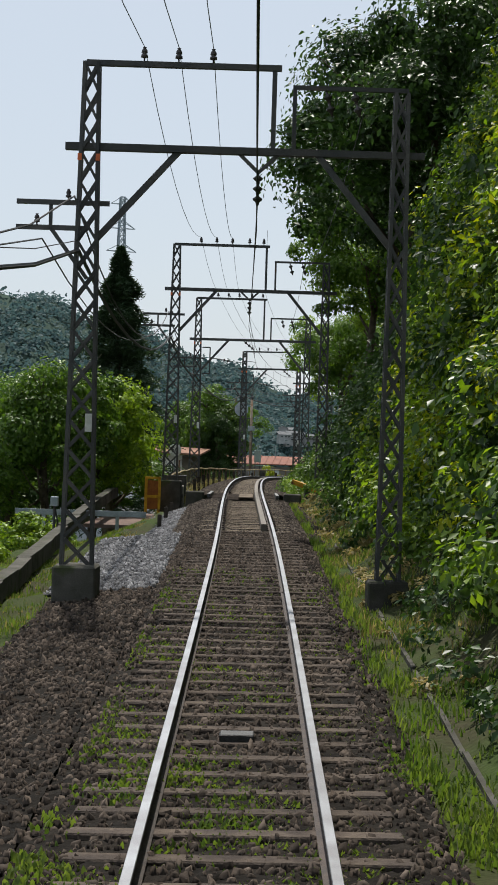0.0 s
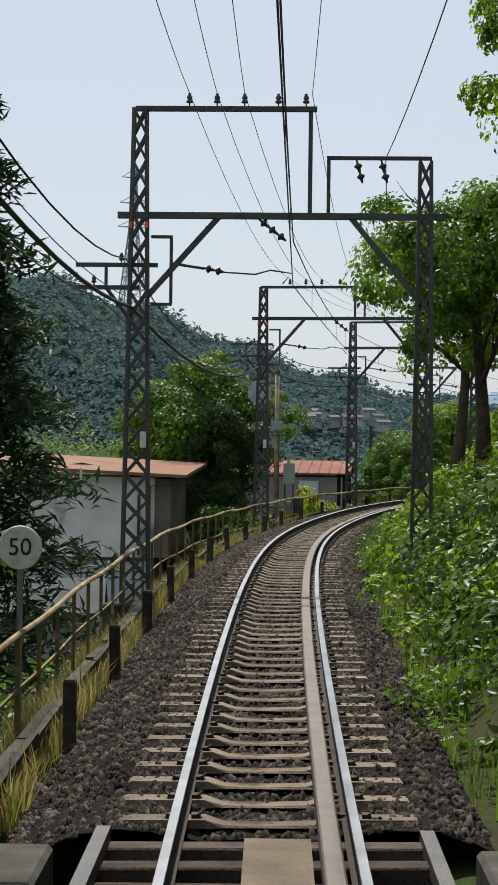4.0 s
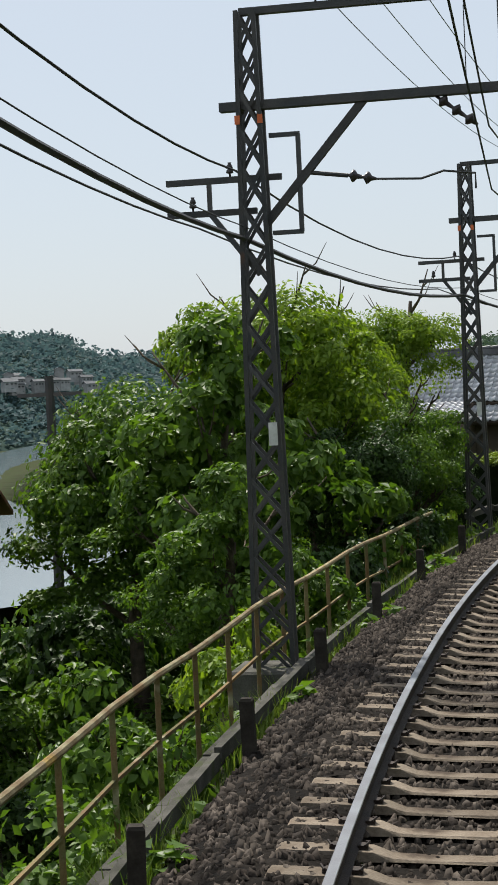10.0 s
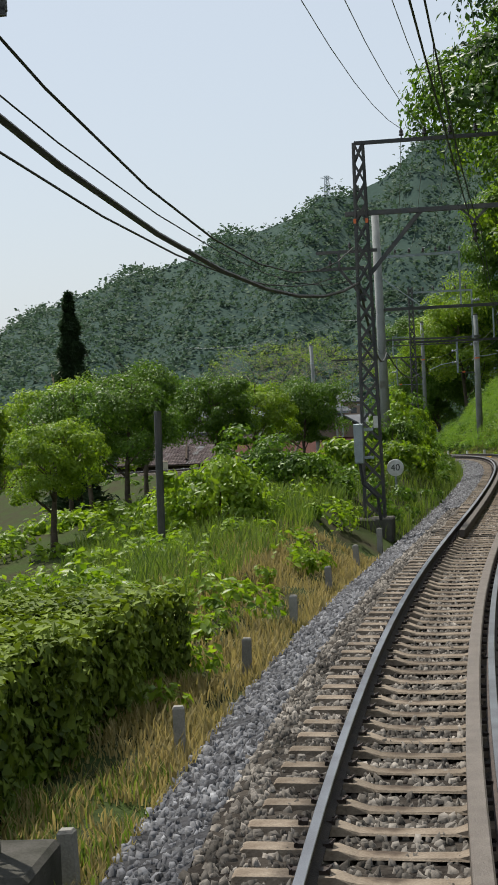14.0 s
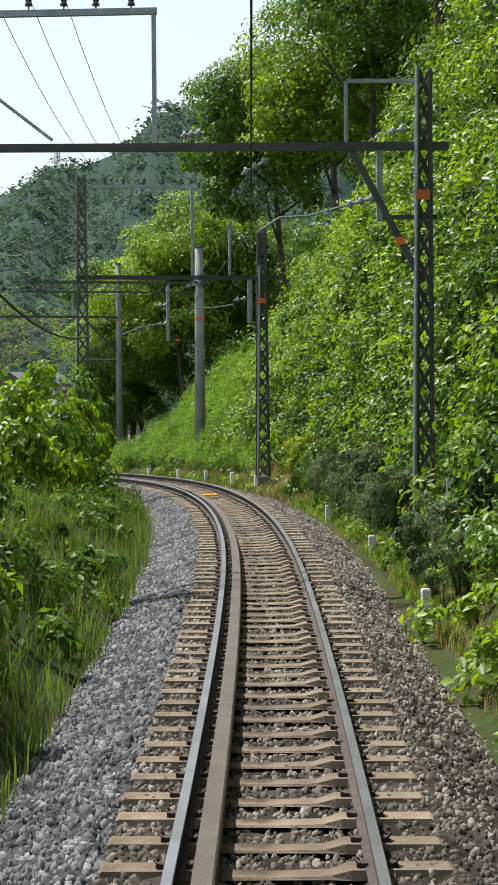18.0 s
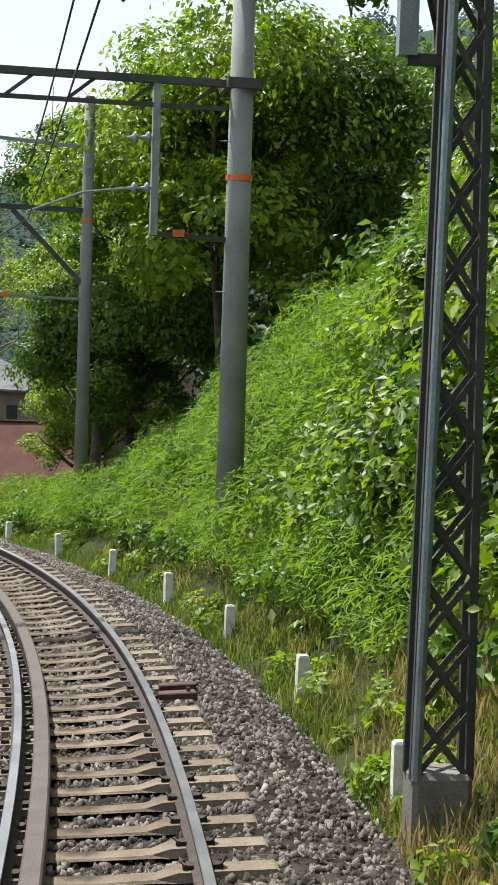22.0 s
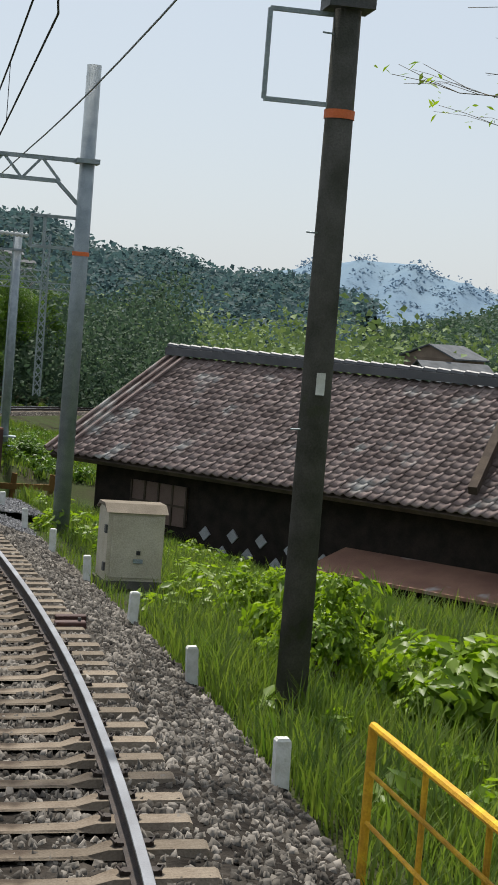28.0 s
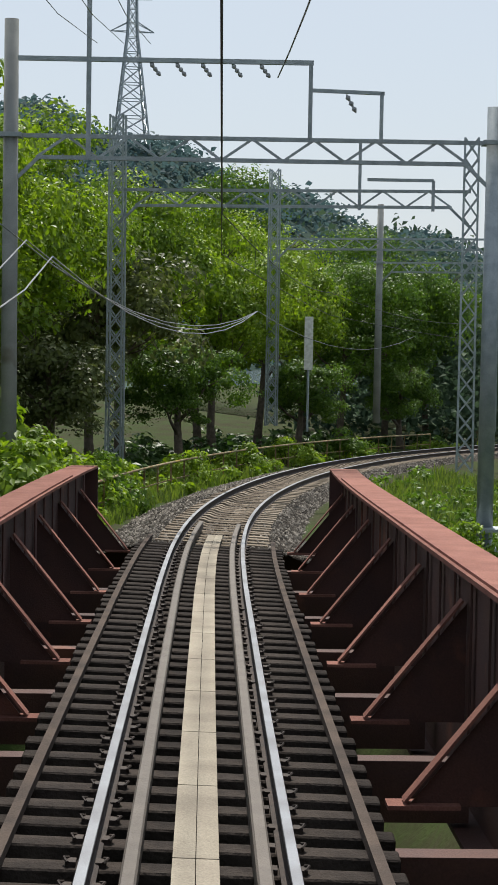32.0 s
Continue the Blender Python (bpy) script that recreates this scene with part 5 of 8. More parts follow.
for s, lat, h, c, kd in ((51.71, -5.6, 6.2, 2.4, "mid"), (57.09, -7.2, 7.0, 2.8, "mid"), (60.32, -4.9, 6.6, 2.3, "bright"), (49.56, -9.5, 5.2, 2.4, "mid"), (64.62, -4.9, 5.6, 2.0, "mid"), (66.77, -8.5, 6.5, 2.8, "dark"), (70.05, -5.2, 5.2, 1.9, "mid"), (58.17, -11, 6, 3, "bright")):
    tree(s, lat, h, c, kd, "dense broadleaf tree below the embankment")


def cedar(s, lat, height, r, base=None):
    h0 = float(ground_h(s, lat)) if base is None else base
    t = thing("cedar", place(s, lat, h0), "tall dark cedar with a pointed top", "tree")
    part("trunk", Mesh().tube([(0, 0, 0), (0, 0, height * 0.5), (0.05, 0, height * 0.97)], [0.25, 0.16, 0.03], 8), BARK, t)
    n = 22000
    z = rng.random(n) ** 0.8
    tier = 0.75 + 0.25 * np.sin(z * 60 + rng.normal(size=n) * 0.5)
    rad = r * (1 - z) ** 0.75 * tier * (0.45 + 0.55 * rng.random(n) ** 0.5)
    a = rng.random(n) * 6.283
    rad *= 1 + 0.25 * np.sin(5 * a + 9 * z)
    p = np.stack([rad * np.cos(a), rad * np.sin(a), height * (0.12 + 0.88 * z) - rad * 0.25], 1)
    part("crown", leaf_cloud("crown", p, 0.16, CONIFER, 0.5, None, 2.2, 0.22), None, t)


cedar(78, -5.9, 13.3, 3.6)
# the big tree and shrubs by the signal
for s, lat, h, c, kd in ((113, -6.9, 10.2, 2.9, "mid"), (112.4, -5.8, 8.6, 2.1, "dark"), (115, -8.2, 9.6, 2.6, "mid"), (111.2, -6.0, 5.4, 1.7, "dark"), (114.2, -5.3, 9.6, 1.9, "mid")):
    tree(s, lat, h, c, kd, "spreading broadleaf tree behind the signal")
for s, lat, r, h, kd in ((107.0, -4.6, 1.3, 2.6, "bushdark"), (108.4, -5.4, 1.5, 2.8, "bushdark"), (109.6, -4.4, 1.1, 2.2, "bushdark"), (111.5, -5.2, 1.4, 2.6, "bushdark"), (105.8, -3.9, 0.9, 1.5, "bushdark"), (103.5, -3.2, 0.7, 1.2, "bush"), (114.0, -3.9, 1.4, 2.0, "bushyellow"), (117, -3.3, 1.2, 1.9, "bushyellow"), (112.5, -3.0, 0.9, 1.1, "bush"), (120.4, -3.8, 1.2, 1.3, "bushyellow")):
    bush(s, lat, r, h, kd, "sunlit yellow-green shrub below the fence" if kd == "bushyellow" else "")
cover("slope_weeds", 104.6, 152.5, -4.5, -1.75, 70, 0.11, LEAF_MID, "broad-leaved weeds on the slope below the fence", 0.25, -1)
for s, lat, r, h, kd in ((145, -9.6, 1.6, 1.9, "bush"), (147.5, -9.9, 1.8, 2.3, "bushdark"), (150, -9.2, 1.7, 2.2, "bush"), (152.5, -10.6, 2.0, 2.4, "bush"), (155.5, -11.2, 2.0, 2.6, "bushdark"), (158, -10.2, 1.9, 2.4, "bush"), (161, -11.8, 2.2, 2.6, "bush"), (149, -11.4, 1.8, 2.2, "bush"), (143, -8.9, 1.4, 1.6, "bush"), (140, -8.4, 1.4, 1.5, "bushdark")):
    bush(s, lat, r, h, kd, "dense leafy bush on the river bank")
cover("bank_foliage", 112, 165, -16, -4.5, 45, 0.14, LEAF_MID, "leafy scrub on the river bank", 0.45, -1)
cover("slope_weeds", 58.17, 104.6, -5.5, -2.4, 90, 0.08, LEAF_DARK, "weeds on the slope below the fence", 0.2, -1)
grass("slope_grass", 60.32, 108, -2.9, -1.8, 560, 0.42, GRASS_DRY, "long dry grass between the fence and the kerb", 0.007, patch=-0.35)
grass("slope_grass", 60.32, 152.2, -2.9, -1.8, 300, 0.36, GRASS, "green grass between the fence and the kerb", patch=0.0)
for s, lat, h, c, kd in ((138.6, -4.2, 4.2, 1.4, "maple"), (143.1, -5.4, 6.6, 2.4, "maple"), (147.5, -5.6, 7.8, 2.3, "bright"), (150.3, -5.6, 7.2, 2.0, "bright"), (157.6, -5.5, 7.6, 1.6, "bright"), (149, -3.7, 4.2, 1.4, "mid"), (145.5, -4.0, 4.0, 1.4, "dark"), (145.4, -7.8, 6.4, 2.6, "mid"), (152.5, -8, 6.0, 2.2, "bright"), (154.4, -6.4, 7.2, 1.8, "bright"), (155.6, -7.0, 6.4, 1.8, "mid"), (152.2, -4.3, 4.6, 1.3, "dark"), (154.5, -4.6, 3.4, 1.2, "dark")):
    tree(s, lat, h, c, kd, "leafy tree on the steep bank above the river")
for s, lat, r, h, kd in ((126.1, -3.4, 1.0, 1.2, "bush"), (130.6, -3.3, 1.0, 1.4, "bush"), (135.1, -3.2, 0.9, 1.3, "bushbright"), (139.6, -3.1, 0.9, 1.2, "bush"), (142, -3.2, 1.0, 1.4, "bushdark"), (144.2, -3.1, 1.0, 1.4, "bush"), (146.5, -3.0, 0.9, 1.3, "bushdark"), (149, -3.1, 1.0, 1.2, "bush")):
    bush(s, lat, r, h, kd)
# right side, second half of the first curve
cover("bank_foliage", 138.6, 222.6, 1.9, 7, 50, 0.09, LEAF_BRIGHT, "fresh weeds and vines on the bank", 0.4)
for s, lat, h, c, kd in ((198.5, 4.2, 10, 4.4, "dark"), (207, 4.6, 11, 4.4, "mid"), (213, 3.9, 11, 4.8, "mid"), (219, 3.6, 10, 4.2, "bright"), (221, 6.4, 9, 3.6, "mid"), (230.5, 6.6, 9, 4.0, "mid"), (239.5, 6.8, 9, 4.0, "bright"), (249.3, 6, 8.5, 3.0, "mid"), (215.4, 8, 10, 3.6, "dark"), (233.9, 8.5, 10, 3.6, "dark")):
    tree(s, lat, h, c, kd, "tall broadleaf tree leaning over the cutting")
grass("garden_grass", 146, 172, -3.6, -1.9, 300, 0.22, GRASS, "rough grass between hedge and ballast", 0.009, patch=-0.3)
cover("garden_weeds", 146, 174, -3.5, -2.0, 60, 0.09, LEAF_BRIGHT, "broad weeds between hedge and ballast", 0.2, -1, gaps=0.1)
cover("meadow_weeds", 166, 200, -16, -5.5, 75, 0.11, LEAF_BRIGHT, "lush garden plants behind the hedge", 0.4, -1)
# left, gardens past the house
cover("meadow_weeds", 174.8, 198.7, -6.5, -2.6, 100, 0.08, LEAF_BRIGHT, "lush weeds on the low bank", 0.3, -1)
cover("meadow_weeds", 198.7, 258.5, -5.5, -2.2, 75, 0.08, LEAF_MID, "lush weeds on the low bank", 0.3, -1)
grass("meadow_grass", 166, 199, -8.0, -3.2, 260, 0.4, GRASS, "tall grass on the low bank", 0.009, patch=-0.5)
grass("meadow_grass", 167, 192, -4.2, -1.85, 520, 0.2, GRASS_DRY, "dry yellow grass beside the ballast", 0.009, patch=-0.6)
grass("meadow_grass", 196.6, 263.6, -4.2, -1.85, 130, 0.45, GRASS, "tall grass on the low bank", patch=-0.2)
for s, lat, r, h, kd in ((192.3, -5.0, 1.2, 1.4, "bushbright"), (199.8, -4.5, 1.1, 1.1, "bush"), (207.1, -4.0, 0.9, 1.0, "bushbig"), (213.3, -3.4, 0.7, 0.8, "bushbig"), (216.4, -2.9, 0.6, 0.9, "bushbig"), (222.6, -4.2, 1.0, 1.2, "bush"), (243, -4.6, 1.5, 2.4, "bush"), (247, -4.3, 1.6, 2.6, "bushbright"), (251.5, -4.2, 1.5, 2.6, "bush"), (238, -4.8, 1.4, 2.0, "bushbright"), (204, -6, 1.2, 1.3, "bush")):
    bush(s, lat, r, h, kd)
for s, lat, h, c, kd in ((201.9, -10, 3.6, 1.5, "mid"), (198.7, -8.2, 3.2, 1.3, "mid"), (207.1, -12, 4.2, 1.8, "bright"), (215.4, -11.5, 4.6, 1.9, "mid"), (205, -14, 4.0, 1.7, "bright"), (222.6, -13, 5, 2, "mid"), (229.8, -10, 4.5, 1.8, "bright"), (235.9, -8.5, 4.2, 1.6, "mid"), (194.4, -8.8, 2.8, 1.2, "bright"), (211.2, -8.5, 3.4, 1.4, "mid"), (243.1, -9, 5, 2, "mid")):
    tree(s, lat, h, c, kd, "small orchard tree in the gardens", 0.16)
cedar(232.9, -18, 11, 1.6)
# the second cutting
cover("creepers", 203, 264.5, 2.9, 7.5, 120, 0.09, LEAF_MID, IVY, 0.6)
cover("creepers", 207.1, 266, 3.0, 7.5, 110, 0.085, LEAF_BRIGHT, "bright climbing vines over the cutting", 0.8, gaps=-0.15)
cover("creepers", 203, 264.5, 3.2, 6.0, 40, 0.10, LEAF_DARK, IVY, 0.5)
for s, lat, r, h, kd in ((224.6, 2.55, 0.55, 0.9, "bushgrey"), (226.9, 2.65, 0.7, 1.1, "bushgrey"), (229.4, 2.75, 0.6, 0.8, "bushdark"), (233.2, 2.7, 0.75, 1.2, "bushgrey"), (235.6, 2.6, 0.7, 1.2, "bushgrey"), (238.0, 2.75, 0.85, 1.5, "bushgrey"), (240.4, 2.65, 0.8, 1.4, "bushgrey"), (242.8, 2.8, 0.8, 1.3, "bushgrey"), (245.3, 2.7, 0.7, 1.1, "bushgrey"), (248.3, 2.9, 0.7, 1.1, "bush"), (218.4, 2.6, 0.6, 0.7, "bushbright"), (251.3, 3.0, 0.7, 1.0, "bushyellow")):
    bush(s, lat, r, h, kd, "grey-green shrub at the foot of the cutting")
grass("verge_grass", 190, 264.5, 2.0, 3.4, 300, 0.2, GRASS, "bright short grass beside the ballast", 0.009, patch=-0.3)
grass("verge_grass", 190, 264.5, 1.9, 3.0, 160, 0.25, GRASS_DRY, "dry grass beside the ballast", 0.008, patch=0.1)
cover("bank_foliage", 190, 262, 2.4, 3.6, 60, 0.08, LEAF_MID, "weeds at the foot of the cutting", 0.3)


grass("verge_grass", 226, 247, 1.95, 2.5, 900, 0.16, BAMBOO, "bright yellow-green grass beside the ballast", 0.01, patch=0.0)
wb = thing("number_board", place(228.6, 2.85, 0.0), "small upright white board at the foot of the cutting", "sign")
part("board", Mesh().box((0, 0, 0.95), (0.1, 0.02, 0.58)), WHITE, wb)
part("bars", Mesh().box((0, -0.013, 1.05), (0.05, 0.006, 0.06)), BLACK, wb)
part("bars", Mesh().box((0, -0.013, 0.9), (0.05, 0.006, 0.06)), BLACK, wb)
part("post", Mesh().tube([(0, 0.03, -0.4), (0, 0.03, 1.2)], 0.025, 6), STEEL_GREY, wb)


def bamboo(s0, s1, lat0, lat1, density):
    n = int((s1 - s0) * (lat1 - lat0) * density)
    s, lat = s0 + rng.random(n) * (s1 - s0), lat0 + rng.random(n) * (lat1 - lat0)
    w = waves(s, lat * 1.5)
    lift = (0.25 + 0.8 * rng.random(n)) * (0.7 + 0.3 * w)
    p = WN(s, lat - 0.3 * lift, ground_h(s, lat) + lift * 0.9)
    _, _, _, ax, ay, _ = station(s)
    face = np.stack([-ay * 0.6, ax * 0.6, 0 * ax + 1], 1)
    return thing("bamboo_grass", None, "thick bright bamboo grass covering the bank", "bamboo grass", kind="stuff", data=leaf_cloud("bamboo_grass", p, 0.06, BAMBOO, 0.55, face, 3.2, 0.2))


bamboo(258.5, 284, 2.5, 8, 560)
bamboo(284, 288, 3.4, 7, 400)
cover("bank_foliage", 261.6, 290, 2.5, 9, 60, 0.09, LEAF_MID, "weeds and vines among the bamboo grass", 0.4)
grass("verge_grass", 255, 303, 1.9, 3.0, 700, 0.18, GRASS, "green grass beside the ballast", 0.009, patch=-0.5)
cover("verge_weeds", 203, 300, 2.1, 3.2, 120, 0.06, LEAF_BRIGHT, "small weeds beside the ballast", 0.12)
grass("verge_grass", 251, 258, 1.95, 2.9, 600, 0.3, GRASS_DRY, "dry grass round the foot of the mast", 0.008, patch=-0.5)
grass("verge_grass", 250, 275, 2.2, 3.4, 200, 0.3, GRASS_DRY, "dry grass at the foot of the bank", 0.008, patch=0.1)
for s, lat, h, c, kd in ((283.5, 7.2, 13, 4.2, "bright"), (287, 6.8, 6.4, 2.6, "mid"), (275, 8.4, 13, 4.6, "mid"), (288.0, 5.7, 5.8, 2.1, "mid"), (290, 6.4, 3.6, 1.7, "bright"), (268.5, 8.4, 12, 4, "bright"), (293.9, 9, 9, 3.2, "bright"), (262.6, 7.4, 11, 3.6, "mid"), (284.1, 11, 14, 5, "mid")):
    tree(s, lat, h, c, kd, "wide-branching tree on top of the bank")
tree(288.6, 7.2, 11, 3.4, "mid", "tall broadleaf tree on top of the bank", cz=0.8, flat=2.8)
# fields and weeds on the open side
grass("bank_grass", 284, 322, 2.0, 7, 330, 0.5, GRASS, "tall fresh grass on the embankment", 0.009, patch=-0.9)
grass("bank_grass", 290, 332, 6, 15, 170, 0.7, GRASS, "tall fresh grass on the embankment", 0.014, patch=-0.9)
grass("flowering_grass", 286, 306, 3.6, 9, 420, 0.5, GRASS_YELLOW, "yellow flowering grass on the embankment", 0.007, lean=0.9, patch=0.15)
cover("flowering_weeds", 288, 304, 4.0, 9, 40, 0.05, LEAF_YELLOW, "yellow-green flowering weeds on the embankment", 0.3, gaps=0.2)
cover("bank_foliage", 284, 300, 2.3, 5, 60, 0.07, LEAF_BRIGHT, "leafy weeds on the embankment", 0.2)
cover("bank_foliage", 303, 330, 6, 13, 45, 0.1, LEAF_MID, "leafy weeds on the embankment", 0.35)
grass("bank_grass", 322, 347, 2.8, 12, 230, 0.32, GRASS, "tall fresh grass on the embankment", 0.012, patch=-0.8)
cover("bank_foliage", 301.8, 338.3, 2.4, 6.5, 40, 0.10, LEAF_BRIGHT, "leafy weeds on the embankment", 0.35)
grass("bank_grass", 313, 334, 1.85, 6, 150, 0.28, GRASS, "fresh grass on the embankment", patch=-0.3)
for s, lat, r, h, kd in ((318.1, 3.4, 0.7, 1.1, "bushbright"), (320.1, 4.0, 0.8, 1.2, "bushbig"), (316.1, 4.2, 0.9, 1.0, "bushbig"), (322.7, 3.6, 0.6, 0.9, "bushbright"), (309, 3.6, 0.8, 0.8, "bushbright"), (303.9, 4.6, 1.0, 0.9, "bush"), (313, 5, 1, 1, "bushbig")):
    bush(s, lat, r, h, kd, "bright broad-leaved shrub on the embankment")
for s, lat, r, h, kd in ((324.5, 9.6, 0.8, 0.8, "bush"), (323.6, 11.2, 0.8, 0.7, "bushbright"), (322.8, 12.8, 0.9, 0.8, "bush"), (322.2, 14.4, 0.9, 0.8, "bushbright"), (321.4, 16.0, 0.9, 0.9, "bush"), (320.6, 17.6, 0.9, 0.9, "bush")):
    bush(s, lat, r, h, kd, "leafy bush in front of the rusty shed")
# left of the second half, seldom seen
cover("bank_foliage", 264.5, 340.2, -7, -2.2, 20, 0.12, LEAF_MID, "weeds on the bank", 0.3, -1)
# past the bridge
for s, lat, r, h, kd in ((372.8, -4.0, 1.8, 2.2, "bushbright"), (375.7, -5.4, 2.2, 2.6, "bushbright"), (379.7, -4.4, 1.7, 1.8, "bushbright"), (373.5, 4.6, 0.9, 0.9, "bushbright"), (376, 6.0, 1.2, 1.0, "bush"), (369.8, -5.2, 1.6, 1.7, "bushbright"), (381.7, -3.4, 1.0, 1.2, "bush"), (385.7, -4.5, 1.4, 1.5, "bushbright"), (393.7, -3.6, 1.0, 1.1, "bushbright"), (401.7, -3.4, 1.0, 1.0, "bushbright"), (409.7, -3.6, 1.1, 1.1, "bushbright"), (417.7, -3.6, 1.2, 1.2, "bush"), (380.7, 6.5, 1, 1, "bush"), (375.7, 7.5, 1, 1, "bushbright")):
    bush(s, lat, r, h, kd, "bright shrub beside the fence past the bridge")
for s, lat, h, c, kd in ((389.7, -9, 11, 4.2, "bright"), (397.7, -7.5, 8, 3.2, "olive"), (405.7, -9, 11, 4.2, "bright"), (413.7, -8, 9, 3.6, "bright"), (421.7, -9, 11, 4.4, "bright"), (383.7, -9.5, 12, 4.4, "bright"), (377.7, -12, 12, 4.6, "bright"), (393.7, -13, 13, 5, "bright"), (409.7, -14, 12, 5, "mid"), (429.7, -8, 10, 4, "mid"), (437.7, -9, 11, 4.2, "mid"), (445.7, -10, 10, 4.2, "mid"), (387.7, -6.2, 4.5, 2.2, "olive"), (373.7, -8, 7, 3, "mid"), (401.7, -5.6, 5, 2.2, "mid"), (425.7, -14, 13, 5, "mid"), (441.7, -16, 12, 5, "bright"), (417.7, -5.6, 4.4, 2.0, "mid"), (431.7, -5.4, 4.4, 2.0, "mid")):
    tree(s, lat, h, c, kd, "tall mixed woodland tree behind the railway", 0.4)

cover("yard_weeds", 372, 440, -5.5, -2.6, 30, 0.14, LEAF_BRIGHT, "leafy weeds beside the fence past the bridge", 0.4, -1)
cover("yard_weeds", 371.5, 405, 2.6, 14, 40, 0.12, LEAF_MID, "leafy weeds beside the yard", 0.4)
grass("bridge_grass", 371.5, 400, -6, -2.4, 120, 0.4, GRASS, "tall grass past the bridge", 0.014, patch=-0.5)
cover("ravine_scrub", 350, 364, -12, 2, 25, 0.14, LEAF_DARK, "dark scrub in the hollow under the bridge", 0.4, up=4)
# shade under the trees is put into the dark leaf colour here
cover("woodland_undergrowth", 374, 445, -16, -5.0, 16, 0.22, LEAF_DARK, "undergrowth below the woodland trees, shade put into dark leaves", 0.8, -1)
cover("bank_foliage", 330, 352, 2.9, 14, 60, 0.09, LEAF_BRIGHT, "leafy weeds on the embankment", 0.25)
grass("bank_grass", 343, 351, 2.7, 12, 200, 0.4, GRASS, "tall fresh grass on the embankment", 0.012, patch=-0.8)
grass("yard_grass", 371, 410, 2.5, 14, 70, 0.4, GRASS, "grass beside the yard past the bridge", 0.02, patch=-0.8)
cover("creepers", 203, 292, 6.5, 12, 36, 0.15, LEAF_MID, "leafy thicket on top of the cutting", 1.2)
cover("creepers", -6, 75, 6.5, 11, 30, 0.15, LEAF_DARK, "leafy thicket on top of the cutting", 1.2)
cover("bank_foliage", 120, 152, -16, -4.4, 40, 0.13, LEAF_MID, "leafy scrub on the river bank", 0.6, -1)
cover("bank_foliage", 55, 120, -14, -5.4, 30, 0.12, LEAF_MID, "leafy scrub below the embankment", 0.5, -1)

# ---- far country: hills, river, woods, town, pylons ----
# aerial haze is put into the hill colours: bluer and paler with distance
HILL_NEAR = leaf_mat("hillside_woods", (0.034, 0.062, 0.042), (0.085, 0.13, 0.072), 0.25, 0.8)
HILL_FAR_HAZED = leaf_mat("far_woods_hazed", (0.05, 0.088, 0.098), (0.085, 0.135, 0.13), 0.3, 0.8)
HILL_HAZE_BLUE = leaf_mat("distant_woods_haze_blue", (0.14, 0.21, 0.29), (0.17, 0.24, 0.31), 0.1, 0.9)
FIELD = leaf_mat("riverside_scrub", (0.10, 0.16, 0.06), (0.20, 0.26, 0.09), 0.2, 0.7)


def hill(name, ridge, depth, foot, soil, leaves, size, count, label):
    """A wooded hill: ridge points (x, y, z) with a front and a back slope; leaf clumps stand for its trees."""
    r = np.array(ridge, float)
    u = np.r_[0, np.cumsum(np.hypot(*np.diff(r[:, :2], axis=0).T))]
    q = np.linspace(0, u[-1], 90)
    rx, ry, rz = (np.interp(q, u, r[:, k]) for k in range(3))
    d = np.array([30.0, 150.0]) - np.stack([rx, ry], 1)
    d /= np.linalg.norm(d, axis=1)[:, None]
    w = np.linspace(-1, 1, 25)

    def shape(q, w):
        x, y, z = np.interp(q, u, r[:, 0]), np.interp(q, u, r[:, 1]), np.interp(q, u, r[:, 2])
        dx, dy = np.interp(q, np.linspace(0, u[-1], 90), d[:, 0]), np.interp(q, np.linspace(0, u[-1], 90), d[:, 1])
        lump = 1 + 0.12 * np.sin(q * 0.045) * np.abs(w) + 0.08 * np.sin(q * 0.11 + 5 * w)
        h = foot + (z - foot) * (1 - np.abs(w) ** 1.25) * np.where(np.abs(w) > 0.02, lump, 1)
        return np.stack([x + dx * w * depth, y + dy * w * depth, h], -1)

    g, l = np.meshgrid(q, w, indexing="ij")
    v = shape(g, l)
    n, m = g.shape
    idx = np.arange(n * m).reshape(n, m)
    f = np.stack([idx[:-1, :-1], idx[:-1, 1:], idx[1:, 1:], idx[1:, :-1]], -1).reshape(-1, 4)
    ob = thing(name, None, label, "hill", kind="structure", data=array_mesh(name, v.reshape(-1, 3), f, soil, True))
    k = count // 14
    c = shape(rng.random(k) * u[-1], -0.12 + 1.1 * rng.random(k))
    c[:, 2] += size * 0.25 * rng.random(k)
    big = (0.7 + 0.7 * rng.random(k))
    p = np.repeat(c, 14, 0) + rng.normal(size=(k * 14, 3)) * size * np.repeat(big, 14)[:, None] * np.array([0.7, 0.7, 0.28])
    tagged(part("woods", leaf_cloud("woods", p, size * 0.42, leaves, 0.55, None, 1.3), None, ob), kind="stuff")
    return ob


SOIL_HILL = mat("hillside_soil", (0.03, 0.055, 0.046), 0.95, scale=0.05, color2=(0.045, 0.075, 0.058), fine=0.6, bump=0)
# pale blue of this slope is painted haze, as on its woods
SOIL_HAZE_BLUE = mat("distant_slope_haze_blue", (0.15, 0.22, 0.29), 0.95, scale=0.02, color2=(0.17, 0.24, 0.3), fine=0.3, bump=0, vary=0.05, amount=0.15)
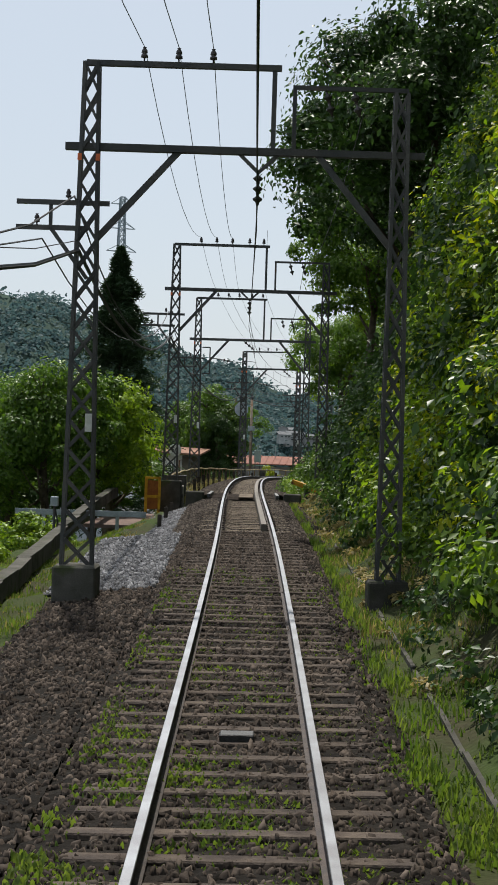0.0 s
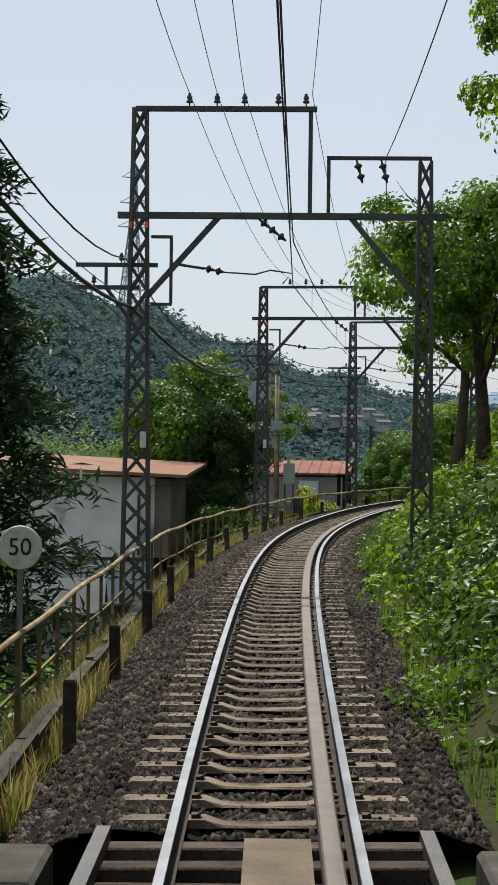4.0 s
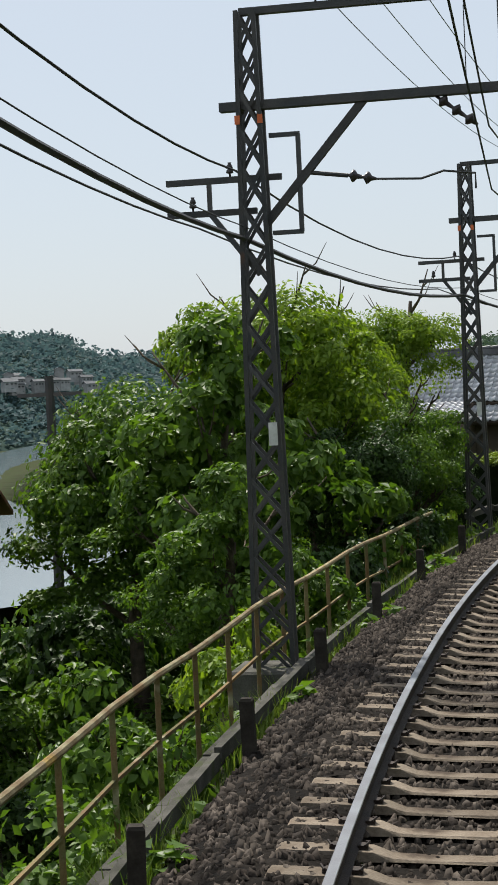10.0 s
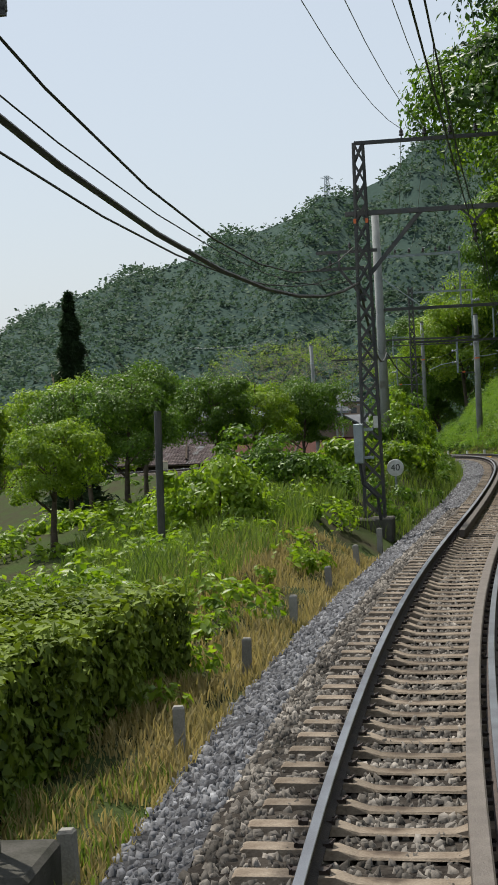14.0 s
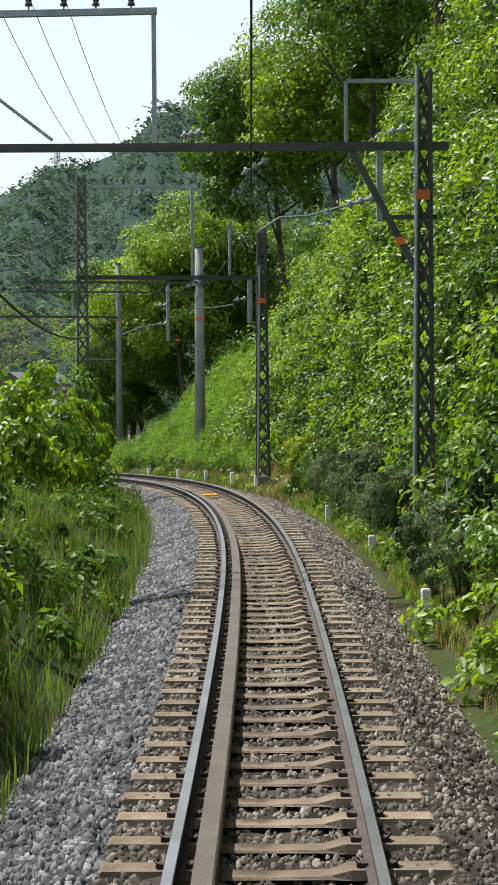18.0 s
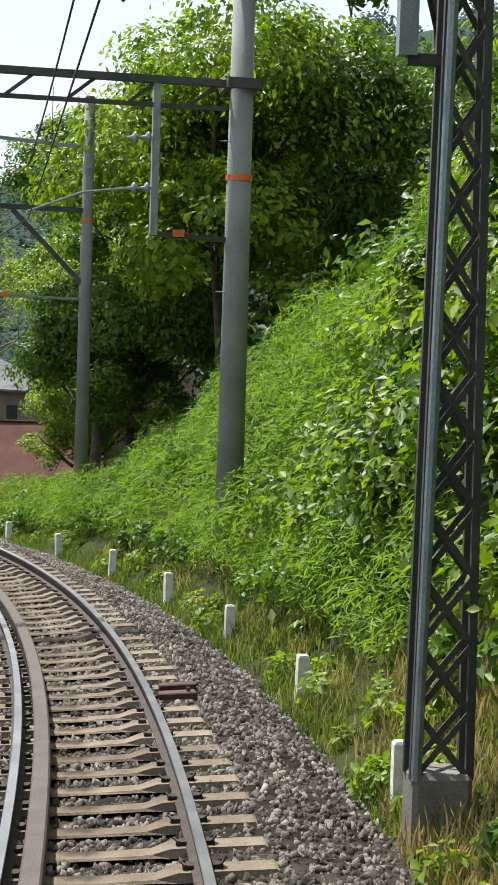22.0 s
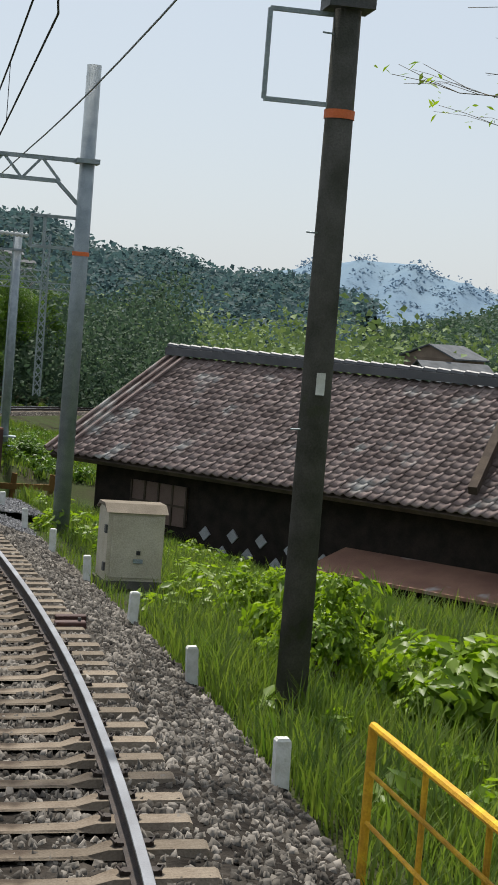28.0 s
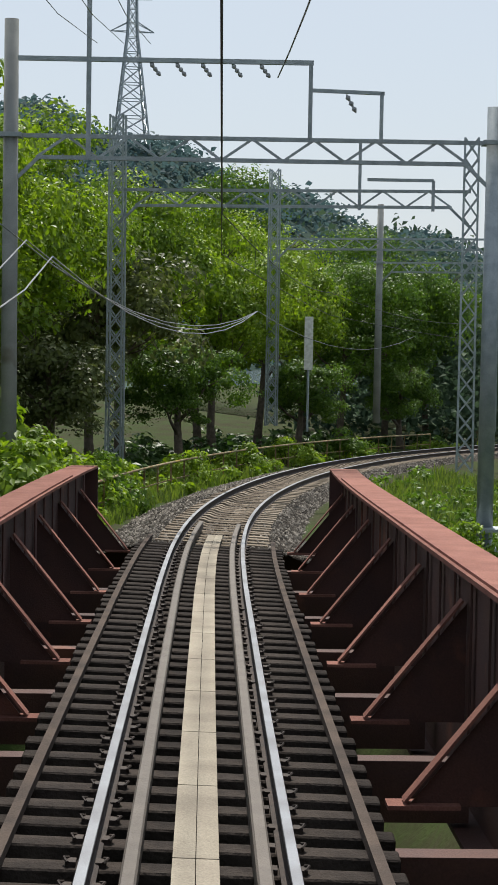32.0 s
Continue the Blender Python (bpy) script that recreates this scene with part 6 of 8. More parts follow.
hill("wooded_hill", ((-428, 1027, 170), (-325, 1067, 150), (-230, 1093, 129), (-174, 1104, 99), (-129, 1110, 86), (-93, 1114, 76), (-47, 1117, 60), (-1, 1118, 44), (54, 1117, 29), (109, 1112, 23), (181, 1102, 16)), 300, -14, SOIL_HILL, HILL_FAR_HAZED, 5.0, 90000, "dark wooded hill across the river")
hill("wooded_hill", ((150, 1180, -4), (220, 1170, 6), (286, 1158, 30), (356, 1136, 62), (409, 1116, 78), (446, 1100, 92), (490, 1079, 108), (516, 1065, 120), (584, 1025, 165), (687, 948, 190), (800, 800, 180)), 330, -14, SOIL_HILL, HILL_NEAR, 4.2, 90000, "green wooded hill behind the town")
hill("distant_hill", ((75, 2262, 40), (180, 2259, 52), (301, 2249, 78), (353, 2243, 80), (422, 2232, 62), (491, 2218, 46), (559, 2203, 40), (759, 2141, 50), (1075, 1994, 60)), 300, -14, SOIL_HAZE_BLUE, HILL_HAZE_BLUE, 7, 9000, "distant hill beyond the town, blue haze put into its colour")


def river():
    m = mat("river_water", (0.10, 0.13, 0.14), 0.12, vary=0.05, scale=0.05, fine=1.2, bump=0.25, spec=0.6, amount=0.1)
    banks = (((-220, 330), (-180, 170)), ((-120, 365), (-70, 190)), ((-50, 412), (8, 245)), ((-22, 470), (36, 350)), ((-12, 580), (52, 500)), ((2, 720), (58, 680)), ((30, 905), (64, 850)), ((58, 940), (80, 915)))
    left, right = [(*a, -10.9) for a, b in banks], [(*b, -10.9) for a, b in banks]
    thing("river", None, "wide pale river in the valley", "river", kind="structure", data=Mesh().sweep([[a, b] for a, b in zip(left, right)], False).data("river", m))


river()


def scrub(name, x0, x1, y0, y1, z, n, size, leaves, label, h=2.5):
    k = n // 12
    c = np.stack([x0 + rng.random(k) * (x1 - x0), y0 + rng.random(k) * (y1 - y0), z + h * rng.random(k) ** 2], 1)
    c[:, 2] += h * 0.5 * np.sin(c[:, 0] * 0.13) * np.sin(c[:, 1] * 0.09)
    p = np.repeat(c, 12, 0) + rng.normal(size=(k * 12, 3)) * size * np.array([1, 1, 0.7])
    thing(name, None, label, "woods", kind="stuff", data=leaf_cloud(name, p, size * 0.36, leaves, 0.9, None, 1.3))


scrub("riverside_scrub", -230, -20, 455, 560, -8, 26000, 2.4, FIELD, "light green scrub on the far bank", 9)
scrub("riverside_scrub", -240, -10, 590, 760, -10, 40000, 2.2, FIELD, "light green scrub on the far bank", 7)
scrub("riverside_scrub", 66, 140, 480, 720, -10, 16000, 2.2, FIELD, "light green scrub on the far bank", 9)
scrub("valley_woods", 110, 260, 430, 560, -9, 50000, 1.1, HILL_NEAR, "trees between the houses of the town", 3)
scrub("valley_woods", 150, 340, 600, 700, -9, 40000, 2.2, HILL_NEAR, "dark belt of trees behind the town", 8)
scrub("valley_woods", 58, 82, 420, 480, -8, 36000, 1.0, HILL_NEAR, "woods behind the station yard", 9)
scrub("valley_woods", 82, 115, 440, 500, -9, 26000, 0.9, HILL_NEAR, "woods behind the station yard", 3.5)


def pylon(x, y, z, height, wide, arms, label):
    p = thing("pylon", Matrix.Translation((x, y, z)) @ Matrix.Rotation(0.35, 4, "Z"), label, "pylon", "power pylons")

    def half(u):
        return wide * (0.5 * (1 - u / 0.62) + 0.13 * (u / 0.62)) if u < 0.62 else wide * 0.13 * (1 - 0.35 * (u - 0.62) / 0.38)

    t = height * 0.004
    for sx in (-1, 1):
        for sy in (-1, 1):
            part("leg", Mesh().tube([(sx * half(u), sy * half(u), u * height) for u in (0, 0.3, 0.62, 1.0)], t * 1.3, 5), STEEL_GREY, p)
    n = 13
    for face in range(4):
        rot = Matrix.Rotation(face * math.pi / 2, 3, "Z")
        m = Mesh()
        for k in range(n):
            a, b = (k / n) ** 0.85, ((k + 1) / n) ** 0.85
            for e in (-1, 1):
                m.beam(rot @ Vector((e * half(a), half(a), a * height)), rot @ Vector((-e * half(b), half(b), b * height)), t)
            m.beam(rot @ Vector((-half(b), half(b), b * height)), rot @ Vector((half(b), half(b), b * height)), t)
        tagged(part("lacing", m, STEEL_GREY, p), kind="stuff")
    for u, w in arms:
        for e in (-1, 1):
            m = Mesh()
            for sy in (-1, 1):
                m.beam((e * half(u), sy * half(u), u * height), (e * w, 0, u * height), t)
                m.beam((e * half(u), sy * half(u), (u + 0.045) * height), (e * w, 0, u * height), t)
            part("crossarm", m, STEEL_GREY, p)
    return p


pylon(-95, 1062, 69, 84, 15, ((0.95, 7), (0.78, 8), (0.62, 9)), "tall steel lattice pylon on the far hill")
pylon(488, 1076, 94, 30, 9, ((0.95, 5.5), (0.75, 6.5)), "small steel pylon on the hilltop")

ROOF_GREY = mat("grey_roof", (0.13, 0.137, 0.145), 0.7, scale=0.8, color2=(0.085, 0.09, 0.095), vary=0.3)
WALL_PALE = mat("pale_wall", (0.36, 0.36, 0.35), 0.85, scale=0.6, color2=(0.27, 0.27, 0.26), vary=0.25)
WALL_BROWN = mat("brown_wall", (0.24, 0.18, 0.14), 0.85, scale=0.6, color2=(0.17, 0.13, 0.1), vary=0.3)
PANE = mat("dark_window_pane", (0.03, 0.035, 0.04), 0.1, spec=0.7, bump=0, vary=0.2)


def town_house(x, y, z, w, d, h, turn, wall, roof, label):
    t = thing("house", Matrix.Translation((x, y, z)) @ Matrix.Rotation(radians(turn), 4, "Z"), label, "house", "houses of the town")
    part("wall", Mesh().box((0, 0, h / 2 - 1), (w, d, h + 2)), wall, t)
    e, rise = 0.5, d * 0.24
    for sy in (-1, 1):
        q = Mesh().sweep([[(x0, sy * (d / 2 + e), h - 0.1), (x0, 0, h + rise), (x0, 0, h + rise + 0.15), (x0, sy * (d / 2 + e), h + 0.08)] for x0 in (-w / 2 - e, w / 2 + e)])
        part("roof", q, roof, t)
    part("gable", Mesh().sweep([[(x0, -d / 2, h), (x0, d / 2, h), (x0, 0, h + rise)] for x0 in (-w / 2, w / 2)]), wall, t)
    for sx in (-0.28, 0.05, 0.32):
        for sy in (-1, 1):
            part("window", Mesh().box((sx * w, sy * (d / 2 + 0.02), h * 0.62), (w * 0.16, 0.06, h * 0.24)), PANE, t)
    return t


town_rng = random.Random(5)
for k in range(46):
    u = town_rng.random()
    x, y = 105 + 90 * town_rng.random(), 365 + 110 * town_rng.random()
    if k >= 34:
        x, y = 110 + 80 * town_rng.random(), 440 + 60 * town_rng.random()
    rise = (7 if k >= 34 else 0) * town_rng.random()
    if 18 <= k < 34:
        x, y = 107 + 34 * town_rng.random(), 374 + 50 * town_rng.random()
        rise = 2.4 + 2.6 * town_rng.random() + (y - 374) * 0.04
    town_house(x, y, -11.8 + (y - 318) * 0.012 + rise, 7 + 5 * town_rng.random(), 6 + 3 * town_rng.random(), 3 + 2.6 * town_rng.random(), town_rng.choice((8, 15, 98, 105, 60)), town_rng.choice((WALL_PALE, WALL_BROWN, WALL_PALE)), ROOF_GREY, town_rng.choice(("small house with a grey tiled roof in the town", "two-storey house with pale walls in the town")))
for k in range(22):
    x, y = 2 + 36 * town_rng.random(), 880 + 50 * town_rng.random()
    town_house(x, y, 8 + 0.13 * (y - 880) + 3 * town_rng.random(), 4 + 2.5 * town_rng.random(), 4, 2.0 + 0.8 * town_rng.random(), town_rng.choice((5, 20, 95)), WALL_PALE, ROOF_GREY, "pale house among trees on the far hillside")
for k in range(12):
    x, y = 62 + 60 * town_rng.random(), 395 + 40 * town_rng.random()
    h = 9 + 5 * town_rng.random()
    u = thing("utility_pole", Matrix.Translation((x + 30, y - 60, -9)), "slim utility pole with crossarms in the town", "utility pole", "utility poles")
    part("pole", Mesh().tube([(0, 0, 0), (0, 0, h)], [0.16, 0.1], 8), POLE_CONC, u)
    for zz in (h - 0.4, h - 1.0):
        part("crossarm", Mesh().box((0, 0.12, zz), (1.8, 0.08, 0.1)), STEEL_GREY, u)

# ---- lineside things ----
def posts(s0, s1, step, lat, height, w, material, label, group, top=None, lat1=None):
    first = None
    s = s0
    while s < s1:
        l = lat + (0 if lat1 is None else (lat1 - lat) * (s - s0) / (s1 - s0))
        h = float(ground_h(s, l))
        if first is None:
            first = thing("marker_post", place(s, l, h), label, "post", group)
            part("post", Mesh().sweep([[(-w / 2, -w / 2, -0.2), (w / 2, -w / 2, -0.2), (w / 2, w / 2, -0.2), (-w / 2, w / 2, -0.2)], [(-w / 2, -w / 2, height - 0.02), (w / 2, -w / 2, height - 0.02), (w / 2, w / 2, height - 0.02), (-w / 2, w / 2, height - 0.02)], [(-w * 0.38, -w * 0.38, height), (w * 0.38, -w * 0.38, height), (w * 0.38, w * 0.38, height), (-w * 0.38, w * 0.38, height)]]), material, first)
            if top:
                part("cap", Mesh().box((0, 0, height + 0.012), (w * 0.9, w * 0.9, 0.024)), top, first)
        else:
            copy_thing(first, place(s, l, h, rng.normal() * 6) @ Matrix.Rotation(rng.normal() * 0.03, 4, "X") @ Matrix.Rotation(rng.normal() * 0.03, 4, "Y"))
        s += step


DARKWOOD = mat("dark_weathered_post", (0.07, 0.06, 0.05), 0.9, scale=5, color2=(0.04, 0.035, 0.03), fine=40)
posts(63.3, 146, 4.3, -1.75, 0.68, 0.11, DARKWOOD, "short dark weathered post beside the ballast", "marker posts by the river")
posts(44.2, 53, 4.0, -2.05, 0.3, 0.1, DARKWOOD, "short dark weathered post beside the ballast", "marker posts by the culvert")
posts(147.0, 196, 4.3, -2.06, 0.42, 0.1, CONCRETE, "short grey concrete post beside the ballast", "grey marker posts")
posts(207.3, 241, 8.4, 2.02, 0.36, 0.11, WHITE, "short white concrete post beside the ballast", "white marker posts")
posts(255.6, 342, 4.38, 2.1, 0.46, 0.11, WHITE, "short white concrete post beside the ballast", "white marker posts", lat1=1.75)


def edge_board(s0, s1, lat, top, w, h, material, name, label, piece=2.4, lat1=None):
    e = thing(name, None, label, "kerb", kind="structure")
    s = s0
    while s < s1:
        l0 = lat + (0 if lat1 is None else (lat1 - lat) * (s - s0) / (s1 - s0))
        a, b = W(s, l0, top + rng.normal() * 0.015), W(min(s + piece - 0.03, s1), l0 + rng.normal() * 0.01, top + rng.normal() * 0.015)
        part("slab", Mesh().beam(a, b, w, h), material, e)
        s += piece


edge_board(58, 150, -1.98, -0.26, 0.06, 0.12, CONC_DARK, "concrete_kerb", "low weathered concrete edge along the ballast")
edge_board(58, 150, -2.16, -0.42, 0.14, 0.12, CONC_DARK, "cable_trough", "dark concrete cable trough beside the fence", 1.8)
edge_board(8, 40, 1.88, -0.36, 0.05, 0.1, CONC_DARK, "concrete_kerb", "low concrete edge sunk in the grass")
edge_board(24, 60, -3.55, -0.25, 0.22, 0.3, CONC_DARK, "cable_trough", "dark mossy concrete trough in the grass", 2.0, -4.3)
edge_board(152, 166, -2.9, -0.12, 0.11, 0.12, CONC_DARK, "cable_trough", "raised concrete cable trough on short posts", 2.6, -2.3)
edge_board(322, 344, 2.35, -0.52, 0.1, 0.12, CONCRETE, "concrete_kerb", "pale concrete kerb beside the grey ballast", 2.2, 1.95)
edge_board(262, 300, 1.98, -0.38, 0.1, 0.12, CONC_DARK, "concrete_kerb", "low dark edge between ballast and grass", 2.4)
for s, l in ((152.2, -2.9), (157, -2.7), (161.5, -2.5), (165.4, -2.35)):
    p = thing("trough_post", place(s, l, 0), "grey concrete post under the cable trough", "post", "trough posts")
    part("post", Mesh().box((0, 0, -0.45), (0.11, 0.11, 0.5)), CONCRETE, p)


def railing(s0, s1, lat, base_fn, height, step, label, tops, lat1=None, mids=(0.45,)):
    f = thing("railing", None, label, "fence")
    n = int((s1 - s0) / step)
    line = []
    for k in range(n + 1):
        s = s0 + (s1 - s0) * k / n
        l = lat + (0 if lat1 is None else (lat1 - lat) * k / n)
        b = base_fn(s, l)
        part("post", Mesh().beam(W(s, l, b - 0.25), W(s, l, b + height), 0.045), RUST_GREEN, f)
        line.append((s, l, b))
    for k in range(n):
        (s, l, b), (s2, l2, b2) = line[k], line[k + 1]
        part("top_rail", Mesh().tube([W(s, l, b + height), W(s2, l2, b2 + height)], 0.032, 8), tops[k % len(tops)], f)
        for m in mids:
            part("mid_rail", Mesh().beam(W(s, l, b + height * m), W(s2, l2, b2 + height * m), 0.03), RUST_GREEN, f)


RAILTOP = mat("pale_rusty_handrail", (0.32, 0.29, 0.18), 0.7, scale=3, color2=(0.2, 0.13, 0.07), stain=(0.4, 0.27, 0.06), stain_at=0.62)
railing(59, 147, -2.5, lambda s, l: -0.68 + 0.02 * math.sin(s), 1.0, 1.55, "old rusty handrail fence along the embankment", (RAILTOP,), -2.6)
railing(372, 430, -3.1, lambda s, l: float(ground_h(s, l)), 0.9, 2.0, "thin rusty fence beside the curve past the bridge", (RAILTOP,), -3.2)

# the small open bridge on the straight
cv = thing("culvert_bridge", place(56.2, 0, 0), "short open deck bridge over a lane", "bridge", kind="structure")
for x, w in ((0.08, 0.42),):
    for y0, y1, dz in ((-2.3, -0.3, 0), (-0.28, 2.6, 0.004)):
        part("plank", Mesh().box((x, (y0 + y1) / 2, -0.13 + dz), (w, y1 - y0, 0.03)), mat("deck_plank", (0.17, 0.135, 0.10), 0.85, scale=2, color2=(0.11, 0.09, 0.07)), cv)
for sx in (-1, 1):
    part("girder", Mesh().box((sx * 0.75, 0.2, -0.55), (0.25, 6, 0.55)), STEEL_DARK, cv)
    part("guard_timber", Mesh().beam((sx * 1.02, -2.3, -0.1), (sx * 1.02, 2.6, -0.1), 0.09, 0.11), STEEL_DARK, cv)
    part("abutment", Mesh().box((sx * 1.55, 1.6, -0.5), (0.55, 1.0, 0.9)), CONC_DARK, cv, bevel=0.03)
    part("abutment", Mesh().box((sx * 2.25, 2.6, -0.35), (0.6, 0.9, 0.9)), CONCRETE if sx < 0 else CONC_DARK, cv, bevel=0.03)
part("lane_slab", Mesh().box((0, 0.5, -1.0), (9, 11.0, 0.1)), mat("reddish_paving", (0.17, 0.12, 0.1), 0.9, scale=2, color2=(0.12, 0.09, 0.08)), cv)
yb = thing("striped_beam", place(56.5, 2.2, 0.15, 40), "black and yellow clearance beam lying tilted", "barrier")
part("beam", Mesh().beam((-0.2, 0.8, 0.2), (0.4, -1.6, -0.45), 0.14), YELLOW, yb)
part("stripe", Mesh().beam((0.05, -0.2, -0.06), (0.12, -0.5, -0.145), 0.15), BLACK, yb)
bm = thing("yellow_gate", place(56.8, -3.05, -0.75, 12), "rusty orange steel gate beside the track", "gate")
part("frame", Mesh().box((0, 0, 0.55), (0.08, 0.06, 1.1)).box((0.42, 0, 0.55), (0.08, 0.06, 1.1)).box((0.21, 0, 1.08), (0.5, 0.06, 0.08)).box((0.21, 0, 0.5), (0.5, 0.05, 0.08)), YELLOW, bm)
part("sheet", Mesh().box((0.21, 0.02, 0.55), (0.36, 0.02, 0.9)), mat("rusty_orange_sheet", (0.34, 0.13, 0.035), 0.8, scale=4, color2=(0.22, 0.08, 0.03)), bm)
jb = thing("junction_box", place(60, -2.3, -0.2), "dark metal equipment box beside the mast", "box")
part("box", Mesh().box((0, 0, 0.25), (0.75, 0.6, 0.55)), CONC_DARK, jb, bevel=0.02)
part("lid", Mesh().box((0, 0, 0.54), (0.8, 0.65, 0.05)), STEEL_DARK, jb)
gb = thing("guard_rail_barrier", place(44.5, -4.0, -0.5), "low grey steel barrier rail across the grass", "barrier")
part("rail", Mesh().box((0, 0, 0.3), (3.2, 0.05, 0.14)), STEEL_GREY, gb)
for x in (-0.9, 0.9):
    part("post", Mesh().box((x, 0.05, 0.1), (0.08, 0.08, 0.4)), STEEL_GREY, gb)
lb = thing("point_box", place(38, -4.0, -0.45), "small grey signal box on a post", "box")
part("post", Mesh().tube([(0, 0, 0), (0, 0, 0.8)], 0.03, 8), STEEL_DARK, lb)
part("box", Mesh().box((0, 0, 0.85), (0.16, 0.16, 0.2)), STEEL_GREY, lb, bevel=0.01)
part("cable", Mesh().tube([(0, 0, 0.78), (0.1, -0.03, 0.3), (0.16, 0, 0.0)], 0.02, 6), WIRE, lb)


def text_mesh(body, size, material, name="lettering"):
    c = bpy.data.curves.new(name, "FONT")
    c.body, c.size, c.align_x, c.align_y, c.extrude = body, size, "CENTER", "CENTER", 0.003
    o = bpy.data.objects.new(name, c)
    scene.collection.objects.link(o)
    dg = bpy.context.evaluated_depsgraph_get()
    me = bpy.data.meshes.new_from_object(o.evaluated_get(dg))
    bpy.data.objects.remove(o)
    me.materials.clear()
    me.materials.append(material)
    return me


def speed_sign(s, lat, h, number):
    g = thing("speed_sign", place(s, lat, float(ground_h(s, lat))), "round white speed limit sign with black figures " + number, "sign")
    top = h - float(ground_h(s, lat))
    part("post", Mesh().tube([(0, 0.03, -0.3), (0, 0.03, top)], 0.03, 8), STEEL_GREY, g)
    part("disc", Mesh().lathe((0, 0, top), [(0.22, -0.012), (0.23, 0.0), (0.22, 0.012)], 28, Matrix.Rotation(radians(90), 3, "X")), WHITE, g)
    part("figures", text_mesh(number, 0.25, BLACK), None, g, m=Matrix.Translation((0, -0.016, top)) @ Matrix.Rotation(radians(90), 4, "X"))


speed_sign(66, -2.6, 1.15, "50")
speed_sign(206.5, -2.75, 0.88, "40")

# signal seen from behind, its pole and cabinets
sp = thing("signal_pole", place(110.6, -3.4, -0.5), "rusty steel signal pole with a finial and boxes", "signal")
RUSTY_POLE = mat("rusty_white_pole", (0.36, 0.31, 0.25), 0.75, scale=2.5, color2=(0.22, 0.13, 0.08), stain=(0.18, 0.08, 0.04), stain_at=0.6)
part("pole", Mesh().tube([(0, 0, -0.5), (0, 0, 5.2)], 0.075, 14), RUSTY_POLE, sp, smooth=True)
part("collar", Mesh().tube([(0, 0, -0.3), (0, 0, 0.25)], 0.11, 12), STEEL_DARK, sp)
part("finial", Mesh().lathe((0, 0, 5.15), [(0.09, 0), (0.11, 0.05), (0.09, 0.12), (0.03, 0.2), (0.035, 0.24), (0.005, 0.27)], 14), STEEL_DARK, sp)
part("target_board", Mesh().lathe((-0.66, 0.1, 4.5), [(0.44, -0.012), (0.45, 0.012)], 8, Matrix.Rotation(radians(90), 3, "X") @ Matrix.Rotation(radians(22.5), 3, "Z")), STEEL_GREY, sp, "eight-sided grey board seen from behind")
part("lamp_housing", Mesh().box((-0.66, 0.25, 4.5), (0.26, 0.24, 0.62)), STEEL_DARK, sp, bevel=0.03)
part("bracket", Mesh().box((-0.35, 0.0, 4.82), (0.75, 0.05, 0.05)), STEEL_DARK, sp)
part("bracket", Mesh().box((-0.3, 0.0, 3.95), (0.65, 0.05, 0.05)), STEEL_DARK, sp)
part("platform", Mesh().box((-0.2, 0.0, 3.0), (1.15, 0.4, 0.04)), STEEL_DARK, sp)
for x in (-0.75, -0.45, 0.35):
    part("rail_post", Mesh().beam((x, 0.1, 3.0), (x * 0.9, 0.1, 3.95), 0.022), STEEL_DARK, sp)
for x in (-0.7, -0.45):
    part("ladder_rail", Mesh().beam((x, -0.1, -0.3), (x, -0.1, 4.4), 0.03), STEEL_DARK, sp)
for k in range(14):
    part("rung", Mesh().beam((-0.7, -0.1, 0.0 + k * 0.32), (-0.45, -0.1, 0.0 + k * 0.32), 0.018), STEEL_DARK, sp)
part("relay_box", Mesh().box((0.03, -0.12, 3.32), (0.4, 0.24, 0.3)), STEEL_GREY, sp, bevel=0.01)
part("relay_box", Mesh().box((0.05, -0.12, 0.62), (0.18, 0.16, 0.26)), STEEL_GREY, sp, bevel=0.01)
part("conduit", Mesh().tube([(0.1, -0.08, 0.75), (0.1, -0.08, 3.1)], 0.02, 6), STEEL_DARK, sp)
ec = thing("equipment_cabinet", place(111.4, -3.1, -0.35), "pale green equipment cabinet on a steel stand", "cabinet")
PALEGREEN = mat("pale_green_paint", (0.4, 0.49, 0.45), 0.5, scale=3, color2=(0.33, 0.41, 0.38), vary=0.06, stain=(0.27, 0.27, 0.22), stain_at=0.66)
part("body", Mesh().box((0, 0, 1.5), (0.36, 0.3, 0.75)), PALEGREEN, ec, bevel=0.015)
part("door", Mesh().box((0.02, -0.16, 1.5), (0.3, 0.012, 0.66)), PALEGREEN, ec)
part("hood", Mesh().box((-0.02, 0, 2.14), (0.2, 0.2, 0.1)), PALEGREEN, ec)
part("hood_stem", Mesh().box((-0.02, 0, 1.98), (0.09, 0.09, 0.24)), PALEGREEN, ec)
for x in (-0.15, 0.15):
    part("stand_leg", Mesh().box((x, 0, 0.35), (0.05, 0.05, 1.6)), STEEL_DARK, ec)
part("meter_box", Mesh().box((0.02, -0.15, 0.35), (0.2, 0.14, 0.32)), CONCRETE, ec)
part("side_box", Mesh().box((0.3, 0.1, 0.2), (0.36, 0.4, 0.85)), CONC_DARK, ec, bevel=0.02)

# ---- houses by the line ----
PLASTER = mat("dirty_white_plaster", (0.74, 0.72, 0.68), 0.9, scale=1.2, color2=(0.62, 0.6, 0.57), stain=(0.24, 0.25, 0.25), stain_at=0.6, vary=0.05)
BLUEWALL = mat("stained_grey_panel", (0.5, 0.53, 0.58), 0.85, scale=0.9, color2=(0.38, 0.41, 0.46), stain=(0.17, 0.18, 0.2), stain_at=0.58, vary=0.05)
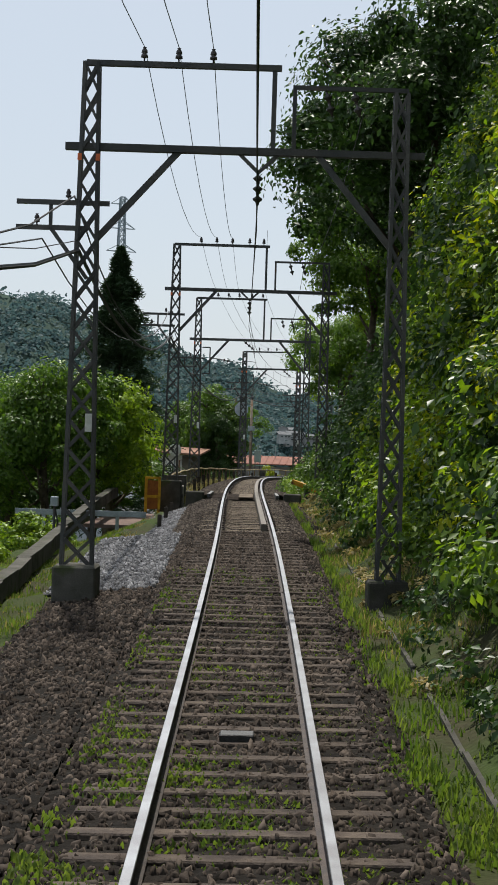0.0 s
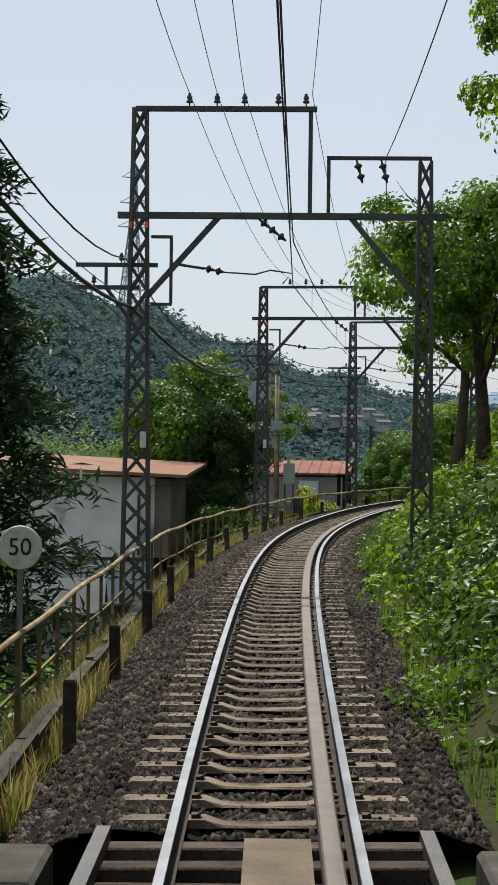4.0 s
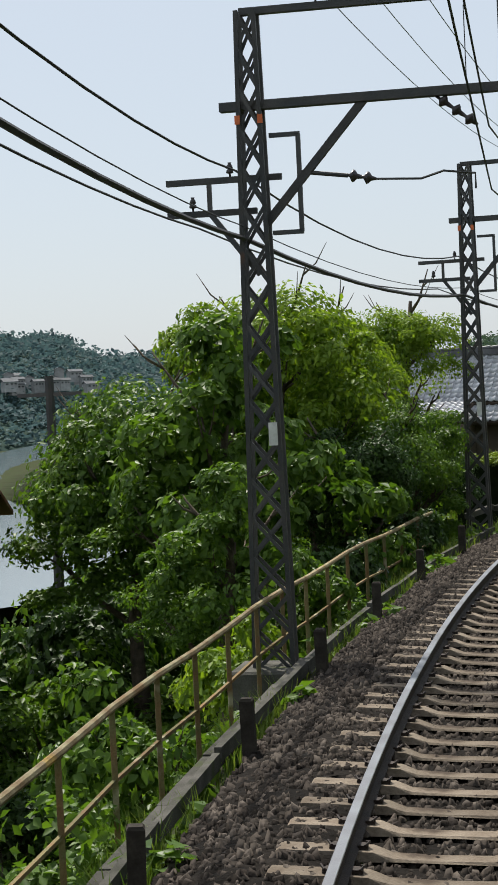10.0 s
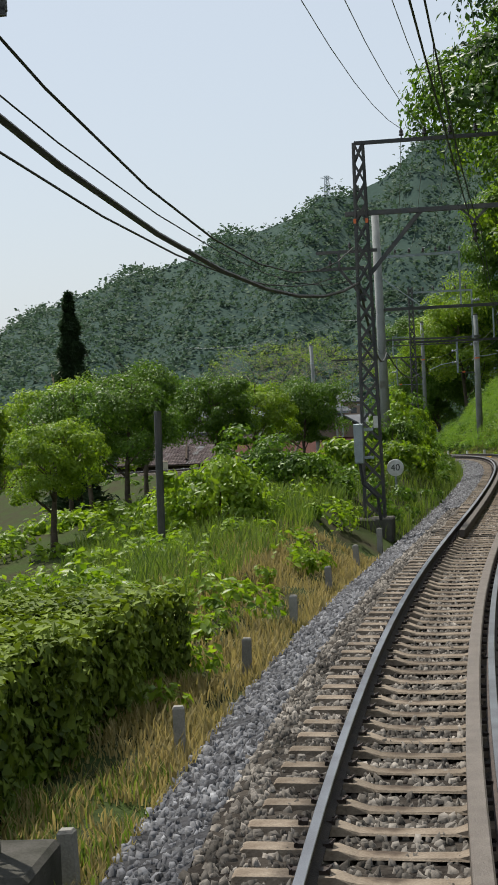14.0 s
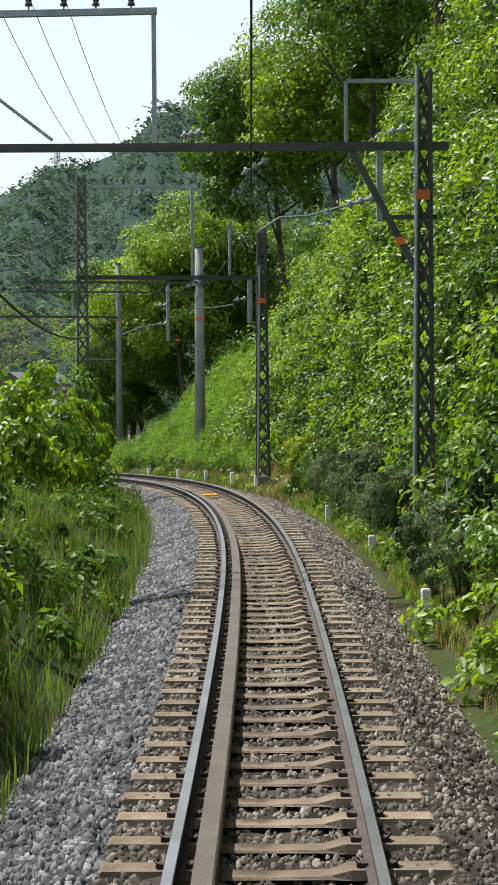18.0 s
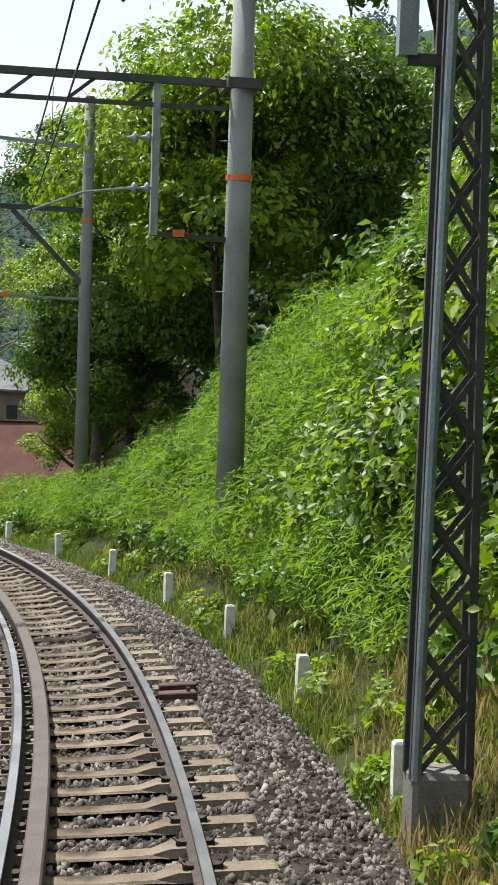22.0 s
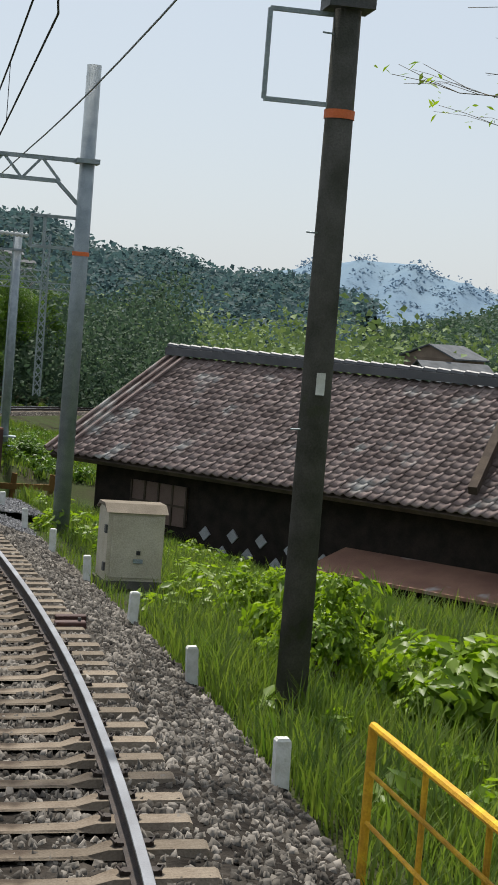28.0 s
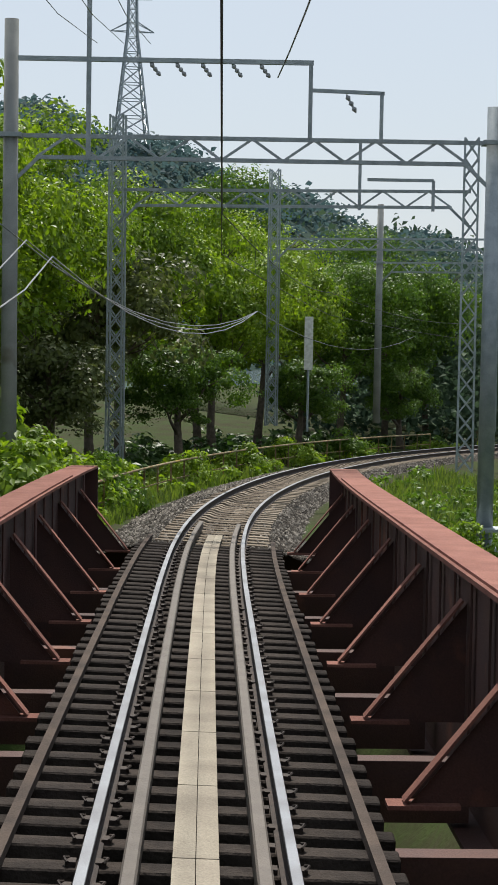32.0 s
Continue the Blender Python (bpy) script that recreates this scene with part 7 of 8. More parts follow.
TIN_BROWN = mat("brown_tin_roof", (0.25, 0.135, 0.09), 0.6, scale=1.5, color2=(0.2, 0.105, 0.07), vary=0.05)
DARK_WALL = mat("dark_charred_boards", (0.035, 0.028, 0.024), 0.9, scale=3, color2=(0.02, 0.017, 0.015), fine=30, bump=0.5)
h = thing("workshop", place(106.0, -6.4, -0.2, 3), "white plastered workshop with a low brown tin roof", "building")
part("wall", Mesh().box((-4.0, 1.7, -0.25), (7.6, 3.2, 3.0)), PLASTER, h)
part("side_wall", Mesh().box((0.05, 1.7, -0.1), (0.56, 3.1, 2.6)), mat("brown_plaster", (0.2, 0.17, 0.14), 0.9, scale=1, color2=(0.14, 0.12, 0.1)), h)
part("lower_wall", Mesh().box((-4.1, 1.4, -3.0), (7.8, 3.8, 3.2)), BLUEWALL, h)
for x in (-1.4, -2.5, -3.6, -4.7):
    part("panel_joint", Mesh().box((x, -0.51, -3.0), (0.03, 0.02, 3.2)), CONC_DARK, h)
part("ledge", Mesh().box((-4.1, -0.52, -1.42), (7.8, 0.16, 0.1)), CONC_DARK, h)
part("roof", Mesh().sweep([[(x, -0.5, z), (x, 4.0, z + 0.35), (x, 4.0, z + 0.45), (x, -0.5, z + 0.1)] for x, z in ((-8.2, 1.62), (0.95, 1.25))]), TIN_BROWN, h)
part("drainpipe", Mesh().tube([(-0.7, -0.02, -1.3), (-0.7, -0.02, 0.7)], 0.05, 8), STEEL_DARK, h)
part("drainpipe", Mesh().tube([(-0.35, -0.02, -1.2), (-0.35, -0.02, 0.95), (0.4, -0.02, 1.1)], 0.045, 8), TIN_BROWN, h)
sh = thing("shed", place(98.5, -6.4, 0, 10), "small shed with a grey slatted roof", "shed")
part("wall", Mesh().box((-1.6, 1.4, -3.4), (2.6, 2.4, 1.4)), WALL_PALE, sh)
for sy in (-1, 1):
    part("roof", Mesh().sweep([[(x, 1.4 + sy * 1.6, -2.8), (x, 1.4, -1.9), (x, 1.4, -1.82), (x, 1.4 + sy * 1.6, -2.7)] for x in (-3.2, 0.0)]), ROOF_GREY, sh)
part("gable", Mesh().sweep([[(x, 0.1, -2.8), (x, 2.7, -2.8), (x, 1.4, -2.0)] for x in (-2.9, -0.3)]), DARK_WALL, sh)

REDTIN = mat("faded_red_tin_roof", (0.23, 0.085, 0.055), 0.6, scale=1.2, color2=(0.18, 0.07, 0.048), stain=(0.26, 0.14, 0.09), stain_at=0.64, vary=0.06)
GREYWALL = mat("grey_brown_render", (0.24, 0.22, 0.205), 0.9, scale=1, color2=(0.19, 0.175, 0.165), vary=0.05)
h = thing("riverside_house", place(140.2, -9.0, 0, 15), "low grey house with a faded red ribbed tin roof", "house")
part("wall", Mesh().box((-5.2, 3.0, -0.7), (9.6, 4.6, 2.4)), GREYWALL, h)
part("end_wall", Mesh().box((-0.25, 3.0, -0.5), (0.5, 4.4, 2.3)), DARK_WALL, h)
roof = part("roof", Mesh().sweep([[(x, 0.4, 0.62), (x, 3.0, 1.25), (x, 5.6, 0.62), (x, 5.6, 0.7), (x, 3.0, 1.33), (x, 0.4, 0.7)] for x in (-10.4, 0.3)]), REDTIN, h)
for k in range(20):
    part("roof_rib", Mesh().beam((0.25 - k * 0.55, 0.38, 0.71), (0.25 - k * 0.55, 3.0, 1.35), 0.05, 0.05), REDTIN, roof)
part("window", Mesh().box((-1.9, 0.68, -0.2), (1.0, 0.06, 0.95)), mat("curtained_pane", (0.5, 0.53, 0.56), 0.3, vary=0.05, spec=0.6), h)
part("window_frame", Mesh().box((-1.9, 0.66, 0.3), (1.1, 0.08, 0.05)).box((-1.9, 0.66, -0.7), (1.1, 0.08, 0.05)).box((-2.42, 0.66, -0.2), (0.05, 0.08, 1.0)).box((-1.38, 0.66, -0.2), (0.05, 0.08, 1.0)), STEEL_GREY, h)
part("drainpipe", Mesh().tube([(-0.15, 0.6, -1.8), (-0.15, 0.6, 0.5)], 0.045, 8), STEEL_GREY, h)
part("aerial", Mesh().tube([(-1.9, 2.5, 1.1), (-1.9, 2.5, 2.2)], 0.015, 5).beam((-2.3, 2.5, 2.1), (-1.5, 2.5, 2.1), 0.015), STEEL_GREY, h)
tw = thing("retaining_wall", place(137.8, -8.2, 0, 15), "stained grey concrete terrace wall below the house", "wall", kind="structure")
part("upper_wall", Mesh().box((-5, 0, -2.3), (10.5, 0.3, 2.6)), CONCRETE, tw)
part("coping", Mesh().box((-5, -0.02, -0.98), (10.6, 0.42, 0.08)), CONC_DARK, tw)
part("lower_wall", Mesh().box((-6, -2.0, -2.9), (8.5, 0.3, 2.4)), CONCRETE, tw)
part("lower_coping", Mesh().tube([(-10.2, -2.0, -1.65), (-2.4, -2.0, -1.65), (-1.75, -1.6, -1.65), (-1.75, -0.4, -1.65)], 0.08, 8), CONCRETE, tw)
part("bin", Mesh().lathe((-2.6, -1.2, -1.9), [(0.24, 0), (0.3, 0.55), (0.32, 0.6)], 14), BLACK, tw)
vp = thing("utility_pole", place(150, -11.5, -6), "slim dark utility pole behind the red roof", "utility pole")
part("pole", Mesh().tube([(0, 0, 0), (0, 0, 9.3)], [0.14, 0.1], 8), STEEL_DARK, vp)
part("crossarm", Mesh().box((0, 0, 8.9), (1.5, 0.08, 0.08)), STEEL_DARK, vp)


def tiled_slope(parent, x0, x1, eave, ridge, material, pitch=0.27, course=0.25, wave=0.035, name="tiles"):
    """Pan tiles: eave and ridge are (y, z) of the slope's edges; every tile curved, each course lapping the next."""
    (ya, za), (yb, zb) = eave, ridge
    L = math.hypot(yb - ya, zb - za)
    nx, ny = max(1, int((x1 - x0) / pitch)), max(1, int(L / course))
    dy, dz = (yb - ya) / L, (zb - za) / L
    sgn = 1 if dy > 0 else -1
    nyv, nzv = -dz * sgn, dy * sgn
    prof_u = np.array([0.0, 0.18, 0.36, 0.55, 0.75, 0.9, 1.0])
    prof_h = np.array([0.2, -0.5, -0.8, -0.5, 0.6, 1.0, 0.5]) * wave
    i, j = np.meshgrid(np.arange(nx), np.arange(ny), indexing="ij")
    i, j = i.ravel(), j.ravel()
    jit = rng.normal(size=len(i)) * 0.004
    v = np.zeros((len(i), 3, 7, 3))
    for k, (t, lift) in enumerate(((0.0, -0.018), (0.0, 0.02), (1.08, -0.008))):
        d = (j + t) * L / ny
        for q in range(7):
            x = x0 + (i + prof_u[q]) * (x1 - x0) / nx
            hh = prof_h[q] + lift + jit
            v[:, k, q, 0], v[:, k, q, 1], v[:, k, q, 2] = x, ya + dy * d + nyv * hh, za + dz * d + nzv * hh
    base = (np.arange(len(i)) * 21)[:, None]
    faces = []
    for k in range(2):
        for q in range(6):
            a = k * 7 + q
            faces.append(base + [a, a + 1, a + 8, a + 7])
    f = np.stack(faces, 1).reshape(-1, 4)
    ob = part(name, array_mesh(name, v.reshape(-1, 3), f, material), None, parent)
    tagged(ob, kind="stuff")
    return ob


TILE_GREY = mat("silver_grey_tiles", (0.5, 0.51, 0.53), 0.35, scale=2, color2=(0.36, 0.365, 0.38), per="isl", vary=0.2, spec=0.6, bump=0.1)
TILE_DARK = mat("dark_ridge_tiles", (0.12, 0.12, 0.125), 0.5, scale=2, color2=(0.08, 0.08, 0.085), vary=0.15)
TILE_BROWN = mat("mottled_brown_tiles", (0.235, 0.185, 0.17), 0.65, scale=1.5, color2=(0.16, 0.12, 0.11), per="isl", vary=0.3, stain=(0.36, 0.35, 0.33), stain_at=0.58, bump=0.2)
BEAMWOOD = mat("old_brown_timber", (0.11, 0.085, 0.065), 0.85, scale=3, color2=(0.07, 0.055, 0.045), fine=30)
MUDWALL = mat("brown_mud_wall", (0.15, 0.125, 0.1), 0.95, scale=1, color2=(0.11, 0.09, 0.075))
h = thing("tiled_house", place(184.7, -8.85, 0.05, 0), "old house with a silver-grey pantile roof and dark mud walls", "house")
part("wall", Mesh().box((-4.6, 0.4, -0.6), (8.8, 4.6, 4.4)), MUDWALL, h)
part("gable_wall", Mesh().sweep([[(x, -1.9, 1.5), (x, 2.6, 1.9), (x, 0.2, 4.0)] for x in (-0.25, -8.9)]), MUDWALL, h)
tiled_slope(h, -9.2, 0.35, (-2.0, 2.25), (0.0, 4.1), TILE_GREY)
tiled_slope(h, -3.2, 0.2, (-2.75, 1.5), (-1.75, 2.2), TILE_GREY)
tiled_slope(h, -9.2, 0.35, (2.7, 2.2), (0.05, 4.1), TILE_GREY)
part("roof_deck", Mesh().sweep([[(x, -2.0, 2.15), (x, 0, 4.0), (x, 2.65, 2.12), (x, 2.6, 2.0), (x, 0, 3.85), (x, -1.9, 2.05)] for x in (-9.1, 0.25)]), BEAMWOOD, h)
part("lower_roof_deck", Mesh().sweep([[(x, -2.75, 1.42), (x, -1.75, 2.1), (x, -1.75, 2.0), (x, -2.7, 1.34)] for x in (-3.1, 0.1)]), BEAMWOOD, h)
part("ridge", Mesh().box((-4.5, 0.02, 4.2), (9.7, 0.3, 0.22)), TILE_DARK, h)
for k in range(26):
    part("ridge_tile", Mesh().tube([(0.3 - k * 0.37, 0.02, 4.36), (-0.04 - k * 0.37, 0.02, 4.34)], [0.1, 0.085], 8), TILE_DARK, h)
part("ridge_end", Mesh().box((0.42, 0.02, 4.26), (0.1, 0.36, 0.46)), TILE_DARK, h)
part("bargeboard", Mesh().beam((0.3, 0.0, 3.95), (0.3, 2.75, 2.08), 0.06, 0.2), BEAMWOOD, h)
part("bargeboard", Mesh().beam((0.3, 0.0, 3.95), (0.3, -2.05, 2.1), 0.06, 0.2), BEAMWOOD, h)
part("side_canopy", Mesh().box((0.35, 1.3, 1.45), (0.9, 2.0, 0.07)), BEAMWOOD, h)
part("shutter", Mesh().box((-0.22, 1.4, 0.5), (0.12, 1.5, 1.5)), DARK_WALL, h)
part("post", Mesh().box((-0.2, -1.8, -0.4), (0.16, 0.16, 3.8)), BEAMWOOD, h)
ln = thing("lean_to", place(181.9, -12.5, 0, 0), "tiled lean-to roof beside the old house", "shed")
tiled_slope(ln, -4.0, 1.4, (-2.0, 1.6), (0.3, 2.3), TILE_GREY)
part("roof_deck", Mesh().sweep([[(x, -2.0, 1.5), (x, 0.3, 2.2), (x, 0.3, 2.1), (x, -2.0, 1.4)] for x in (-4.0, 1.4)]), BEAMWOOD, ln)
part("wall", Mesh().box((-1.2, -0.5, -0.8), (5.0, 2.4, 4.4)), MUDWALL, ln)
lo = thing("low_roof", place(176.5, -8.6, 0, -25), "low dark tiled roof beyond the hedge", "shed")
tiled_slope(lo, -3.0, 1.2, (-1.2, -0.9), (1.0, -0.2), TILE_DARK)
part("roof_deck", Mesh().sweep([[(x, -1.2, -1.0), (x, 1.0, -0.3), (x, 1.0, -0.4), (x, -1.2, -1.1)] for x in (-3.0, 1.2)]), BEAMWOOD, lo)
part("wall", Mesh().box((-0.9, 0.2, -1.6), (3.8, 2.0, 1.4)), DARK_WALL, lo)
part("barge", Mesh().beam((1.25, -1.3, -0.95), (1.25, 1.1, -0.18), 0.1, 0.12), CONCRETE, lo)

# the clipped hedge
n = 46000
u, s = rng.random(n), 159.5 + 17.5 * rng.random(n)
c = -4.35 + (s - 159.5) * 0.05
a = rng.random(n)
half = 0.75 + 0.06 * np.sin(s * 3)
lat = np.where(a < 0.45, c + (u * 2 - 1) * half, np.where(a < 0.85, c + half, c - half)) + rng.normal(size=n) * 0.06
top = 0.75 - (s - 159.5) * 0.008 + 0.05 * np.sin(s * 2.2)
hh = np.where(a < 0.45, top, -0.9 + (top + 0.9) * rng.random(n)) + rng.normal(size=n) * 0.05
_, _, _, ax, ay, _ = station(s)
up = (a < 0.45).astype(float)
face = np.stack([ay * (1 - up) * 0.9, -ax * (1 - up) * 0.9, up * 1.2 + 0.1], 1)
hg = thing("hedge", None, "clipped dark green hedge with a bright sunlit top", "hedge", data=None)
part("leaves", leaf_cloud("leaves", WN(s, lat, hh), 0.075, HEDGE_LEAF, 0.4, face, 1.4), None, hg)
# solid near-black core: the shade behind the hedge's leaves is painted in
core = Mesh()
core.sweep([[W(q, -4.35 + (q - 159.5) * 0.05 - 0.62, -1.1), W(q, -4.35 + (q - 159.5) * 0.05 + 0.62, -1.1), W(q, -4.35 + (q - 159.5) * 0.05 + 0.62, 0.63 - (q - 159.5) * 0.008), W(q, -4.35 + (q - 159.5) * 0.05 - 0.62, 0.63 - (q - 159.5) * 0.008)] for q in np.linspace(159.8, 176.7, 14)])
part("core", core, mat("hedge_inner_shade", (0.02, 0.028, 0.012), 0.95, scale=8, color2=(0.012, 0.016, 0.008)), hg)
wp = thing("field_pole", place(190, -5.6, -0.6), "thin dark wooden pole in the garden", "pole")
part("pole", Mesh().tube([(0, 0, 0), (0.05, 0, 3.2)], 0.07, 8), STEEL_DARK, wp)
hb = thing("relay_box", place(196.5, -2.62, 0), "pale grey relay box on the lattice mast", "box")
part("body", Mesh().box((0, 0, 1.75), (0.2, 0.22, 0.85)), STEEL_GREY, hb, bevel=0.015)
part("bracket", Mesh().box((0.18, 0, 2.05), (0.25, 0.06, 0.06)).box((0.18, 0, 1.45), (0.25, 0.06, 0.06)), STEEL_GREY, hb)
part("cable", Mesh().tube([(0, -0.03, 1.32), (0.05, -0.05, 0.9), (0.35, -0.05, 0.6), (0.4, -0.05, 0.1)], 0.035, 8), WIRE, hb)
jb2 = thing("white_cabinet", place(258.4, -2.9, 0), "white equipment cabinet on the concrete base", "cabinet")
part("body", Mesh().box((0, 0, 1.25), (0.5, 0.4, 0.75)), WHITE, jb2, bevel=0.02)

# ---- open side: barn, shed, cabinet ----
def framed(x, y, z, ux, uy):
    """Pose whose x axis runs along (ux, uy)."""
    return Matrix.Translation((x, y, z)) @ Matrix.Rotation(math.atan2(uy, ux), 4, "Z")


b = thing("barn", framed(75.4, 327.6, -3.7, 0.72, -0.69), "long old barn with mottled brown pantiles and black board walls", "barn")
part("wall", Mesh().box((9.1, 4.2, -1.6), (16.8, 7.2, 3.4)), DARK_WALL, b)
tiled_slope(b, -0.4, 18.2, (-0.2, 0.0), (4.3, 2.6), TILE_BROWN, 0.3, 0.27, 0.035)
tiled_slope(b, -0.4, 18.2, (8.8, 0.0), (4.3, 2.6), TILE_BROWN, 0.3, 0.27, 0.035)
part("roof_deck", Mesh().sweep([[(x, -0.15, -0.1), (x, 4.3, 2.5), (x, 8.7, -0.1), (x, 8.6, -0.2), (x, 4.3, 2.36), (x, -0.05, -0.2)] for x in (-0.3, 18.1)]), BEAMWOOD, b)
part("gable", Mesh().sweep([[(x, 0.7, 0.1), (x, 7.7, 0.1), (x, 4.3, 2.3)] for x in (0.75, 17.4)]), DARK_WALL, b)
part("ridge", Mesh().box((8.9, 4.3, 2.72), (18.8, 0.34, 0.2)), TILE_DARK, b)
for k in range(46):
    part("ridge_tile", Mesh().tube([(-0.5 + k * 0.41, 4.3, 2.86), (-0.12 + k * 0.41, 4.3, 2.84)], [0.1, 0.085], 8), TILE_DARK, b)
for k in range(3):
    part("verge_tiles", Mesh().tube([(-0.42 + k * 0.3, -0.2, 0.06), (-0.42 + k * 0.3, 4.3, 2.66)], 0.055, 8), TILE_BROWN, b)
w = part("window", Mesh().box((3.0, 0.58, -1.0), (1.9, 0.06, 1.0)), mat("old_paper_pane", (0.2, 0.14, 0.12), 0.6, vary=0.1), b)
for k in range(5):
    part("mullion", Mesh().box((2.06 + k * 0.47, 0.54, -1.0), (0.05, 0.05, 1.0)), BEAMWOOD, w)
part("transom", Mesh().box((3.0, 0.54, -1.0), (1.9, 0.05, 0.05)), BEAMWOOD, w)
LATTICE = mat("pale_diamond_tile", (0.4, 0.41, 0.42), 0.7, vary=0.1)
for k, (x, z) in enumerate(((4.6, -1.55), (5.2, -1.95), (5.5, -1.5), (6.0, -1.9), (6.4, -1.5), (6.9, -2.0), (7.3, -1.6), (7.8, -2.1), (8.3, -1.7), (8.8, -2.2))):
    part("diamond_tile", Mesh().box((x, 0.58, z), (0.25, 0.04, 0.25), Matrix.Rotation(radians(45), 3, "Y")), LATTICE, b)
cn = part("canopy", Mesh().sweep([[(x, -0.9, -1.75), (x, 0.6, -1.35), (x, 0.6, -1.28), (x, -0.9, -1.68)] for x in (8.9, 14.1)]), mat("patched_rust_tin", (0.22, 0.12, 0.09), 0.7, scale=1.2, color2=(0.3, 0.17, 0.12), stain=(0.5, 0.5, 0.48), stain_at=0.6), b)
part("canopy_post", Mesh().box((11.0, -0.8, -2.4), (0.1, 0.1, 1.4)), BEAMWOOD, b)
part("leaning_beam", Mesh().beam((12.4, 0.3, 0.45), (11.6, 2.6, 1.95), 0.2), BEAMWOOD, b)
wt = thing("white_tarpaulin_roof", framed(81.2, 316.8, -6.0, 0.72, -0.69), "low white sheeted lean-to in front of the barn", "shed")
part("sheet", Mesh().sweep([[(x, -0.8, -0.35), (x, 1.2, 0.1), (x, 1.2, 0.14), (x, -0.8, -0.3)] for x in (0, 3.4)]), WHITE, wt)
part("prop", Mesh().box((1.7, 0.4, -0.7), (3.0, 0.1, 1.2)), DARK_WALL, wt)
SHEDROOF = mat("rusty_red_sheet_roof", (0.12, 0.055, 0.043), 0.7, scale=0.8, color2=(0.085, 0.04, 0.033), stain=(0.15, 0.078, 0.06), stain_at=0.62, vary=0.05)
r = thing("rusty_shed", framed(83.9, 310.8, -4.8, 0.956, -0.293), "long shed with a rusty red sheet-metal roof", "shed")
rf = part("roof", Mesh().sweep([[(x, -0.2, 0), (x + 0.6, 4.2, 2.95), (x + 0.6, 4.2, 3.0), (x, -0.2, 0.05)] for x in (0, 17)]), SHEDROOF, r)
for k in range(19):
    part("sheet_seam", Mesh().beam((0.4 + k * 0.88, -0.2, 0.055), (1.0 + k * 0.88, 4.2, 3.005), 0.02, 0.012), SHEDROOF, rf)
part("ridge_cap", Mesh().box((9.1, 4.2, 3.02), (17.2, 0.26, 0.05)), SHEDROOF, rf)
part("wall", Mesh().box((8.5, 2.4, -1.2), (15.5, 4.2, 2.2)), DARK_WALL, r)
part("end_wall", Mesh().sweep([[(x, 0.3, -0.2), (x, 4.2, 2.7), (x, 4.2, -0.2)] for x in (0.8, 0.9)]), DARK_WALL, r)
part("back_roof", Mesh().sweep([[(x, 4.2, 2.95), (x + 0.4, 7.0, 1.6), (x + 0.4, 7.0, 1.66), (x, 4.2, 3.0)] for x in (0.6, 17.6)]), SHEDROOF, r)

CREAM = mat("faded_cream_paint", (0.5, 0.46, 0.36), 0.6, scale=2.5, color2=(0.42, 0.38, 0.29), stain=(0.22, 0.15, 0.09), stain_at=0.66, vary=0.04)
cb = thing("relay_cabinet", place(326.3, 2.5, -0.3, 4), "faded cream metal relay cabinet with a curved roof", "cabinet")
part("body", Mesh().sweep([[(x, -0.35, 0.0), (x, 0.35, 0.0), (x, 0.35, 1.0), (x, 0.2, 1.06), (x, -0.2, 1.06), (x, -0.35, 1.0)] for x in (-0.42, 0.42)]), CREAM, cb)
part("door", Mesh().box((0.02, -0.36, 0.5), (0.76, 0.02, 0.9)), CREAM, cb)
part("roof", Mesh().sweep([[(x, -0.4, 1.0), (x, -0.2, 1.12), (x, 0.2, 1.12), (x, 0.4, 1.0), (x, 0.2, 1.07), (x, -0.2, 1.07)] for x in (-0.46, 0.46)]), mat("dusty_brown_lid", (0.27, 0.23, 0.18), 0.8, scale=3, color2=(0.2, 0.17, 0.13)), cb)
part("vent", Mesh().box((0.05, -0.375, 0.42), (0.06, 0.01, 0.06)), BLACK, cb)
part("latch", Mesh().box((0.05, -0.38, 0.3), (0.14, 0.02, 0.06)), STEEL_GREY, cb)
for z in (0.2, 0.75):
    part("hinge", Mesh().box((-0.44, -0.3, z), (0.03, 0.1, 0.12)), STEEL_DARK, cb)
part("plinth", Mesh().box((0, 0, -0.15), (0.95, 0.75, 0.3)), CONC_DARK, cb)

yl = thing("yellow_handrail", None, "worn yellow steel handrail beside the steps", "railing")
A, B2 = (304.9, 2.3), (310.3, 1.98)
for k in range(6):
    u = k / 5
    s_, l_ = A[0] + (B2[0] - A[0]) * u, A[1] + (B2[1] - A[1]) * u
    part("post", Mesh().tube([W(s_, l_, -0.5), W(s_, l_, 0.6)], 0.03 if k in (0, 5) else 0.018, 8), YELLOW, yl)
for z in (0.6, 0.32, 0.02):
    part("bar", Mesh().tube([W(*A, z), W(*B2, z)], 0.026 if z > 0.4 else 0.014, 8), YELLOW, yl)
br = thing("wooden_barrier", place(348.6, 3.6, -0.9, 6), "brown wooden barrier of two posts and a plank", "barrier")
WOODBAR = mat("brown_stained_wood", (0.27, 0.16, 0.06), 0.8, scale=3, color2=(0.18, 0.1, 0.04))
part("plank", Mesh().box((0.1, -0.06, 0.45), (1.9, 0.05, 0.16)), WOODBAR, br)
for x in (-0.5, 0.55):
    part("post", Mesh().box((x, 0, 0.35), (0.13, 0.12, 0.9), Matrix.Rotation(radians(5), 3, "Y")), WOODBAR, br)
yp = thing("yellow_marker", place(249.4, 0.0, 0.0, 0, True), "small yellow plate between the rails", "marker")
part("plate", Mesh().box((0, 0, -0.09), (0.36, 0.3, 0.05)), YELLOW, yp)
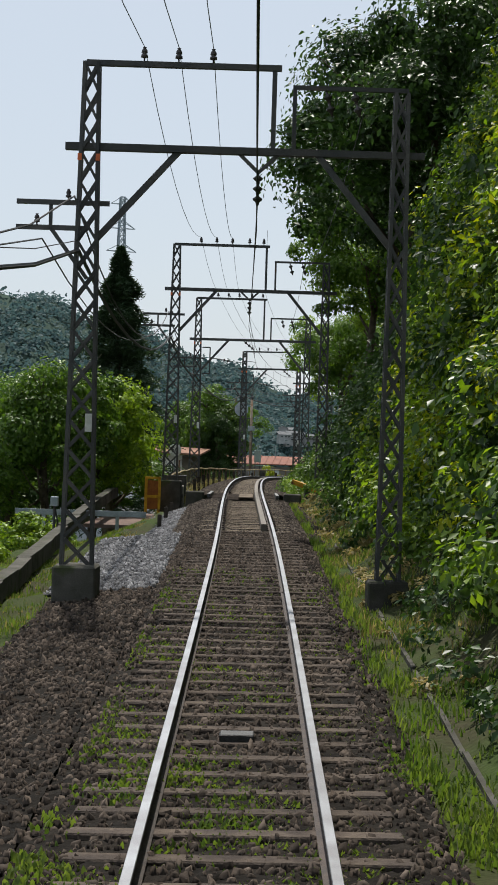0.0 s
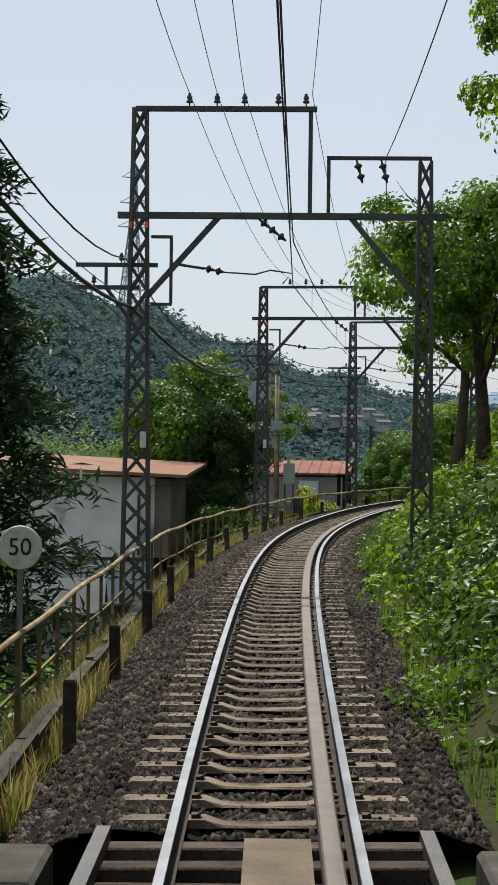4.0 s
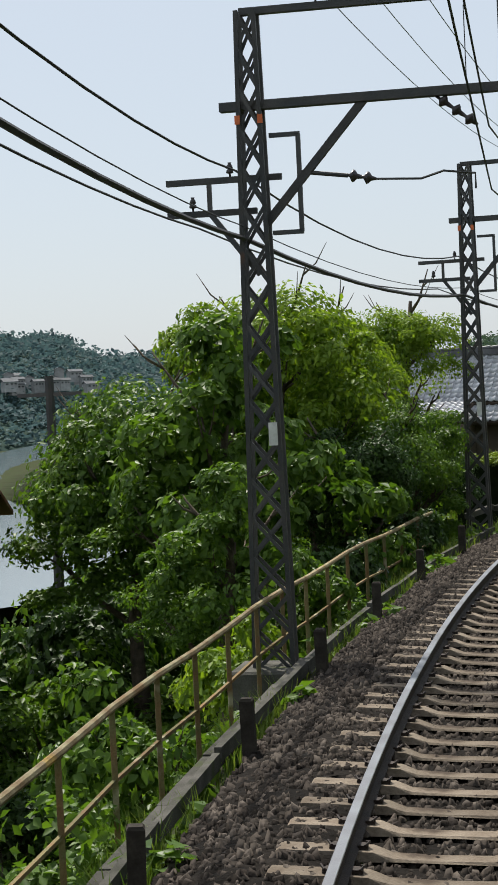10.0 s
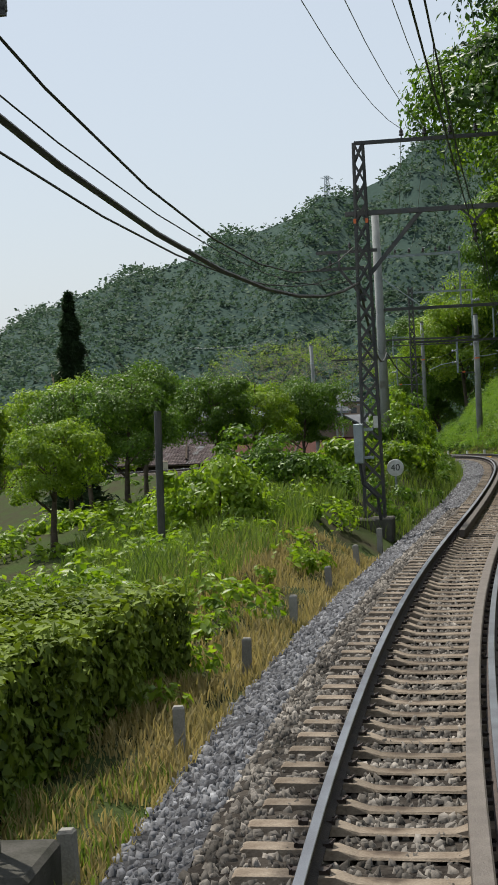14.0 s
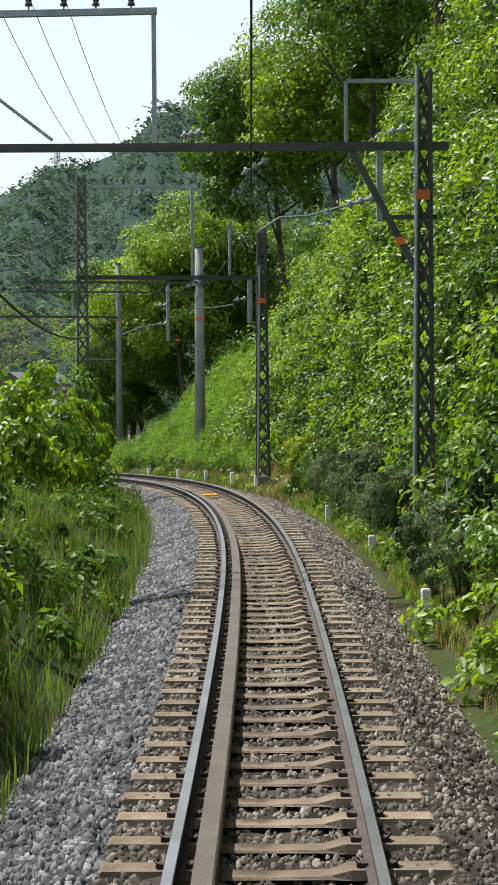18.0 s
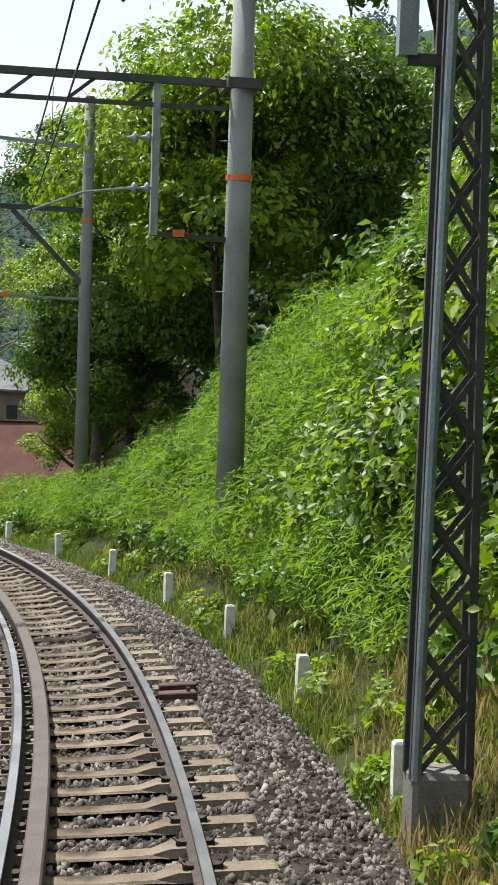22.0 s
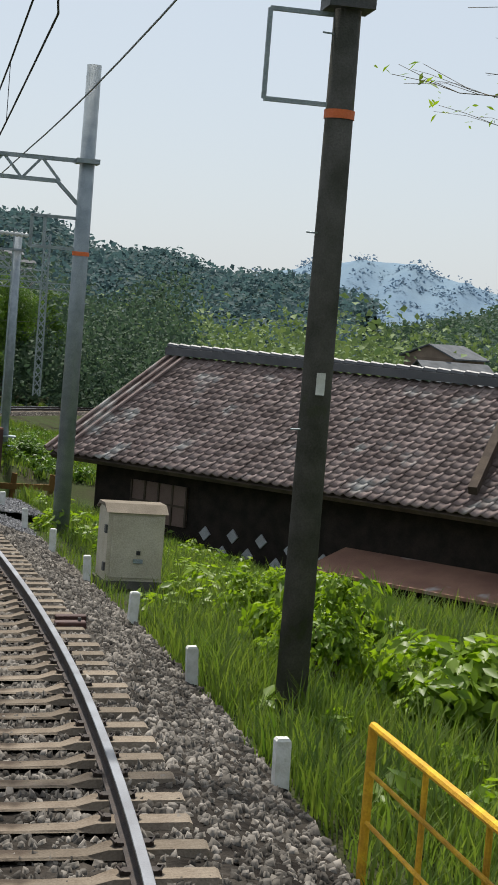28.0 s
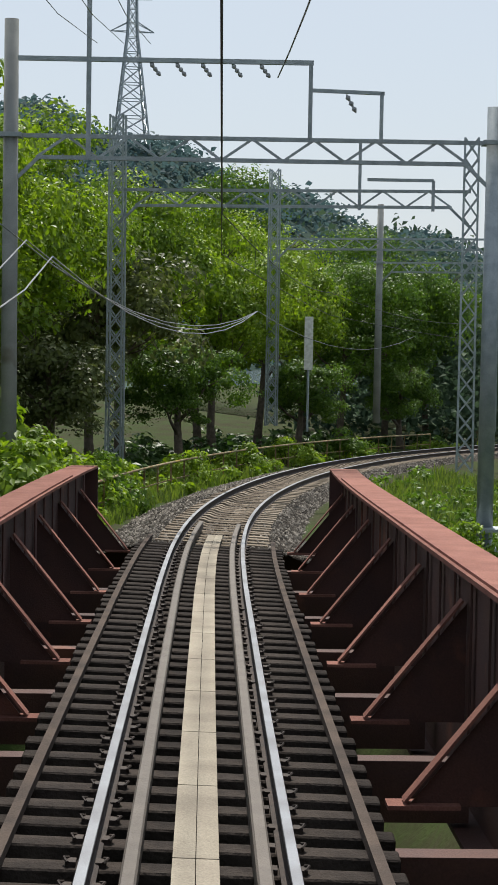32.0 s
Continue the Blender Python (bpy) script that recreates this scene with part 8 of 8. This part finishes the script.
wm = thing("track_cover", place(340.6, -0.1, 0.0, 0, True), "small wooden box lid between the rails", "lid")
part("board", Mesh().box((-0.1, 0, -0.08), (0.36, 0.3, 0.05)), WOODBAR, wm)
dp = thing("track_box", place(14.6, -0.02, 0.0, 0, True), "dark steel track box between the rails", "box")
part("box", Mesh().box((0, 0, -0.14), (0.28, 0.24, 0.08)), BLACK, dp, bevel=0.01)
for s_ in (259.5, 300.6, 319.2):
    rb = thing("rail_bond_block", place(s_, 0.86, 0, 0, True), "rusty steel joint block outside the rail", "fitting", "rail joint blocks")
    part("block", Mesh().box((0, 0, -0.13), (0.34, 0.16, 0.07)), RUST, rb, bevel=0.01)
    part("block", Mesh().box((0.04, 0.4, -0.13), (0.34, 0.14, 0.07)), RUST, rb, bevel=0.01)
    part("bolt", Mesh().tube([(0.1, 0, -0.1), (0.1, 0, -0.06)], 0.02, 6), STEEL_DARK, rb)

# the pale bare tree
bt = thing("bare_tree", place(322, 13.7, -2.2), "slender pale tree with wide bare branches and sparse new leaves", "tree")
bt_mesh = Mesh()
tips = []


tree_rng = np.random.default_rng(41)


def grow(p, d, L, r, depth):
    q = p + d * L * 0.5 + Vector((tree_rng.normal() * 0.06, tree_rng.normal() * 0.06, 0.05)) * L
    e = p + d * L + Vector((tree_rng.normal(), tree_rng.normal(), tree_rng.normal())) * 0.06 * L
    bt_mesh.tube([p, q, e], [r, r * 0.85, r * 0.68], 8 if depth < 2 else 5 if depth < 4 else 4, False)
    if depth > 1:
        tips.append((q, depth))
    if depth > 5:
        tips.append((e, depth))
        return
    for k in range(5 if depth == 0 else 3):
        a = (k * 1.257 + 0.4 if depth == 0 else tree_rng.random() * 6.283) + tree_rng.normal() * 0.2
        s_ = 0.75 + 0.35 * tree_rng.random()
        n_ = (d * 0.9 + Vector((math.cos(a), math.sin(a), 0.12)) * s_).normalized()
        grow(e if k % 2 == 0 else q.lerp(e, 0.6), n_, L * ((0.6 if depth == 0 else 0.68) + 0.16 * tree_rng.random()), r * (0.62 if k == 0 else 0.5), depth + 1)


grow(Vector((0, 0, -0.3)), Vector((0.3, 0.05, 1)).normalized(), 5.4, 0.2, 0)
part("trunk", bt_mesh, BARK_PALE, bt, smooth=True)
tp = np.array([tuple(t) for t, k in tips])
tp = np.repeat(tp[rng.random(len(tp)) < 0.3], 7, 0)
tp = tp + rng.normal(size=tp.shape) * np.array([0.2, 0.2, 0.1])
part("new_leaves", leaf_cloud("new_leaves", tp, 0.07, LEAF_BRIGHT, 0.6, None, 2.4), None, bt)

# ---- the plate girder bridge ----
bg_ = thing("girder_bridge", None, "rusty red through plate girder bridge", "bridge")


def girder(lat, s0, s1, knees, side):
    web = Mesh()
    n = 12
    ss = np.linspace(s0, s1, n + 1)
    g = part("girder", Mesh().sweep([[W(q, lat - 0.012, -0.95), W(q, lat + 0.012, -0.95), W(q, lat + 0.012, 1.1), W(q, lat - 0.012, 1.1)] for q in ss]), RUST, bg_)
    part("top_flange", Mesh().sweep([[W(q, lat - 0.24, 1.1), W(q, lat + 0.24, 1.1), W(q, lat + 0.24, 1.14), W(q, lat - 0.24, 1.14)] for q in ss]), RUST_PINK, g, "pinkish top flange")
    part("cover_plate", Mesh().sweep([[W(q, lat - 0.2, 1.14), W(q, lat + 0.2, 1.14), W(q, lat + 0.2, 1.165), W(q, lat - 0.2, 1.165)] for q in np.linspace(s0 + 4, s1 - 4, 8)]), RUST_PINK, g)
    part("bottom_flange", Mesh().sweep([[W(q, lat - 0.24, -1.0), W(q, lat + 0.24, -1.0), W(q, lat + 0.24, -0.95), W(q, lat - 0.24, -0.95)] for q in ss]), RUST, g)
    for e, s in enumerate((s0, s1)):
        part("end_plate", Mesh().sweep([[W(s + q, lat - 0.24, -1.0), W(s + q, lat + 0.24, -1.0), W(s + q, lat + 0.24, 1.1), W(s + q, lat - 0.24, 1.1)] for q in (-0.02, 0.02)]), RUST, g)
    for s in knees:
        k = part("knee_bracket", Mesh().sweep([[W(s + q, lat - side * 0.02, 0.75), W(s + q, lat - side * 0.85, -0.28), W(s + q, lat - side * 0.02, -0.28)] for q in (-0.008, 0.008)]), RUST, g)
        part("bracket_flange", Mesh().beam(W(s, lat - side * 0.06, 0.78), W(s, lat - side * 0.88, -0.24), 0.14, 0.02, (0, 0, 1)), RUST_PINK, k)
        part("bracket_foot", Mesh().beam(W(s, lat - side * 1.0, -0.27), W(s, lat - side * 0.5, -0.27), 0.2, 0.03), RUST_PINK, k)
        part("stiffener", Mesh().beam(W(s, lat + side * 0.08, -0.9), W(s, lat + side * 0.08, 1.08), 0.12, 0.02), RUST, g)
    for i in range(n * 2):
        s = s0 + (s1 - s0) * (i + 0.5) / (n * 2)
        part("rib", Mesh().beam(W(s, lat - side * 0.05, -0.3), W(s, lat - side * 0.05, 1.08), 0.08, 0.02), RUST, g)


girder(2.32, 346.8, 371.5, [350.8 + 3.17 * k for k in range(7)], 1)
girder(-2.32, 341.5, 371.0, [344.4 + 3.17 * k for k in range(9)], -1)
for k in range(10):
    s = 344 + k * 3.0
    part("floor_beam", Mesh().beam(W(s, -2.2, -0.65), W(s, 2.2, -0.65), 0.2, 0.5), RUST, bg_)
for sx in (-0.75, 0.75):
    part("stringer", Mesh().sweep([[W(q, sx - 0.1, -0.75), W(q, sx + 0.1, -0.75), W(q, sx + 0.1, -0.29), W(q, sx - 0.1, -0.29)] for q in np.linspace(343, 371.5, 10)]), STEEL_DARK, bg_)
for sx in (-1.08, 1.08):
    part("guard_timber", run_profile(Mesh(), 343.5, 371, [(sx - 0.035, -0.15), (sx + 0.035, -0.15), (sx + 0.035, -0.08), (sx - 0.035, -0.08)]), mat("guard_timber", (0.09, 0.07, 0.058), 0.85, scale=2, color2=(0.055, 0.045, 0.04)), bg_)
PLANK = mat("pale_walkway_board", (0.33, 0.295, 0.235), 0.85, scale=1.5, color2=(0.24, 0.21, 0.17), vary=0.12)
wk = thing("walkway", None, "pale worn plank walkway between the rails", "walkway")
s = 343.0
while s < 370.5:
    L = 1.9
    for x0, x1 in ((-0.1, 0.03), (0.035, 0.165)):
        part("plank", run_profile(Mesh(), s, s + L - 0.02, [(x0, -0.15), (x1, -0.15), (x1, -0.105), (x0, -0.105)], L - 0.02), PLANK, wk)
    s += L
for s0_, nm in ((341.2, "abutment"), (373.2, "abutment")):
    a = thing(nm, place(s0_, 0, 0), "stone-grey concrete bridge abutment", "abutment", kind="structure")
    part("wall", Mesh().box((0, 0, -3.0), (4.0, 1.2, 5.2)), CONC_DARK, a)

# ---- wires ----
MASTS = (-12, 26.3, 57.9, 76.9, 103.9, 120.2, 133.7, 150.0, 167.7, 197.5, 229.9, 254.6, 268.5, 281.0, 299.5, 313.0, 335.0, 373.0, 400, 425)


def wire(name, pts_, sag, r, material, label, parent=None):
    """pts_: (s, lat, h) at the supports; hangs between them."""
    line_ = []
    for (s0, l0, h0), (s1, l1, h1) in zip(pts_[:-1], pts_[1:]):
        a, b_ = W(s0, l0, h0), W(s1, l1, h1)
        for k in range(8):
            u = k / 8
            q = a.lerp(b_, u)
            q.z -= 4 * sag * u * (1 - u) * ((b_ - a).length / 25) ** 2
            line_.append(q)
    line_.append(W(*pts_[-1]))
    t = thing(name, None, label, "wire", "overhead wires")
    part("wire", Mesh().tube(line_, r, 5), material, t)
    return t


BEAM = {26.3: 6.2, 57.9: 6.35, 76.9: 5.86, 103.9: 6.12, 120.2: 6.1, 133.7: 5.92, 150.0: 6.0, 167.7: 6.2, 197.5: 6.75}
TOPS = {26.3: 7.42, 57.9: 7.78, 76.9: 7.6, 103.9: 7.1, 120.2: 7.13, 133.7: 6.98, 150.0: 7.12, 167.7: 7.37, 197.5: 8.28}
cont, mess, feed = [], [], []
for m_ in MASTS:
    z = BEAM.get(m_, 6.3)
    off = 0.0 if m_ < 60 or m_ > 330 else (0.12 if m_ < 200 else -0.1)
    cont.append((m_, off, z - 1.12 if m_ < 200 else 5.1))
    mess.append((m_, off, z - 0.8 + 0.02 if m_ < 60 else z - 0.42 if m_ < 200 else 5.85))
wire("contact_wire", cont, 0.05, 0.009, WIRE, "thin copper contact wire over the track")
wire("messenger_wire", mess, 0.3, 0.01, WIRE, "dark messenger wire above the contact wire")
dr = thing("dropper_wires", None, "thin hanger wires between messenger and contact wire", "wire", kind="stuff")
drm = Mesh()
for (s0, l0, h0), (s1, l1, h1), (_, _, m0), (_, _, m1) in zip(cont[:-1], cont[1:], mess[:-1], mess[1:]):
    k = max(2, int((s1 - s0) / 5))
    for i in range(1, k):
        u = i / k
        a, b_ = W(s0, l0, h0).lerp(W(s1, l1, h1), u), W(s0, l0, m0).lerp(W(s1, l1, m1), u)
        a.z -= 4 * 0.05 * u * (1 - u) * (s1 - s0) / 25
        b_.z -= 4 * 0.3 * u * (1 - u) * (s1 - s0) / 25
        drm.tube([a, b_], 0.004, 4)
part("hangers", drm, WIRE, dr)
PINS = {26.3: (-1.7, -1.2, -0.7), 57.9: (-1.6, -1.1, -0.6), 76.9: (-1.6, -1.15, -0.7), 103.9: (-1.85, -1.35, -0.85), 120.2: (-1.75, -1.2, -0.65), 133.7: (-1.75, -1.2, -0.65), 150.0: (-1.5, -1.0, -0.5), 167.7: (-1.7, -1.2, -0.65), 197.5: (-1.5, -1.0, -0.45), 229.9: (-4.1, -3.55, -3.0), 254.6: (-2.45, -1.9, -1.3)}
for k in range(3):
    q = [(-12, -1.3 + 0.5 * k, 7.6)] + [(m_, PINS[m_][k], TOPS.get(m_, 8.5 if m_ == 229.9 else 8.74) + 0.25) for m_ in PINS] + [(283, -2.2 + 0.5 * k, 9.5), (313, -2.2 + 0.5 * k, 10), (373, -2.4 + 0.5 * k, 9.0)]
    wire("feeder_wire", q, 0.45, 0.0065, WIRE_PALE, "thin pale feeder wire on top of the gantries")
q = [(57.9, 0.5, 8.3), (76.9, 0.4, 7.85), (103.9, 0.1, 7.5), (120.2, 0.2, 7.45), (133.7, 0.2, 7.4), (150.0, 0.2, 7.45), (167.7, 0.3, 7.75), (197.5, 0.4, 8.8)]
wire("feeder_wire", q, 0.4, 0.0065, WIRE_PALE, "thin pale feeder wire on top of the gantries")
wire("feeder_wire", [(26.3, 1.5, 6.8), (57.9, 1.7, 7.2), (76.9, 1.6, 6.8), (103.9, 1.3, 6.8), (120.2, 1.4, 6.8), (133.7, 1.4, 6.7)], 0.4, 0.008, WIRE, "dark feeder wire beside the lattice masts")
XL = {26.3: -2.45, 57.9: -2.36, 76.9: -2.4, 103.9: -2.68, 120.2: -2.62, 133.7: -2.55, 150.0: -2.25, 167.7: -2.55, 197.5: -2.45}
ks = list(XL)
wire("signal_wire", [(-12, -2.8, 5.0)] + [(m_, XL[m_] - 0.2, BEAM[m_] - 0.72) for m_ in ks], 0.85, 0.013, WIRE, "twisted black cable on the crossarms")
wire("signal_wire", [(-12, -3.2, 4.4)] + [(m_, XL[m_] - 0.65, BEAM[m_] - 1.35) for m_ in ks], 0.5, 0.012, WIRE, "thin black cable on the crossarms")
wire("cable_bundle", [(-12, -2.9, 4.2)] + [(m_, XL[m_] - 0.12, BEAM[m_] - 1.5) for m_ in ks] + [(229.9, -4.6, 4.7), (254.6, -2.9, 4.4)], 0.55, 0.03, WIRE, "thick black cable bundle sagging between the masts")
wire("support_wire", [(-12, -2.9, 4.32)] + [(m_, XL[m_] - 0.12, BEAM[m_] - 1.36) for m_ in ks] + [(229.9, -4.6, 4.9), (254.6, -2.9, 4.6)], 0.5, 0.007, WIRE, "thin support wire above the cable bundle")
for k in range(3):
    wire("yard_wire", [(335, -4 + 0.4 * k, 5.2), (373, -4.2 + 0.5 * k, 5.6 - 0.3 * k), (400, -2.5, 5.2), (425, -2.5, 5.2)], 0.9, 0.014, WIRE_PALE, "pale wire over the station yard")
wire("feeder_wire", [(313, 2.0, 7.0), (335, 1.4, 6.9), (373, 1.0, 8.4)], 0.2, 0.014, WIRE_PALE, "pale feeder wire above the bridge")
